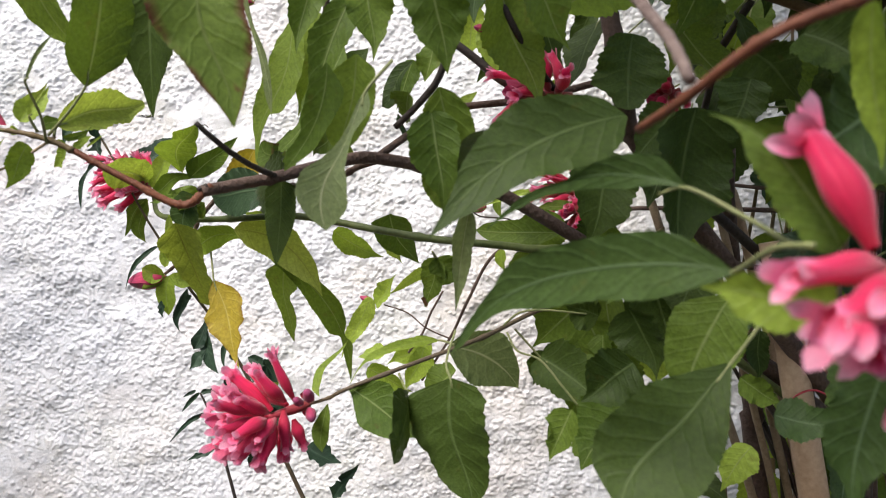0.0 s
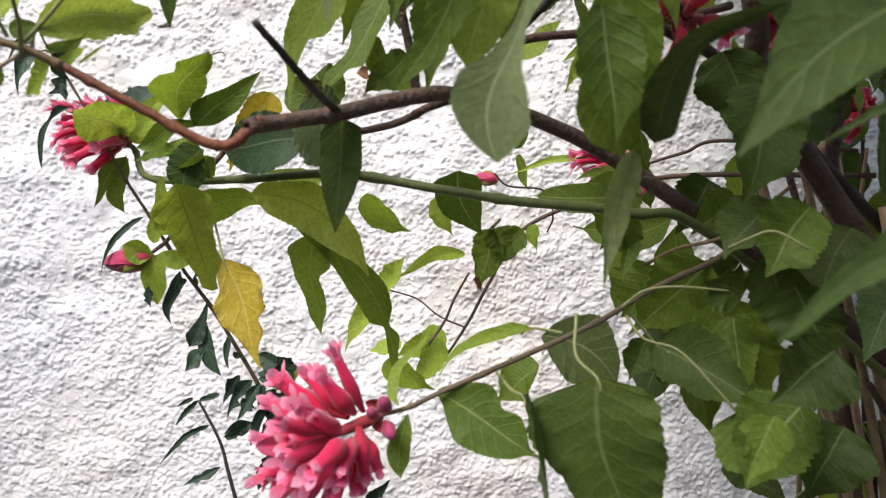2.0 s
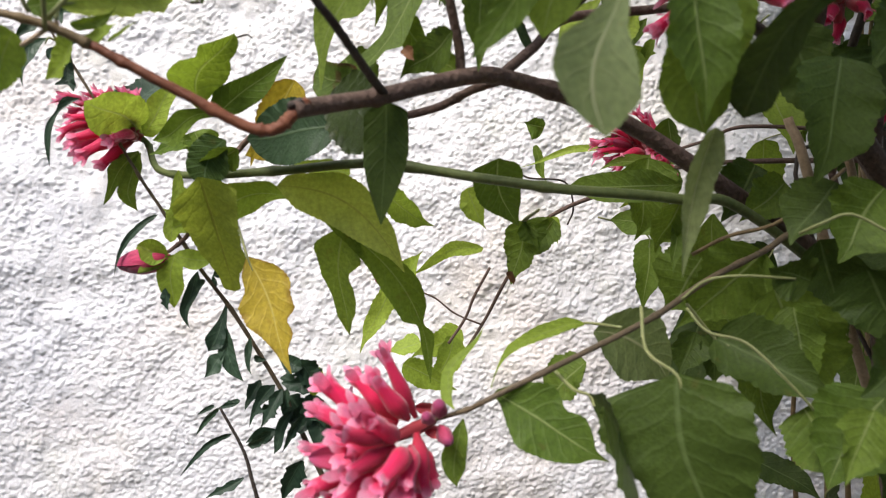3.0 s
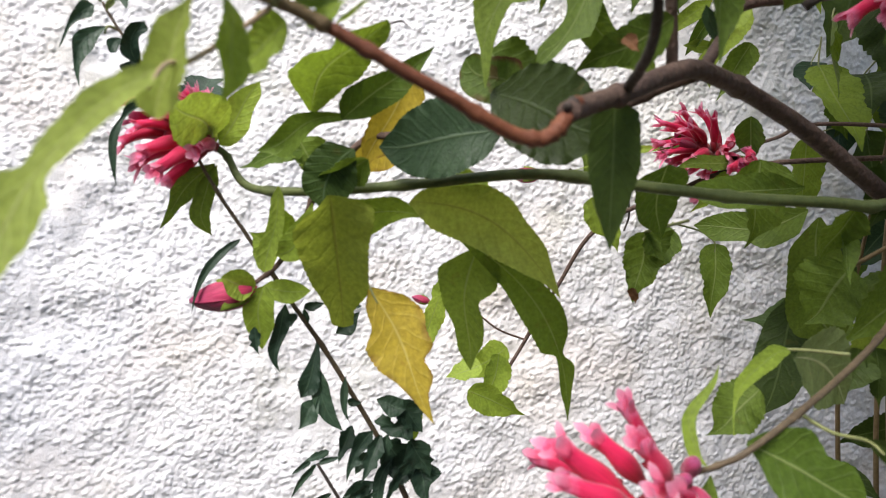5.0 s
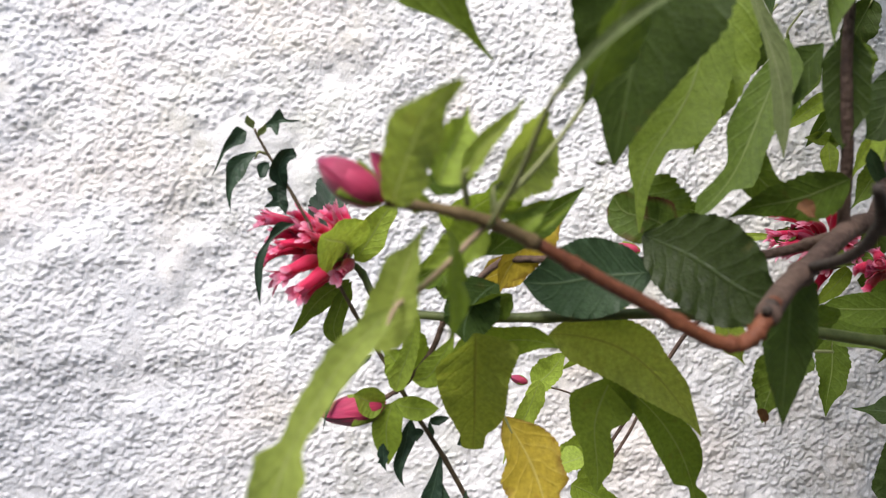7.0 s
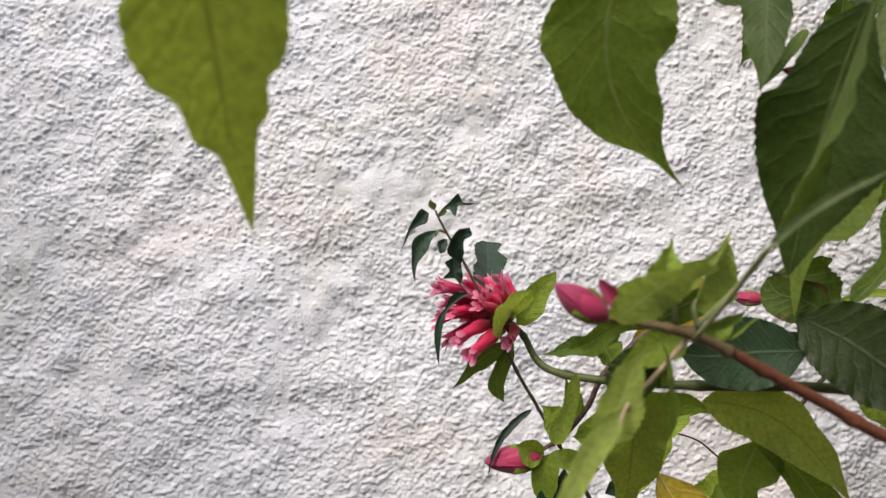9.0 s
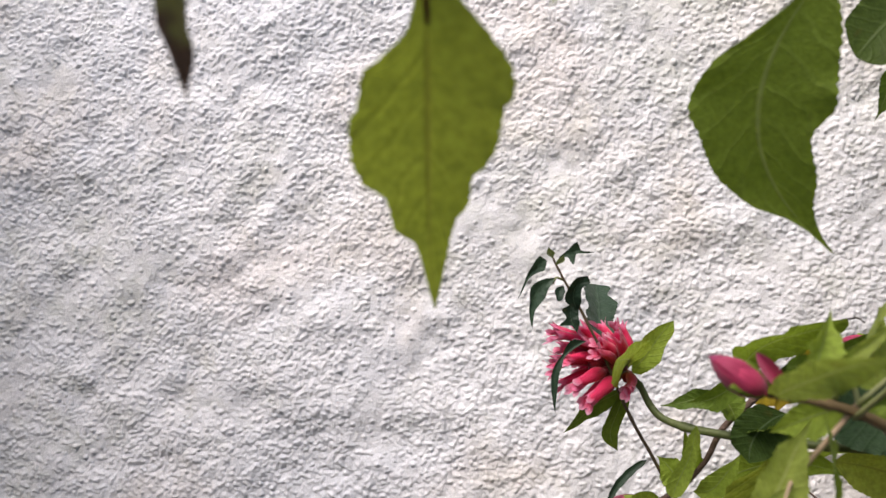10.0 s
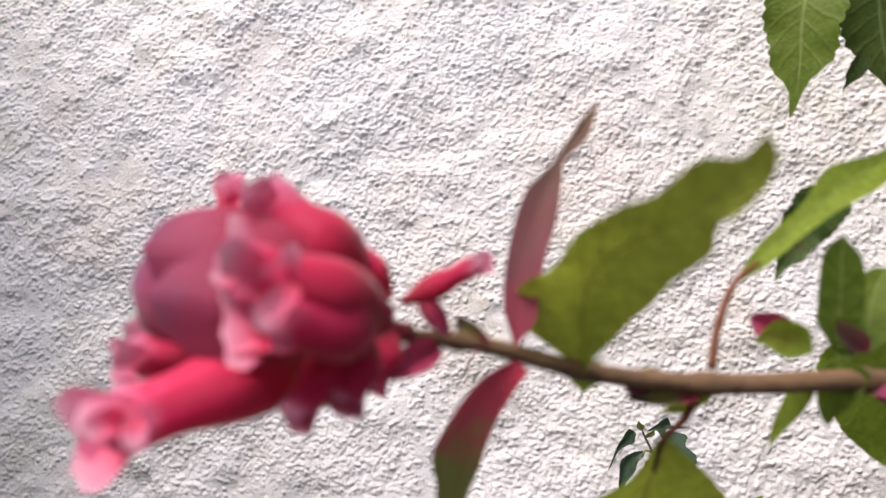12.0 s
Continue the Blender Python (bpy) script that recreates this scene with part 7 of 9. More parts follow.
leaf(high_stem, (-0.1277, 0.55, 1.5261), (-0.1547, 0.55, 1.4959), 0.0071, "mid", turn=-26, face=(-0.44, -0.87, -0.23), bow=0.04, cup=0.1, twist=-14, sway=-0.04, shape=(0.42, 0.95))
leaf(high_stem, (-0.1299, 0.6, 1.5484), (-0.1391, 0.6, 1.5208), 0.0122, "mid", turn=26, face=(-0.41, -0.88, -0.25), bow=-0.02, cup=0.18, twist=2, sway=-0.05, shape=(0.55, 1.3))
leaf(high_stem, (-0.1161, 0.6, 1.4136), (-0.1022, 0.58, 1.3795), 0.0358, "mid", turn=-10, face=(-0.47, -0.88, 0.06), bow=0.02, cup=0.06, twist=15, sway=-0.03, shape=(0.42, 0.95))
# ---- shrub: flowers and buds ----
pink_bud = bud(shrub, (-0.2482, 0.449, 1.3987), (-0.2653, 0.452, 1.4104), 0.0131)
bract(pink_bud, (-0.2432, 0.45, 1.4014), (-0.2513, 0.449, 1.4123), 0.0054, BUD, face=(-0.16, -0.99, 0.0))
bud(shrub, (-0.2388, 0.664, 1.2974), (-0.2761, 0.668, 1.2927), 0.0212)
bud(shrub, (-0.0894, 0.935, 1.2506), (-0.1066, 0.937, 1.2571), 0.0109)
bud(shrub, (0.0552, 1, 1.3733), (0.0271, 1.02, 1.3753), 0.0210)
bud(shrub, (-0.2879, 0.346, 1.5024), (-0.3038, 0.345, 1.5023), 0.0089)
bud(shrub, (-0.3481, 0.335, 1.506), (-0.3555, 0.33, 1.5027), 0.0055)
bud(shrub, (-0.1232, 0.55, 1.5046), (-0.14, 0.55, 1.5068), 0.0069)
bud(shrub, (-0.1427, 0.52, 1.49), (-0.164, 0.52, 1.4885), 0.0058)
bud(shrub, (0.0462, 0.6, 1.498), (0.0364, 0.6, 1.4999), 0.0071)
main_head = stem("flower_head", [(-0.0753, 0.512, 1.2212), (-0.0843, 0.505, 1.2188), (-0.1086, 0.5, 1.212)], (0.003, 0.0034, 0.0016), CALYX, shrub, label="open deep pink flower head with pale lips", steps=4)
corolla(main_head, (-0.0837, 0.505, 1.2243), (-0.0993, 0.5, 1.2594), 0.0034, bend=0.04, open_lip=1.1)
corolla(main_head, (-0.0923, 0.5, 1.2247), (-0.1136, 0.5, 1.2484), 0.0043, bend=0.04, open_lip=0.5)
corolla(main_head, (-0.0875, 0.495, 1.2263), (-0.1035, 0.48, 1.2502), 0.0043, bend=0.1, open_lip=0.5)
corolla(main_head, (-0.0978, 0.5, 1.219), (-0.1291, 0.5, 1.2464), 0.0050, bend=-0.07, open_lip=1.0)
corolla(main_head, (-0.1014, 0.49, 1.2199), (-0.1316, 0.49, 1.2357), 0.0045, bend=0.1, open_lip=0.7)
corolla(main_head, (-0.0962, 0.485, 1.219), (-0.1325, 0.47, 1.2224), 0.0031, bend=0.02, open_lip=0.5)
corolla(main_head, (-0.1003, 0.49, 1.212), (-0.1353, 0.485, 1.198), 0.0047, bend=-0.02, open_lip=1.1)
corolla(main_head, (-0.095, 0.48, 1.2148), (-0.1225, 0.465, 1.1981), 0.0052, bend=0.05, open_lip=1.2)
corolla(main_head, (-0.0924, 0.475, 1.215), (-0.1089, 0.455, 1.2), 0.0053, bend=0.07, open_lip=0.9)
corolla(main_head, (-0.0899, 0.48, 1.2146), (-0.0978, 0.465, 1.1917), 0.0053, bend=0.04, open_lip=1.0)
corolla(main_head, (-0.0861, 0.49, 1.2126), (-0.0855, 0.48, 1.1913), 0.0050, bend=-0.06, open_lip=0.8)
corolla(main_head, (-0.0832, 0.5, 1.2134), (-0.0757, 0.5, 1.194), 0.0041, bend=0.05, open_lip=0.9)
corolla(main_head, (-0.0973, 0.48, 1.2213), (-0.115, 0.455, 1.2237), 0.0047, bend=-0.03, open_lip=1.0)
corolla(main_head, (-0.0934, 0.475, 1.2238), (-0.1049, 0.445, 1.2409), 0.0043, bend=0.06, open_lip=0.7)
corolla(main_head, (-0.0958, 0.52, 1.2024), (-0.1233, 0.54, 1.1826), 0.0047, bend=0.03, open_lip=1.1)
corolla(main_head, (-0.0926, 0.52, 1.218), (-0.1229, 0.55, 1.2252), 0.0047, bend=0.04, open_lip=0.7)
corolla(main_head, (-0.0967, 0.46, 1.2283), (-0.1166, 0.44, 1.2373), 0.0039, bend=-0.04, open_lip=1.2)
corolla(main_head, (-0.0945, 0.465, 1.2231), (-0.1139, 0.44, 1.2206), 0.0039, bend=-0.07, open_lip=0.8)
corolla(main_head, (-0.0902, 0.46, 1.2232), (-0.1015, 0.43, 1.2201), 0.0043, bend=0.1, open_lip=0.7)
corolla(main_head, (-0.0873, 0.47, 1.2213), (-0.0912, 0.44, 1.2137), 0.0043, bend=0.04, open_lip=0.9)
corolla(main_head, (-0.0957, 0.47, 1.2278), (-0.1118, 0.45, 1.2434), 0.0039, bend=0.08, open_lip=0.9)
corolla(main_head, (-0.0846, 0.48, 1.2245), (-0.0817, 0.475, 1.1981), 0.0039, bend=0.06, open_lip=1.1)
bract(main_head, (-0.1104, 0.47, 1.2188), (-0.1301, 0.465, 1.2207), 0.0096, BUD, face=(0.1, -0.95, 0.29))
bract(main_head, (-0.1108, 0.475, 1.216), (-0.1303, 0.47, 1.2179), 0.0093, BUD, face=(0.1, -0.95, 0.3))
bud(main_head, (-0.0725, 0.505, 1.2245), (-0.0735, 0.495, 1.2335), 0.0082, petals=3, green=False, blunt=True)
bud(main_head, (-0.0730, 0.502, 1.2205), (-0.0690, 0.492, 1.2145), 0.0078, petals=3, green=False, blunt=True)
bud(main_head, (-0.0775, 0.500, 1.2235), (-0.0800, 0.490, 1.2290), 0.0066, petals=3, green=False, blunt=True)
bract(main_head, (-0.0701, 0.51, 1.2156), (-0.0801, 0.51, 1.2166), 0.0065, CALYX, name="calyx", face=(0, -1, 0))
bract(main_head, (-0.0737, 0.52, 1.2245), (-0.0837, 0.52, 1.2255), 0.0065, CALYX, name="calyx", face=(0, -1, 0))
flower_head(shrub, (-0.255, 0.668, 1.3773), (-0.92, -0.10, 0.42), length=0.022, reach=0.033, count=26, seed=4, label="open pink flower head on an arching green stem", r=0.0040, spread=(8, 78))
flower_head(shrub, (0.1727, 0.83, 1.3708), (-0.956, -0.0711, 0.2847), length=0.0352, reach=0.0436, count=24, seed=9, label="pink flower head near the wall", r=0.004, spread=(12, 80))
flower_head(shrub, (0.1053, 0.54, 1.4337), (-0.9837, -0.1712, 0.0544), length=0.0292, reach=0.0362, count=12, seed=6, label="pink flower head among dark leaves", r=0.0048)
flower_head(shrub, (0.3488, 0.75, 1.4116), (-0.9813, 0, 0.1923), length=0.0198, reach=0.0246, count=9, seed=8, label="small red flower head among dry stems", r=0.0042)
flower_head(shrub, (0.1976, 0.6, 1.4483), (-0.9729, 0, -0.2312), length=0.0156, reach=0.0194, count=9, seed=3, label="dark red flower head in shade", r=0.0045)
flower_head(shrub, (0.1452, 0.75, 1.356), (-0.9781, 0, 0.208), length=0.0109, reach=0.0135, count=6, seed=5, label="small red flower head in shade", r=0.0045)
leaf(green_stem, (-0.2105, 0.62, 1.3697), (-0.2428, 0.64, 1.3634), 0.0113, "mid", turn=7, face=(-0.21, -0.97, 0.12), bow=-0.02, cup=0.14, twist=-14, sway=0.05, shape=(0.42, 0.95))
near_head = stem("flower_head", [(0.1344, 0.2, 1.3289), (0.1214, 0.19, 1.3231)], (0.0028, 0.0016), CALYX, shrub, label="blurred close pink flower head", steps=4)
corolla(near_head, (0.1273, 0.2, 1.3328), (0.117, 0.215, 1.366), 0.0052, bend=0.05, open_lip=1.0)
corolla(near_head, (0.1237, 0.19, 1.3293), (0.0947, 0.17, 1.3281), 0.0034, bend=0.05, open_lip=1.0)
corolla(near_head, (0.1262, 0.19, 1.3256), (0.1014, 0.165, 1.3183), 0.0044, bend=0.05, open_lip=1.0)
corolla(near_head, (0.1332, 0.2, 1.3276), (0.1183, 0.18, 1.31), 0.0048, bend=0.05, open_lip=1.0)
corolla(near_head, (0.1345, 0.2, 1.3223), (0.1314, 0.19, 1.2934), 0.0050, bend=0.05, open_lip=1.0)
corolla(near_head, (0.1389, 0.21, 1.3312), (0.153, 0.22, 1.3528), 0.0050, bend=0.05, open_lip=1.0)
bract(near_head, (0.119, 0.214, 1.3578), (0.1052, 0.208, 1.3585), 0.0056, LIP, name='lip', cup=0.2, wave=0.15, shape=(0.5, 0.4), bow=0.12, face=(-0.39, -0.91, -0.11))
bract(near_head, (0.1202, 0.214, 1.3578), (0.113, 0.21, 1.3659), 0.0073, LIP, name='lip', cup=0.2, wave=0.15, shape=(0.5, 0.4), bow=0.12, face=(-0.41, -0.9, -0.13))
bract(near_head, (0.1042, 0.166, 1.3208), (0.0982, 0.16, 1.3144), 0.0047, LIP, name='lip', cup=0.2, wave=0.15, shape=(0.5, 0.4), bow=0.12, face=(-0.45, -0.89, 0.12))
bract(near_head, (0.1063, 0.166, 1.3198), (0.1041, 0.16, 1.3134), 0.0051, LIP, name='lip', cup=0.2, wave=0.15, shape=(0.5, 0.4), bow=0.12, face=(-0.47, -0.87, 0.13))
bract(near_head, (0.0986, 0.172, 1.3278), (0.0926, 0.168, 1.3264), 0.0039, LIP, name='lip', cup=0.2, wave=0.15, shape=(0.5, 0.4), bow=0.12, face=(-0.4, -0.91, 0.06))
bract(near_head, (0.113, 0.168, 1.3249), (0.1061, 0.162, 1.3213), 0.0046, LIP, name='lip', cup=0.2, wave=0.15, shape=(0.5, 0.4), bow=0.12, face=(-0.49, -0.87, 0.08))
large_head = stem("flower_head", [(-0.393, 0.304, 1.5131), (-0.4011, 0.302, 1.5143), (-0.4112, 0.298, 1.5163)], (0.0016, 0.0022, 0.0014), CALYX, shrub, label="large close pink flower head with a purple bract globe", steps=4)
bud(large_head, (-0.4044, 0.3, 1.5169), (-0.435, 0.292, 1.5199), 0.0241, petals=7, green=False, blunt=True, name='bract_globe', kind=GLOBE)
corolla(large_head, (-0.4072, 0.298, 1.5084), (-0.428, 0.271, 1.5004), 0.0056, bend=0.05, open_lip=0.9)
corolla(large_head, (-0.4163, 0.3, 1.5093), (-0.433, 0.285, 1.5086), 0.0036, bend=0.02, open_lip=0.9)
corolla(large_head, (-0.3986, 0.296, 1.5205), (-0.4156, 0.288, 1.5332), 0.0056, bend=0.08, open_lip=0.9)
corolla(large_head, (-0.3966, 0.29, 1.5141), (-0.4082, 0.272, 1.5154), 0.0056, bend=0.1, open_lip=0.9)
corolla(large_head, (-0.3956, 0.297, 1.5184), (-0.4038, 0.296, 1.5284), 0.0030, bend=0.05, open_lip=0.9)
corolla(large_head, (-0.4011, 0.292, 1.5106), (-0.4066, 0.285, 1.5013), 0.0034, bend=0.05, open_lip=0.9)
corolla(large_head, (-0.3969, 0.292, 1.5116), (-0.4003, 0.287, 1.5031), 0.0034, bend=0.05, open_lip=0.9)
corolla(large_head, (-0.3937, 0.288, 1.5158), (-0.4116, 0.272, 1.5228), 0.0044, bend=0.1, open_lip=0.9)
corolla(large_head, (-0.422, 0.302, 1.5283), (-0.4249, 0.3, 1.5383), 0.0032, bend=0.0, open_lip=0.9)
corolla(large_head, (-0.4172, 0.3, 1.5254), (-0.4237, 0.298, 1.5362), 0.0030, bend=0.0, open_lip=0.9)
corolla(large_head, (-0.3951, 0.3, 1.5131), (-0.3986, 0.297, 1.5044), 0.0030, bend=0.05, open_lip=0.9)
corolla(large_head, (-0.4092, 0.305, 1.507), (-0.4378, 0.3, 1.5109), 0.0045, bend=0.03, open_lip=0.9)
corolla(large_head, (-0.3941, 0.3, 1.5181), (-0.381, 0.294, 1.5244), 0.0021, bend=-0.03, open_lip=0.1)
bract(large_head, (-0.3916, 0.303, 1.5191), (-0.3868, 0.303, 1.5129), 0.0037, BUD, face=(0.13, -0.99, -0.0))
bract(large_head, (-0.3887, 0.306, 1.5111), (-0.3974, 0.297, 1.506), 0.0052, BUD, face=(0.16, -0.98, 0.06))
bract(large_head, (-0.3812, 0.31, 1.5105), (-0.3865, 0.308, 1.5161), 0.0038, LEAF["bract"], face=(0.08, -1.0, 0.02))
bract(large_head, (-0.34, 0.334, 1.5032), (-0.3551, 0.332, 1.5013), 0.0048, LEAF["bract"], face=(-0.18, -0.98, 0.09))
bract(large_head, (-0.3198, 0.345, 1.5134), (-0.3282, 0.345, 1.5178), 0.0071, BUD, face=(-0.3, -0.95, 0.0))
bract(large_head, (-0.4042, 0.286, 1.5219), (-0.428, 0.281, 1.5243), 0.0151, GLOBE, name='bract', cup=-0.16, wave=0.05, shape=(0.5, 0.5), bow=0.08, face=(0.4, -0.91, -0.07))
bract(large_head, (-0.4017, 0.283, 1.5144), (-0.4248, 0.278, 1.5179), 0.0153, GLOBE, name='bract', cup=-0.16, wave=0.05, shape=(0.5, 0.5), bow=0.08, face=(0.39, -0.92, -0.0))
bract(large_head, (-0.403, 0.27, 1.5182), (-0.4048, 0.265, 1.5142), 0.0035, LIP, name='lip', cup=0.2, wave=0.2, shape=(0.5, 0.4), bow=0.12, face=(0.35, -0.94, -0.0))
bract(large_head, (-0.4027, 0.272, 1.5193), (-0.4038, 0.266, 1.5155), 0.0031, LIP, name='lip', cup=0.2, wave=0.2, shape=(0.5, 0.4), bow=0.12, face=(0.34, -0.94, -0.02))
bract(large_head, (-0.4045, 0.273, 1.5197), (-0.4021, 0.27, 1.5242), 0.0030, LIP, name='lip', cup=0.2, wave=0.2, shape=(0.5, 0.4), bow=0.12, face=(0.33, -0.94, -0.07))
bract(large_head, (-0.4232, 0.272, 1.5028), (-0.4267, 0.268, 1.5007), 0.0034, LIP, name='lip', cup=0.2, wave=0.2, shape=(0.5, 0.4), bow=0.12, face=(0.52, -0.84, 0.14))
bract(large_head, (-0.4224, 0.272, 1.5021), (-0.4195, 0.268, 1.4992), 0.0033, LIP, name='lip', cup=0.2, wave=0.2, shape=(0.5, 0.4), bow=0.12, face=(0.49, -0.86, 0.16))
bract(large_head, (-0.4097, 0.272, 1.5226), (-0.4118, 0.27, 1.5235), 0.0035, LIP, name='lip', cup=0.2, wave=0.2, shape=(0.5, 0.4), bow=0.12, face=(0.4, -0.91, -0.08))
bract(large_head, (-0.4143, 0.287, 1.5317), (-0.4153, 0.285, 1.5327), 0.0033, LIP, name='lip', cup=0.2, wave=0.2, shape=(0.5, 0.4), bow=0.12, face=(0.38, -0.91, -0.15))
bract(large_head, (-0.4304, 0.285, 1.5091), (-0.4317, 0.283, 1.5072), 0.0032, LIP, name='lip', cup=0.2, wave=0.2, shape=(0.5, 0.4), bow=0.12, face=(0.51, -0.86, 0.07))
# ---- the slender dark-leaved plant ----
slender = tagged(new("slender_shrub"), "slender dark-leaved twiggy shrub in front of the wall", "shrub")
slender.location = (0, 0, 0)
dark_twig = stem("stem", [(0.08, 0.8, -0.03), (0.02, 0.78, 0.5), (-0.06, 0.73, 0.9), (-0.1545, 0.705, 1.147), (-0.1677, 0.7, 1.1839), (-0.2007, 0.685, 1.252), (-0.2216, 0.67, 1.2895), (-0.2419, 0.665, 1.3264), (-0.2585, 0.66, 1.3567), (-0.2787, 0.65, 1.4014), (-0.3008, 0.645, 1.4423), (-0.3044, 0.645, 1.4502)], (0.0035, 0.0022, 0.0016, 0.0012, 0.0009, 0.0006), DULL_STEM, slender, label="thin dark upright twig", nodes=8)
low_twig = stem("stem", [(0, 0.78, 0.4), (-0.1, 0.72, 0.8), (-0.16, 0.69, 1), (-0.1885, 0.675, 1.1226), (-0.1971, 0.673, 1.1601), (-0.212, 0.672, 1.1922)], (0.003, 0.0018, 0.0013, 0.0009), DARK_TWIG, slender)
leaf(dark_twig, (-0.285, 0.645, 1.4), (-0.3036, 0.641, 1.3578), 0.0119, "dark", face=(0.10, -1.00, -0.01), sway=0.210, hook=0.044, left=[(0, 0.06), (0.1, 0.07), (0.27, 0.12), (0.46, 0.42), (0.65, 0.37), (0.83, 0.19), (1, 0.01)], right=[(0, 0.06), (0.05, 1.0), (0.33, 0.19), (0.54, 0.34), (0.69, 0.37), (0.9, 0.2), (1, 0.01)], nu=54, teeth=0.07, drip=0.0, cup=0.2, twist=0, bow=0.0, wave=0.15)
leaf(dark_twig, (-0.3028, 0.645, 1.4379), (-0.317, 0.64, 1.4069), 0.0114, "dark", stalk=[(-0.2974, 0.648, 1.4366), (-0.3003, 0.647, 1.4376)], face=(0.14, -0.98, -0.13), sway=0.207, hook=0.027, left=[(0, 0.06), (0.21, 0.6), (0.41, 1.0), (0.73, 0.28), (1, 0.01)], right=[(0, 0.06), (0.1, 0.58), (0.31, 0.9), (0.61, 0.38), (0.82, 0.25), (1, 0.01)], nu=54, teeth=0.07, drip=0.0, cup=0.2, twist=0, bow=0.0, wave=0.15)
leaf(dark_twig, (-0.3084, 0.645, 1.4486), (-0.3255, 0.64, 1.4256), 0.0100, "dark", face=(0.15, -0.97, -0.16), sway=0.094, hook=0.023, left=[(0, 0.06), (0.21, 0.86), (0.33, 0.54), (0.58, 0.13), (0.88, 0.11), (1, 0.01)], right=[(0, 0.06), (0.03, 1.0), (0.31, 0.58), (0.7, 0.15), (1, 0.01)], nu=54, teeth=0.07, drip=0.0, cup=0.2, twist=0, bow=0.0, wave=0.15)
leaf(dark_twig, (-0.3009, 0.645, 1.45), (-0.2804, 0.64, 1.4532), 0.0134, "dark", face=(0.09, -0.98, -0.20), sway=-0.099, hook=0.004, left=[(0, 0.06), (0.26, 0.31), (0.62, 0.9), (0.64, 0.14), (0.78, 0.0), (1, 0.01)], right=[(0, 0.06), (0.24, 0.25), (0.38, 1.0), (0.53, 0.14), (0.77, 0.21), (1, 0.01)], nu=54, teeth=0.07, drip=0.0, cup=0.2, twist=0, bow=0.0, wave=0.15)
leaf(dark_twig, (-0.3049, 0.644, 1.4498), (-0.3073, 0.64, 1.4565), 0.0047, "pale", face=(0.13, -0.97, -0.20), sway=-0.008, hook=0.051, left=[(0, 0.06), (0.61, 1.0), (1, 0.01)], right=[(0, 0.06), (0.46, 0.94), (1, 0.01)], nu=54, teeth=0.0, drip=0.0, cup=0.3, twist=0, bow=0.0, wave=0.06)
leaf(dark_twig, (-0.3029, 0.644, 1.4456), (-0.2983, 0.64, 1.4521), 0.0039, "pale", face=(0.11, -0.97, -0.19), sway=0.036, hook=-0.046, left=[(0, 0.06), (0.48, 0.87), (1, 0.01)], right=[(0, 0.06), (0.64, 1.0), (1, 0.01)], nu=54, teeth=0.0, drip=0.0, cup=0.3, twist=0, bow=0.0, wave=0.06)
leaf(dark_twig, (-0.2892, 0.648, 1.4182), (-0.2841, 0.64, 1.4391), 0.0112, "dark", face=(0.08, -0.99, -0.14), sway=-0.247, hook=-0.007, left=[(0, 0.06), (0.21, 1.0), (0.59, 0.75), (0.92, 0.83), (1, 0.01)], right=[(0, 0.06), (0.36, 0.86), (0.67, 0.6), (0.82, 0.91), (1, 0.01)], nu=54, teeth=0.07, drip=0.0, cup=0.2, twist=0, bow=0.0, wave=0.15)
leaf(dark_twig, (-0.2978, 0.648, 1.4329), (-0.3019, 0.642, 1.4239), 0.0069, "dark", face=(0.11, -0.98, -0.14), sway=0.083, hook=0.016, left=[(0, 0.06), (0.41, 0.78), (0.8, 0.75), (1, 0.01)], right=[(0, 0.06), (0.49, 1.0), (0.92, 0.51), (1, 0.01)], nu=54, teeth=0.07, drip=0.0, cup=0.2, twist=0, bow=0.0, wave=0.15)
leaf(dark_twig, (-0.2929, 0.65, 1.4219), (-0.2898, 0.648, 1.4049), 0.0165, "dark", face=(0.09, -0.99, -0.10), sway=0.122, hook=0.015, left=[(0, 0.06), (0.24, 0.57), (0.68, 0.49), (1, 0.01)], right=[(0, 0.06), (0.13, 0.7), (0.43, 0.35), (0.68, 1.0), (0.73, 0.15), (1, 0.01)], nu=54, teeth=0.07, drip=0.0, cup=0.2, twist=0, bow=0.0, wave=0.15)
leaf(dark_twig, (-0.2734, 0.662, 1.39), (-0.2652, 0.76, 1.4342), 0.0269, "dark", face=(0.03, -1.00, -0.08), sway=0.007, hook=-0.003, left=[(0, 0.06), (0.2, 0.78), (0.39, 0.91), (0.47, 0.73), (0.75, 0.9), (0.92, 0.48), (1, 0.01)], right=[(0, 0.06), (0.17, 0.96), (0.45, 0.68), (0.75, 1.0), (0.82, 0.48), (0.92, 0.67), (1, 0.01)], nu=78, teeth=0.07, drip=0.0, cup=0.2, twist=0, bow=0.0, wave=0.15, pleat=0.06)
leaf(dark_twig, (-0.2462, 0.665, 1.326), (-0.2742, 0.66, 1.287), 0.0047, "dark", turn=7, face=(0.03, -0.99, 0.11), teeth=0.16, nu=18, cup=0.25, wave=0.22, drip=0.0, name='leaf', sway=0.12, bow=0.02, twist=-18, shape=(0.42, 0.95))
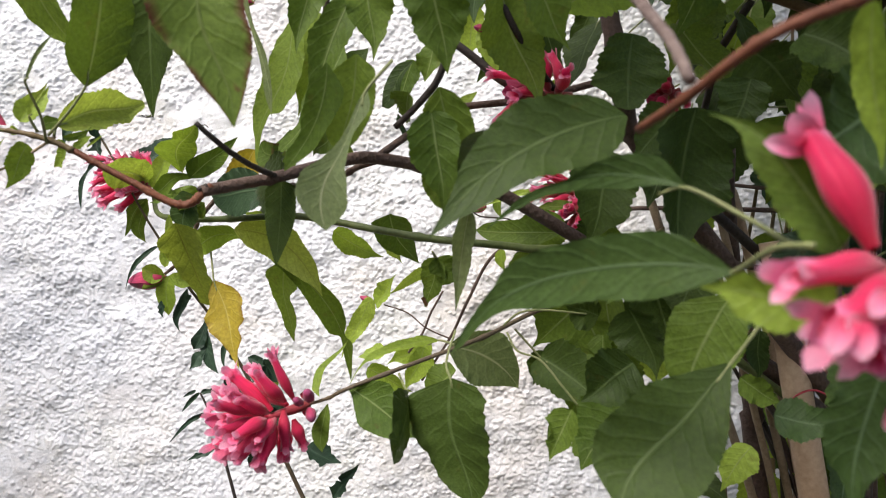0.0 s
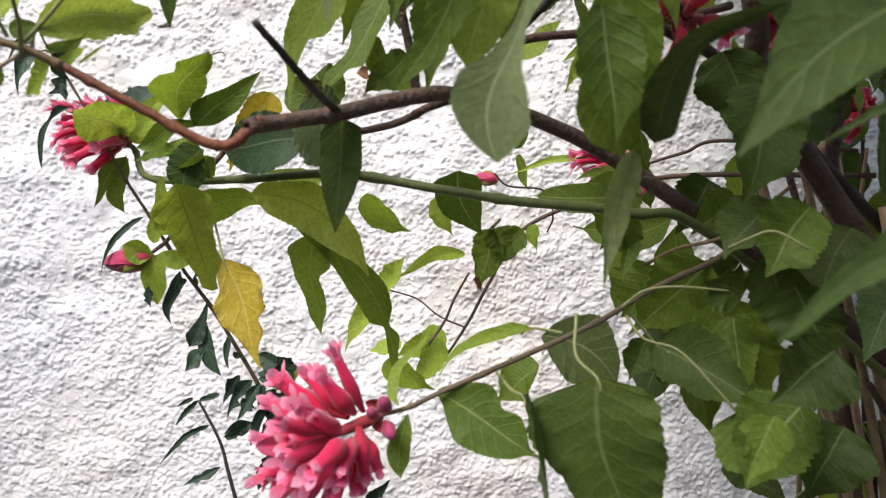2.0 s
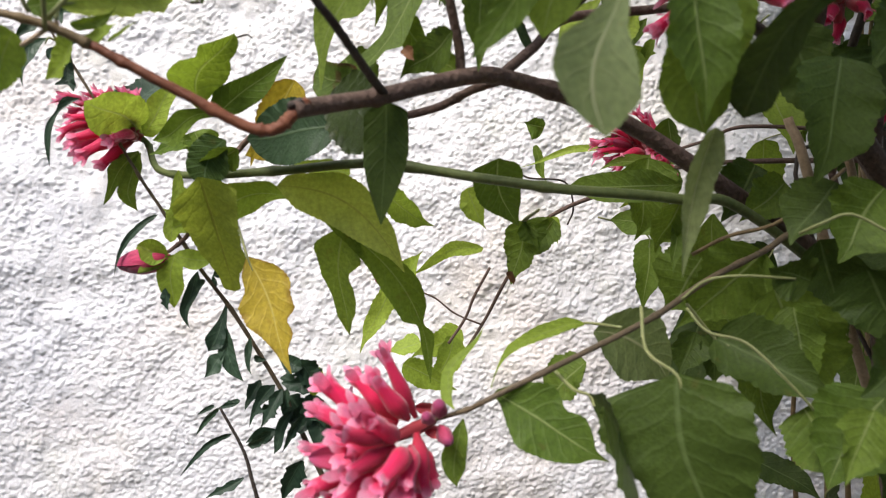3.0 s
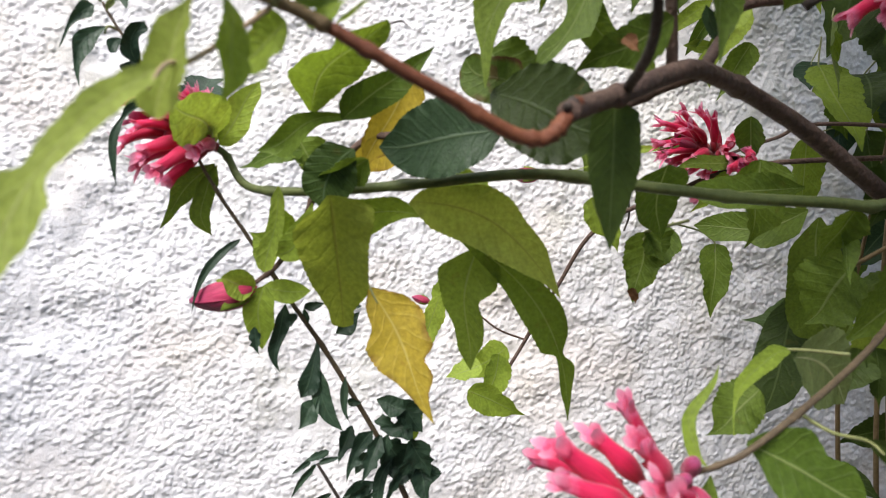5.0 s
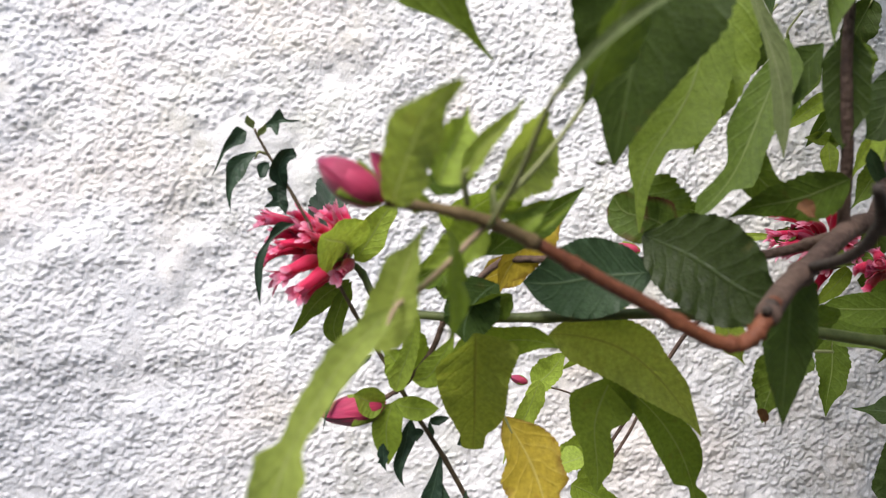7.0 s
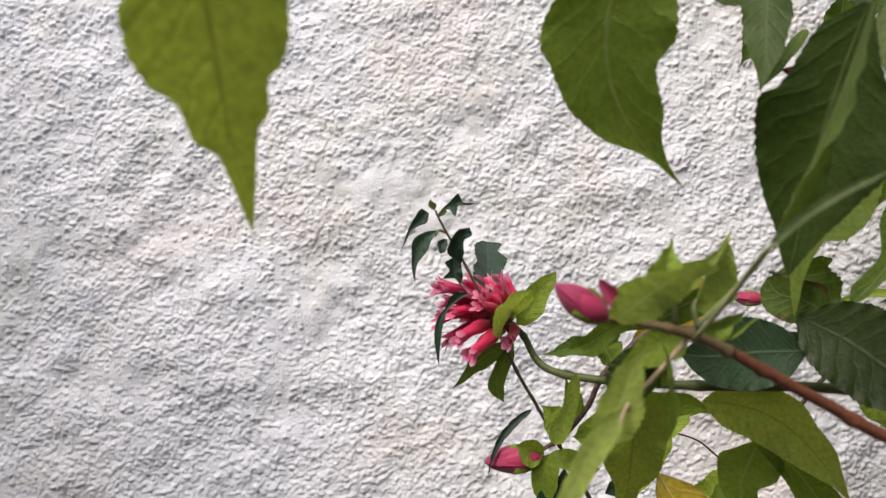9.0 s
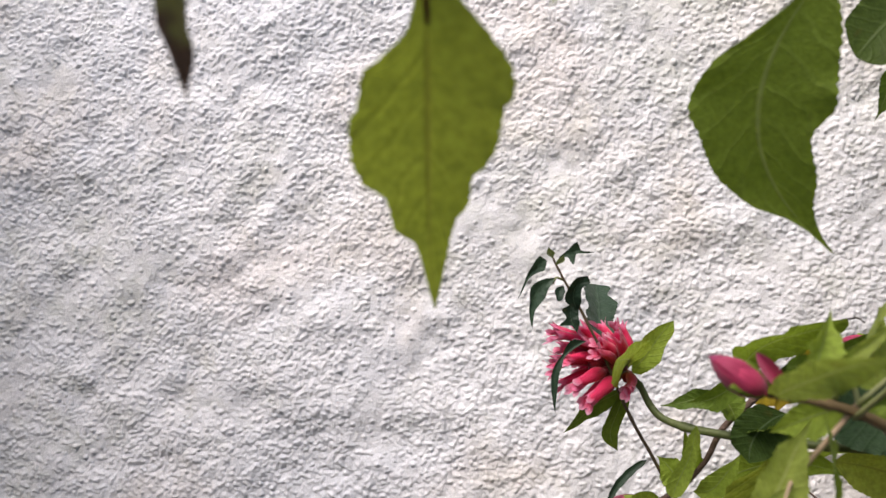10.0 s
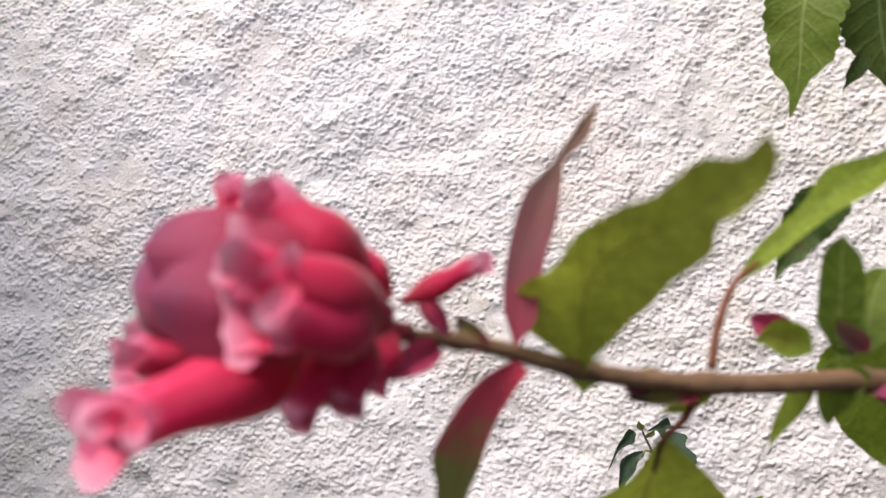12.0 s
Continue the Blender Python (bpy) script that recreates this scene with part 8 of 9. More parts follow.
leaf(dark_twig, (-0.2069, 0.682, 1.2637), (-0.2191, 0.675, 1.231), 0.0130, "dark", face=(0.07, -0.98, 0.16), sway=-0.053, hook=0.024, left=[(0, 0.06), (0.47, 0.67), (0.85, 0.99), (1, 0.01)], right=[(0, 0.06), (0.38, 0.44), (0.76, 1.0), (1, 0.01)], nu=54, teeth=0.07, drip=0.0, cup=0.2, twist=0, bow=0.0, wave=0.15)
leaf(dark_twig, (-0.2082, 0.677, 1.2293), (-0.2216, 0.672, 1.2135), 0.0126, "dark", face=(0.07, -0.97, 0.22), sway=0.023, hook=0.056, left=[(0, 0.06), (0.56, 1.0), (0.81, 0.33), (1, 0.01)], right=[(0, 0.06), (0.39, 0.96), (1, 0.01)], nu=54, teeth=0.07, drip=0.0, cup=0.2, twist=0, bow=0.0, wave=0.15)
leaf(dark_twig, (-0.1768, 0.69, 1.2025), (-0.1952, 0.685, 1.1738), 0.0127, "dark", face=(0.01, -0.96, 0.28), sway=0.081, hook=0.013, left=[(0, 0.06), (0.23, 0.84), (0.53, 0.31), (0.55, 1.0), (0.75, 0.17), (1, 0.01)], right=[(0, 0.06), (0.17, 0.94), (0.47, 0.58), (0.77, 0.35), (1, 0.01)], nu=54, teeth=0.07, drip=0.0, cup=0.2, twist=0, bow=0.0, wave=0.15)
leaf(dark_twig, (-0.1914, 0.685, 1.2391), (-0.1912, 0.68, 1.2119), 0.0054, "dark", face=(0.02, -0.98, 0.21), sway=0.081, hook=-0.019, left=[(0, 0.06), (0.35, 0.91), (0.72, 0.43), (1, 0.01)], right=[(0, 0.06), (0.33, 1.0), (0.71, 0.68), (1, 0.01)], nu=54, teeth=0.07, drip=0.0, cup=0.2, twist=0, bow=0.0, wave=0.15)
leaf(dark_twig, (-0.2129, 0.675, 1.2744), (-0.2137, 0.675, 1.2843), 0.0040, "dark", turn=-14, face=(-0.09, -0.98, 0.17), teeth=0.16, nu=18, cup=0.25, wave=0.22, drip=0.0, name='leaf', bow=0.03, twist=-10, sway=-0.02, shape=(0.5, 1.05))
leaf(dark_twig, (-0.2137, 0.675, 1.2843), (-0.2019, 0.675, 1.2853), 0.0053, "dark", turn=-7, face=(-0.10, -0.98, 0.16), teeth=0.16, nu=18, cup=0.25, wave=0.22, drip=0.0, name='leaf', bow=-0.07, twist=3, sway=0.03, shape=(0.48, 0.9))
leaf(dark_twig, (-0.1732, 0.69, 1.2217), (-0.1563, 0.685, 1.215), 0.0139, "dark", face=(-0.04, -0.97, 0.22), sway=0.020, hook=-0.052, left=[(0, 0.06), (0.35, 0.73), (0.75, 0.89), (1, 0.01)], right=[(0, 0.06), (0.58, 1.0), (0.84, 0.64), (1, 0.01)], nu=54, teeth=0.07, drip=0.0, cup=0.2, twist=0, bow=0.0, wave=0.15)
leaf(dark_twig, (-0.2189, 0.67, 1.2813), (-0.2218, 0.67, 1.2734), 0.0055, "dark", turn=-22, face=(-0.07, -0.98, 0.18), teeth=0.16, nu=18, cup=0.25, wave=0.22, drip=0.0, name='leaf', bow=-0.04, twist=-19, sway=-0.0, shape=(0.45, 1.2))
leaf(dark_twig, (-0.1897, 0.68, 1.2823), (-0.1796, 0.68, 1.2815), 0.0059, "dark", turn=25, face=(-0.15, -0.98, 0.16), teeth=0.16, nu=18, cup=0.25, wave=0.22, drip=0.0, name='leaf', bow=-0.04, twist=-14, sway=0.04, shape=(0.5, 1.05))
leaf(dark_twig, (-0.1645, 0.695, 1.1826), (-0.1793, 0.69, 1.1522), 0.0082, "dark", face=(-0.02, -0.95, 0.32), sway=0.075, hook=0.051, left=[(0, 0.06), (0.41, 0.88), (0.78, 0.8), (1, 0.01)], right=[(0, 0.06), (0.29, 1.0), (0.68, 0.93), (1, 0.01)], nu=54, teeth=0.07, drip=0.0, cup=0.2, twist=0, bow=0.0, wave=0.15)
leaf(dark_twig, (-0.1912, 0.69, 1.2224), (-0.1818, 0.69, 1.2214), 0.0050, "dark", turn=-16, face=(-0.14, -0.95, 0.29), teeth=0.16, nu=18, cup=0.25, wave=0.22, drip=0.0, name='leaf', bow=-0.04, twist=-10, sway=0.04, shape=(0.45, 1.2))
leaf(dark_twig, (-0.1694, 0.7, 1.172), (-0.144, 0.695, 1.1889), 0.0205, "dark", face=(-0.05, -0.96, 0.29), sway=0.086, hook=0.070, left=[(0, 0.06), (0.3, 0.77), (0.61, 0.71), (1, 0.01)], right=[(0, 0.06), (0.19, 1.0), (0.64, 0.56), (1, 0.01)], nu=54, teeth=0.07, drip=0.0, cup=0.2, twist=0, bow=0.0, wave=0.15)
leaf(dark_twig, (-0.149, 0.7, 1.179), (-0.1429, 0.69, 1.1512), 0.0237, "dark", face=(-0.08, -0.94, 0.32), sway=0.007, hook=-0.054, left=[(0, 0.06), (0.47, 1.0), (0.64, 0.32), (1, 0.01)], right=[(0, 0.06), (0.25, 0.74), (0.62, 0.55), (1, 0.01)], nu=54, teeth=0.07, drip=0.0, cup=0.2, twist=0, bow=0.0, wave=0.15)
leaf(dark_twig, (-0.1771, 0.695, 1.1687), (-0.199, 0.69, 1.1614), 0.0117, "dark", face=(0.01, -0.95, 0.32), sway=-0.004, hook=-0.023, left=[(0, 0.06), (0.34, 0.96), (0.76, 0.39), (1, 0.01)], right=[(0, 0.06), (0.44, 1.0), (1, 0.01)], nu=54, teeth=0.07, drip=0.0, cup=0.2, twist=0, bow=0.0, wave=0.15)
leaf(dark_twig, (-0.2242, 0.675, 1.2865), (-0.2295, 0.67, 1.2481), 0.0105, "dark", face=(0.10, -0.99, 0.12), sway=0.074, hook=-0.063, left=[(0, 0.06), (0.23, 1.0), (0.61, 0.52), (1, 0.01)], right=[(0, 0.06), (0.24, 0.69), (0.62, 0.85), (0.85, 0.44), (1, 0.01)], nu=54, teeth=0.07, drip=0.0, cup=0.2, twist=0, bow=0.0, wave=0.15)
leaf(dark_twig, (-0.1955, 0.69, 1.265), (-0.1801, 0.69, 1.2771), 0.0116, "dark", face=(0.01, -0.99, 0.11), sway=0.064, hook=0.035, left=[(0, 0.06), (0.38, 0.94), (1, 0.01)], right=[(0, 0.06), (0.33, 1.0), (1, 0.01)], nu=54, teeth=0.07, drip=0.0, cup=0.2, twist=0, bow=0.0, wave=0.15)
leaf(dark_twig, (-0.1744, 0.7, 1.2053), (-0.1602, 0.7, 1.2001), 0.0091, "dark", turn=20, face=(-0.17, -0.93, 0.32), teeth=0.16, nu=18, cup=0.25, wave=0.22, drip=0.0, name='leaf', outline=[(0, 0.2), (0.28, 0.95), (0.45, 0.8), (0.55, 1.0), (0.68, 0.55), (0.8, 0.4), (1, 0.02)], bow=0.04, twist=-23, sway=-0.02, shape=(0.48, 0.9))
leaf(dark_twig, (-0.1888, 0.7, 1.2043), (-0.1989, 0.69, 1.1844), 0.0113, "dark", turn=11, face=(-0.12, -0.93, 0.34), teeth=0.16, nu=18, cup=0.25, wave=0.22, drip=0.0, name='leaf', outline=[(0, 0.15), (0.15, 0.5), (0.3, 1.0), (0.5, 0.9), (0.62, 0.45), (0.78, 0.3), (1, 0.02)], bow=0.01, twist=-2, sway=0.01, shape=(0.48, 0.9))
leaf(dark_twig, (-0.1679, 0.7, 1.192), (-0.1508, 0.7, 1.1683), 0.0224, "dark", turn=-18, face=(-0.19, -0.91, 0.36), teeth=0.16, nu=18, cup=0.25, wave=0.22, drip=0.0, name='leaf', shape=(0.35, 0.4), bow=0.04, twist=6, sway=0.01)
leaf(dark_twig, (-0.179, 0.7, 1.1861), (-0.1885, 0.7, 1.1729), 0.0128, "dark", turn=7, face=(-0.14, -0.92, 0.36), teeth=0.16, nu=18, cup=0.25, wave=0.22, drip=0.0, name='leaf', outline=[(0, 0.15), (0.15, 0.5), (0.3, 1.0), (0.5, 0.9), (0.62, 0.45), (0.78, 0.3), (1, 0.02)], bow=-0.06, twist=-3, sway=0.05, shape=(0.45, 1.2))
leaf(dark_twig, (-0.2036, 0.7, 1.1897), (-0.2213, 0.7, 1.184), 0.0053, "dark", turn=-22, face=(-0.08, -0.93, 0.35), teeth=0.16, nu=18, cup=0.25, wave=0.22, drip=0.0, name='leaf', bow=0.01, twist=0, sway=-0.0, shape=(0.42, 0.95))
leaf(dark_twig, (-0.2416, 0.66, 1.2769), (-0.24, 0.66, 1.2611), 0.0070, "dark", turn=-11, face=(-0.02, -0.98, 0.20), teeth=0.16, nu=18, cup=0.25, wave=0.22, drip=0.0, name='leaf', outline=[(0, 0.2), (0.2, 0.8), (0.34, 1.0), (0.46, 0.62), (0.6, 0.78), (0.74, 0.34), (1, 0.02)], bow=-0.04, twist=1, sway=0.04, shape=(0.45, 1.2))
leaf(dark_twig, (-0.2074, 0.68, 1.2477), (-0.1958, 0.675, 1.2088), 0.0123, "dark", face=(0.04, -0.98, 0.20), sway=0.110, hook=-0.014, left=[(0, 0.06), (0.33, 0.82), (0.59, 0.75), (0.83, 0.43), (1, 0.01)], right=[(0, 0.06), (0.39, 1.0), (0.71, 0.78), (1, 0.01)], nu=54, teeth=0.07, drip=0.0, cup=0.2, twist=0, bow=0.0, wave=0.15)
leaf(dark_twig, (-0.1722, 0.69, 1.2034), (-0.1524, 0.685, 1.1964), 0.0224, "dark", face=(-0.04, -0.97, 0.26), sway=-0.151, hook=0.130, left=[(0, 0.06), (0.36, 0.25), (0.56, 1.0), (0.83, 0.41), (1, 0.01)], right=[(0, 0.06), (0.39, 0.47), (0.81, 0.59), (1, 0.01)], nu=54, teeth=0.07, drip=0.0, cup=0.2, twist=0, bow=0.0, wave=0.15)
leaf(dark_twig, (-0.1719, 0.69, 1.1991), (-0.187, 0.68, 1.1736), 0.0107, "dark", turn=-9, face=(0.17, -0.96, 0.23), teeth=0.16, nu=18, cup=0.25, wave=0.22, drip=0.0, name='leaf', outline=[(0, 0.2), (0.2, 0.8), (0.34, 1.0), (0.46, 0.62), (0.6, 0.78), (0.74, 0.34), (1, 0.02)], bow=0.0, twist=3, sway=-0.01, shape=(0.48, 0.9))
leaf(dark_twig, (-0.1591, 0.69, 1.2193), (-0.1455, 0.69, 1.1979), 0.0193, "dark", turn=11, face=(0.12, -0.97, 0.19), teeth=0.16, nu=18, cup=0.25, wave=0.22, drip=0.0, name='leaf', outline=[(0, 0.2), (0.28, 0.95), (0.45, 0.8), (0.55, 1.0), (0.68, 0.55), (0.8, 0.4), (1, 0.02)], bow=-0.04, twist=-16, sway=0.0, shape=(0.5, 1.05))
leaf(dark_twig, (-0.1678, 0.69, 1.1989), (-0.1725, 0.69, 1.1805), 0.0089, "dark", turn=-22, face=(0.15, -0.96, 0.23), teeth=0.16, nu=18, cup=0.25, wave=0.22, drip=0.0, name='leaf', outline=[(0, 0.2), (0.2, 0.8), (0.34, 1.0), (0.46, 0.62), (0.6, 0.78), (0.74, 0.34), (1, 0.02)], bow=0.04, twist=17, sway=0.0, shape=(0.45, 1.2))
leaf(dark_twig, (-0.1538, 0.69, 1.1941), (-0.1423, 0.69, 1.1686), 0.0192, "dark", turn=-18, face=(0.11, -0.96, 0.24), teeth=0.16, nu=18, cup=0.25, wave=0.22, drip=0.0, name='leaf', outline=[(0, 0.2), (0.2, 0.8), (0.34, 1.0), (0.46, 0.62), (0.6, 0.78), (0.74, 0.34), (1, 0.02)], bow=-0.02, twist=-8, sway=-0.01, shape=(0.45, 1.2))
leaf(dark_twig, (-0.1521, 0.69, 1.1816), (-0.1733, 0.69, 1.1535), 0.0076, "dark", turn=13, face=(0.13, -0.95, 0.26), teeth=0.16, nu=18, cup=0.25, wave=0.22, drip=0.0, name='leaf', sway=0.1, outline=[(0, 0.2), (0.28, 0.95), (0.45, 0.8), (0.55, 1.0), (0.68, 0.55), (0.8, 0.4), (1, 0.02)], bow=0.01, twist=18, shape=(0.55, 1.3))
leaf(dark_twig, (-0.1809, 0.69, 1.1684), (-0.1983, 0.685, 1.1605), 0.0104, "dark", turn=19, face=(0.18, -0.95, 0.27), teeth=0.16, nu=18, cup=0.25, wave=0.22, drip=0.0, name='leaf', outline=[(0, 0.2), (0.2, 0.8), (0.34, 1.0), (0.46, 0.62), (0.6, 0.78), (0.74, 0.34), (1, 0.02)], bow=-0.05, twist=-12, sway=-0.03, shape=(0.5, 1.05))
leaf(dark_twig, (-0.1606, 0.7, 1.1433), (-0.176, 0.7, 1.1144), 0.0171, "dark", turn=11, face=(0.14, -0.94, 0.32), teeth=0.16, nu=18, cup=0.25, wave=0.22, drip=0.0, name='leaf', outline=[(0, 0.2), (0.28, 0.95), (0.45, 0.8), (0.55, 1.0), (0.68, 0.55), (0.8, 0.4), (1, 0.02)], bow=-0.05, twist=4, sway=0.04, shape=(0.5, 1.05))
leaf(dark_twig, (-0.1222, 0.7, 1.1357), (-0.0872, 0.7, 1.12), 0.0221, "dark", turn=14, face=(0.19, -0.94, 0.29), teeth=0.16, nu=18, cup=0.25, wave=0.22, drip=0.0, name='leaf', outline=[(0, 0.2), (0.28, 0.95), (0.45, 0.8), (0.55, 1.0), (0.68, 0.55), (0.8, 0.4), (1, 0.02)], bow=0.01, twist=22, sway=0.05, shape=(0.42, 0.95))
leaf(dark_twig, (-0.0936, 0.72, 1.0968), (-0.0742, 0.72, 1.1126), 0.0094, "dark", turn=-20, face=(0.16, -0.94, 0.31), teeth=0.16, nu=18, cup=0.25, wave=0.22, drip=0.0, name='leaf', bow=-0.06, twist=-11, sway=0.02, shape=(0.42, 0.95))
leaf(dark_twig, (-0.0992, 0.72, 1.079), (-0.0826, 0.72, 1.0998), 0.0145, "dark", turn=24, face=(0.17, -0.93, 0.33), teeth=0.16, nu=18, cup=0.25, wave=0.22, drip=0.0, name='leaf', outline=[(0, 0.2), (0.28, 0.95), (0.45, 0.8), (0.55, 1.0), (0.68, 0.55), (0.8, 0.4), (1, 0.02)], bow=0.03, twist=-16, sway=-0.04, shape=(0.45, 1.2))
leaf(low_twig, (-0.2112, 0.672, 1.1922), (-0.198, 0.67, 1.196), 0.0036, "dark", turn=10, face=(0.22, -0.95, 0.22), teeth=0.16, nu=18, cup=0.25, wave=0.22, drip=0.0, name='leaf', bow=0.02, twist=-18, sway=0.01, shape=(0.5, 1.05))
leaf(low_twig, (-0.2128, 0.672, 1.1923), (-0.2282, 0.67, 1.1745), 0.0042, "dark", turn=22, face=(0.24, -0.94, 0.24), teeth=0.16, nu=18, cup=0.25, wave=0.22, drip=0.0, name='leaf', bow=-0.05, twist=-20, sway=0.04, shape=(0.48, 0.9))
leaf(low_twig, (-0.2158, 0.672, 1.194), (-0.227, 0.67, 1.1883), 0.0033, "dark", turn=15, face=(0.25, -0.94, 0.23), teeth=0.16, nu=18, cup=0.25, wave=0.22, drip=0.0, name='leaf', bow=-0.05, twist=-11, sway=0.01, shape=(0.48, 0.9))
leaf(low_twig, (-0.2049, 0.672, 1.1736), (-0.2398, 0.67, 1.1466), 0.0044, "dark", turn=11, face=(0.24, -0.93, 0.28), teeth=0.16, nu=18, cup=0.25, wave=0.22, drip=0.0, name='leaf', sway=0.1, bow=-0.04, twist=-7, shape=(0.42, 0.95))
leaf(low_twig, (-0.1979, 0.674, 1.1417), (-0.2252, 0.67, 1.1291), 0.0072, "dark", turn=-6, face=(0.22, -0.92, 0.32), teeth=0.16, nu=18, cup=0.25, wave=0.22, drip=0.0, name='leaf', outline=[(0, 0.2), (0.2, 0.8), (0.34, 1.0), (0.46, 0.62), (0.6, 0.78), (0.74, 0.34), (1, 0.02)], bow=0.02, twist=-25, sway=-0.02, shape=(0.5, 1.05))
leaf(low_twig, (-0.194, 0.674, 1.1636), (-0.1775, 0.67, 1.1719), 0.0062, "dark", turn=-26, face=(0.18, -0.95, 0.27), teeth=0.16, nu=18, cup=0.25, wave=0.22, drip=0.0, name='leaf', bow=-0.02, twist=-7, sway=0.01, shape=(0.55, 1.3))
# ---- shrub: dense leafage to the right, and unseen overhead for shade ----
fill = random.Random(21)
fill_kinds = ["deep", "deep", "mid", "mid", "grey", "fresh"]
# Darker greens put shade into the colour of leaves high up and far right.
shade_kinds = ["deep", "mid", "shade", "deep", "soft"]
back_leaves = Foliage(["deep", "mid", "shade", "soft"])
crown_leaves = Foliage(["deep", "mid", "grey", "fresh"])
for k in range(300):
    x = fill.uniform(0.15, 0.62)
    y = fill.uniform(0.40, 0.90)
    z = fill.uniform(0.92, 1.75)
    if x < 0.16 + 0.22 * max(0.0, (y - 0.5)) + 0.25 * max(0.0, 1.15 - z):
        continue
    if x < 0.40 and y < 0.66 and 0.98 < z < 1.26:
        continue
    if 0.10 < x < 0.26 and 1.29 < z < 1.46:
        continue
    hang = Vector((fill.uniform(-0.6, 0.35), fill.uniform(-0.5, 0.4), fill.uniform(-1.0, 0.05))).normalized()
    size = fill.uniform(0.05, 0.10)
    foot = Vector((x, y, z))
    up_to = foot + Vector((fill.uniform(0.0, 0.05), fill.uniform(-0.02, 0.03), fill.uniform(0.0, 0.04)))
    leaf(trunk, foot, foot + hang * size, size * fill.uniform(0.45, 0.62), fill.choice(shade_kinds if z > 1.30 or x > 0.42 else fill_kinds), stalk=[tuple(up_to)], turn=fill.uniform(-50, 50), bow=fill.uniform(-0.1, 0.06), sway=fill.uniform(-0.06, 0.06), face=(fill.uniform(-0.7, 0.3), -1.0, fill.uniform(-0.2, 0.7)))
# Far back leaves: their shade is put into the choice of greens.
for k in range(130):
    foot = Vector((fill.uniform(0.27, 0.85), fill.uniform(0.72, 1.02), fill.uniform(1.0, 1.78)))
    if foot.x < (0.46 if foot.z < 1.34 else 0.36):
        continue
    hang = Vector((fill.uniform(-0.6, 0.4), fill.uniform(-0.3, 0.2), fill.uniform(-1.0, -0.1))).normalized()
    size = fill.uniform(0.06, 0.11)
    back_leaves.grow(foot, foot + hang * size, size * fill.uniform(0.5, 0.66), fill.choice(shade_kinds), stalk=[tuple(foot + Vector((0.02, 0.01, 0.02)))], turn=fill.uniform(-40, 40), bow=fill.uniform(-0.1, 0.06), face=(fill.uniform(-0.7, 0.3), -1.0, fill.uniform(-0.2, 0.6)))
for k in range(70):
    foot = Vector((fill.uniform(0.03, 0.30), fill.uniform(0.48, 0.85), fill.uniform(1.47, 1.76)))
    if foot.z < 1.36 + 0.19 * foot.y + 0.16 * (0.3 - foot.x):
        continue
    hang = Vector((fill.uniform(-0.5, 0.5), fill.uniform(-0.4, 0.3), fill.uniform(-1.0, -0.2))).normalized()
    size = fill.uniform(0.05, 0.09)
    leaf(trunk, foot, foot + hang * size, size * fill.uniform(0.45, 0.62), fill.choice(fill_kinds), stalk=[tuple(foot + Vector((0.02, 0.01, 0.02)))], turn=fill.uniform(-40, 40), bow=fill.uniform(-0.1, 0.06), face=(fill.uniform(-0.5, 0.4), -1.0, fill.uniform(-0.2, 0.6)))
for k in range(22):
    x0 = fill.uniform(0.31, 0.62)
    y0 = fill.uniform(0.55, 0.95)
    lean = fill.uniform(-0.05, 0.10)
    stem("twig", [(x0 + 0.1, y0 + 0.05, 0.02), (x0 + 0.05, y0, 0.7), (x0 + lean * 0.4, y0 - 0.02, 1.1 + fill.uniform(0, 0.1)), (x0 + lean, y0 - fill.uniform(0, 0.1), 1.35 + fill.uniform(0, 0.35))], (0.004, 0.003, 0.0016), fill.choice([DRY, BROWN_BARK, DARK_TWIG, OLIVE_STEM, DRY]), trunk, nodes=5, sides=7)


# ---- shrub: old dry stems deep in the bush ----
stem("dry_stem", [(0.1803, 0.64, 1.3807), (0.2016, 0.64, 1.3124), (0.340, 0.71, 0.9), (0.420, 0.74, -0.02)], (0.0032, 0.0038, 0.0034), DRY, shrub)
stem("dry_stem", [(0.2138, 0.652, 1.3802), (0.2396, 0.652, 1.3203), (0.352, 0.71, 0.9), (0.435, 0.74, -0.02)], (0.0027, 0.0032, 0.0029), DRY, shrub)
stem("dry_stem", [(0.2329, 0.664, 1.3858), (0.2581, 0.664, 1.3245), (0.364, 0.71, 0.9), (0.450, 0.74, -0.02)], (0.0031, 0.0036, 0.0032), DRY, shrub)
stem("dry_stem", [(0.2551, 0.676, 1.3757), (0.2772, 0.676, 1.3333), (0.376, 0.71, 0.9), (0.465, 0.74, -0.02)], (0.0037, 0.0044, 0.0040), STRAW, shrub)
stem("dry_stem", [(0.2378, 0.688, 1.3647), (0.2491, 0.688, 1.3249), (0.388, 0.71, 0.9), (0.480, 0.74, -0.02)], (0.0026, 0.0030, 0.0027), BROWN_BARK, shrub)
stem("dry_stem", [(0.2715, 0.7, 1.3679), (0.2262, 0.7, 1.3198), (0.400, 0.71, 0.9), (0.495, 0.74, -0.02)], (0.0015, 0.0018, 0.0016), DARK_TWIG, shrub)


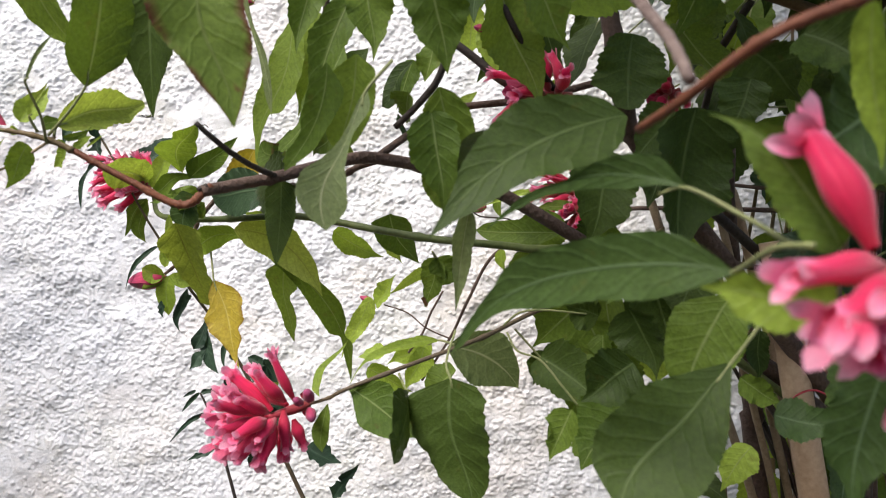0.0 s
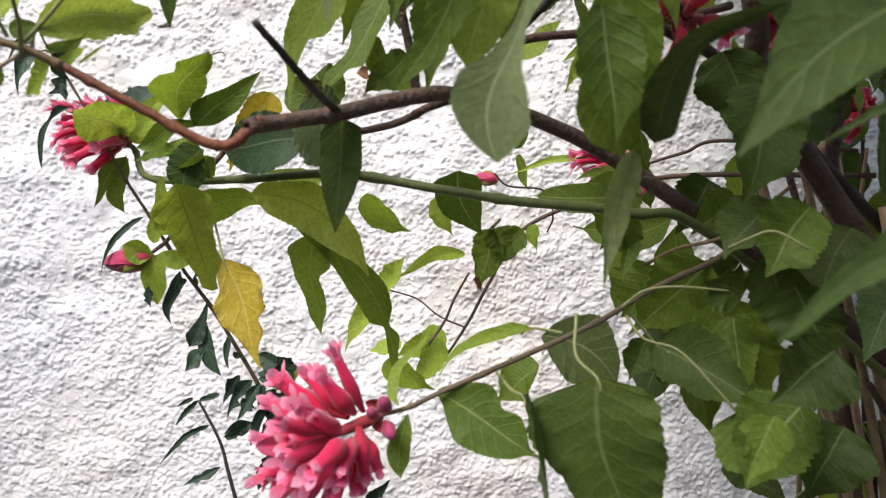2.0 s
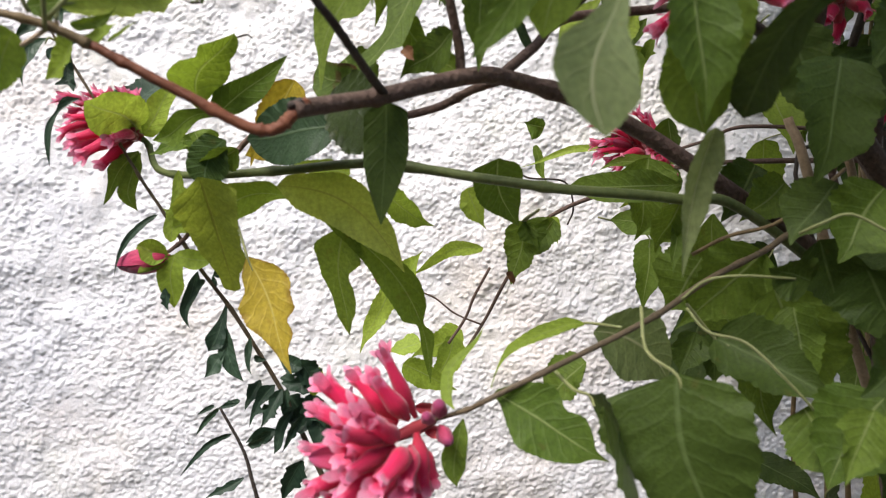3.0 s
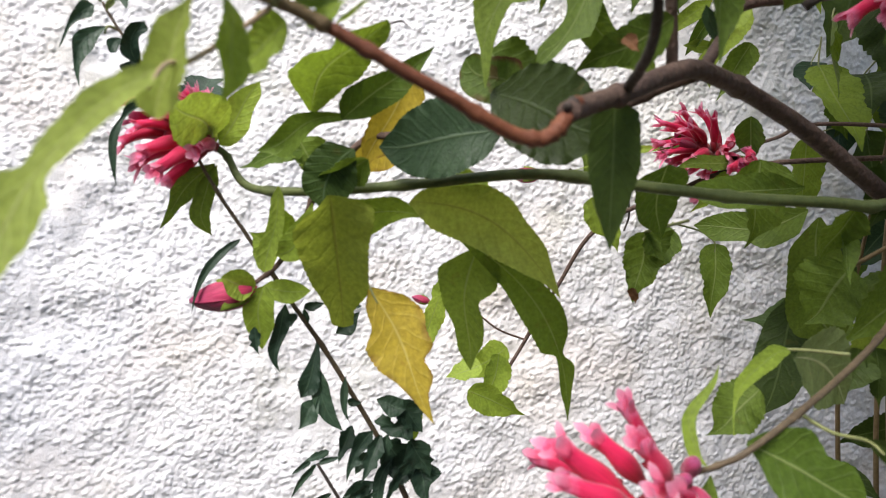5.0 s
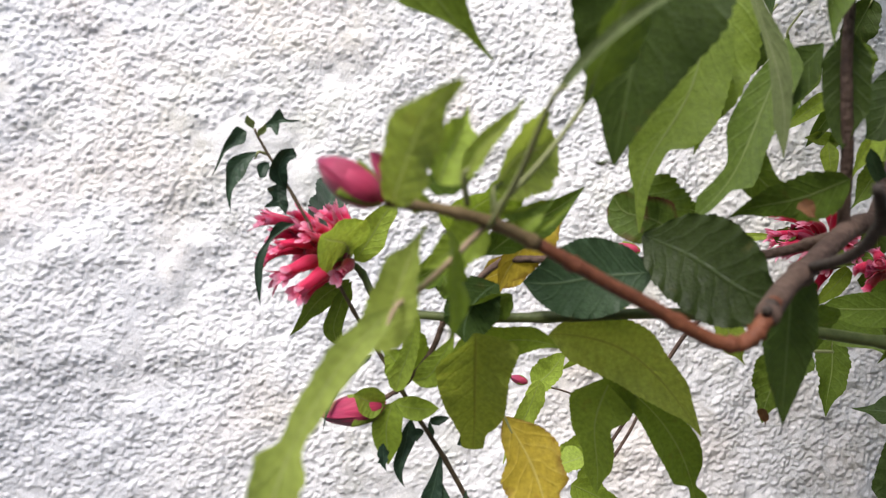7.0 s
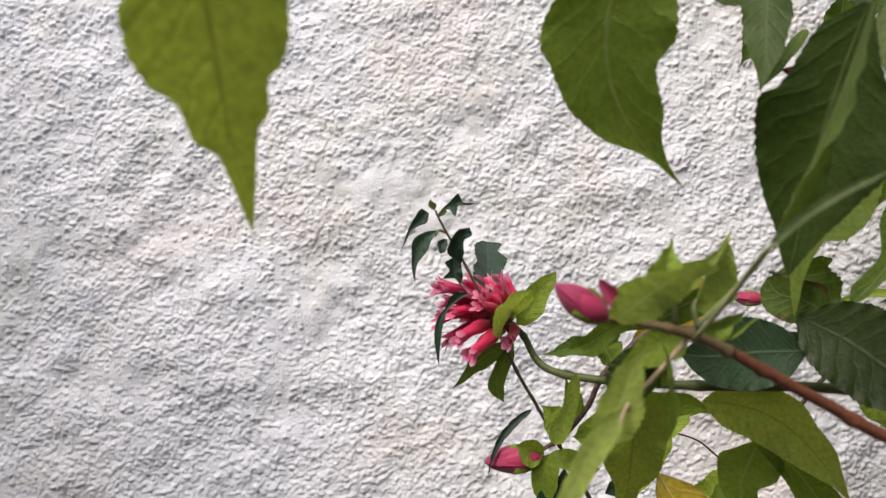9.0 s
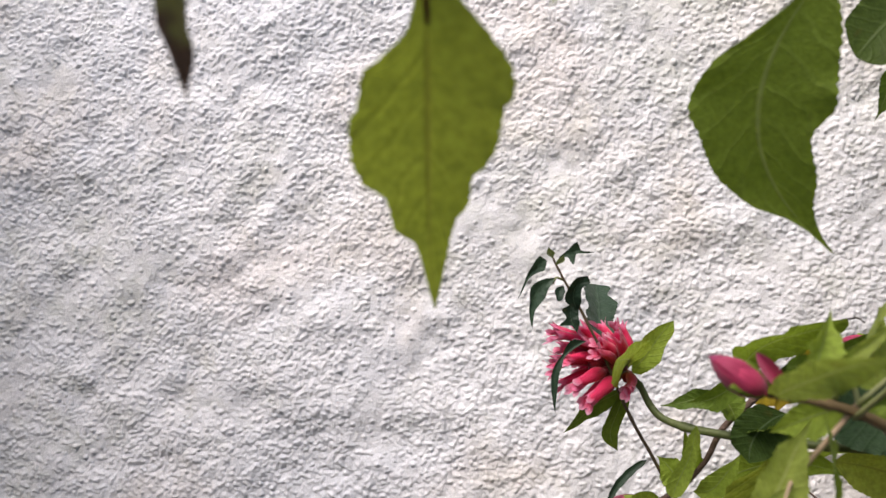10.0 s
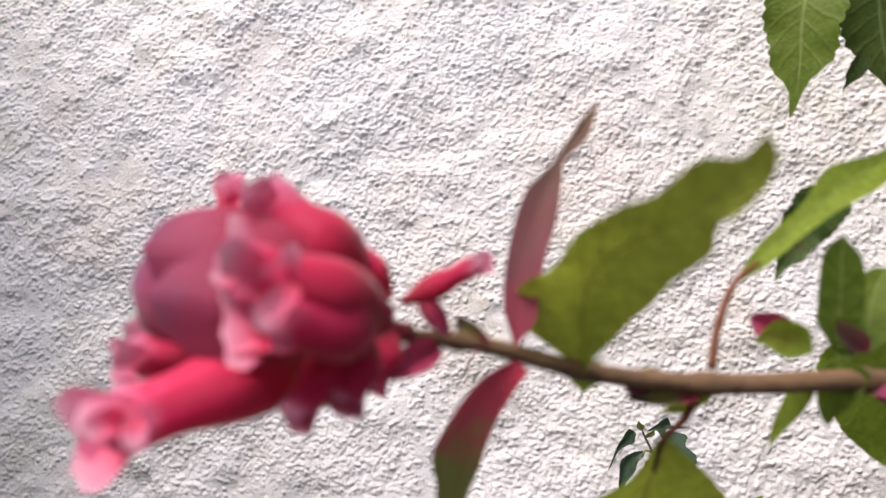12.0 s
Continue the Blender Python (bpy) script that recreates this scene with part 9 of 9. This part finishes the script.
# ---- shrub: unseen crown, added over the view to block light ----
for k in range(760):
    foot = Vector((fill.uniform(-0.10, 0.85), fill.uniform(-0.12, 0.95), fill.uniform(1.86, 2.3)))
    if k > 300:
        foot = Vector((fill.uniform(-0.13, 0.35), fill.uniform(-0.12, 0.42), fill.uniform(1.90, 2.25)))
    if k > 420:
        foot = Vector((fill.uniform(-0.02, 0.5), fill.uniform(0.45, 0.95), fill.uniform(1.90, 2.25)))
    if k > 540:
        foot = Vector((fill.uniform(-0.22, 0.25), fill.uniform(-0.40, 0.08), fill.uniform(1.92, 2.25)))
    if k > 570:
        foot = Vector((fill.uniform(-0.22, 0.10), fill.uniform(0.04, 0.36), fill.uniform(1.94, 2.25)))
    if foot.y > 0.42 and foot.x < 0.14:
        continue
    hang = Vector((fill.uniform(-0.7, 0.7), fill.uniform(-0.7, 0.5), fill.uniform(-0.7, 0.1))).normalized()
    size = fill.uniform(0.07, 0.12)
    crown_leaves.grow(foot, foot + hang * size, size * fill.uniform(0.5, 0.66), fill.choice(fill_kinds), stalk=[tuple(foot - hang * 0.03 + Vector((0, 0, -0.01)))], turn=fill.uniform(-40, 40), bow=fill.uniform(-0.1, 0.0), face=(fill.uniform(-0.4, 0.4), fill.uniform(-0.6, 0.3), 1.0))
back_leaves.finish("back_leaves", trunk, "green leaves deep in the shrub, tones picked darker to stand for shade")
crown_leaves.finish("crown_leaves", trunk, "unseen dense green leaves added overhead to shade the shrub")
# Boughs to carry the added crown.
for k in range(7):
    a = fill.uniform(-2.6, 0.6)
    stem("branch", [(0.36, 0.60, 1.5), (0.38 + 0.08 * math.cos(a), 0.58 + 0.08 * math.sin(a), 1.75), (0.40 + 0.25 * math.cos(a), 0.55 + 0.28 * math.sin(a), 2.0), (0.40 + 0.42 * math.cos(a), 0.52 + 0.38 * math.sin(a), 2.15)], (0.007, 0.005, 0.002), BROWN_BARK, shrub, nodes=4)


# ---- garden canes ----
def cane(foot, top, r, label):
    """A bamboo cane: straight, tapering a little, with a ringed joint every hand's width or two."""
    foot, top = Vector(foot), Vector(top)
    n = 60
    line = [foot.lerp(top, i / n) for i in range(n + 1)]
    swell = {}
    for i in range(4, n, 9):
        swell[i] = 1.16
        swell[i + 1] = 0.93
    v, f, uv = tube_data(line, [r, r * 0.85], 14, swell)
    return tagged(mesh_object("bamboo_cane", v, f, STRAW, None, uv, True), label, "garden cane")


cane((0.509, 0.62, -0.05), (0.279, 0.62, 1.33), 0.0135, "straw-coloured bamboo cane standing among the stems")
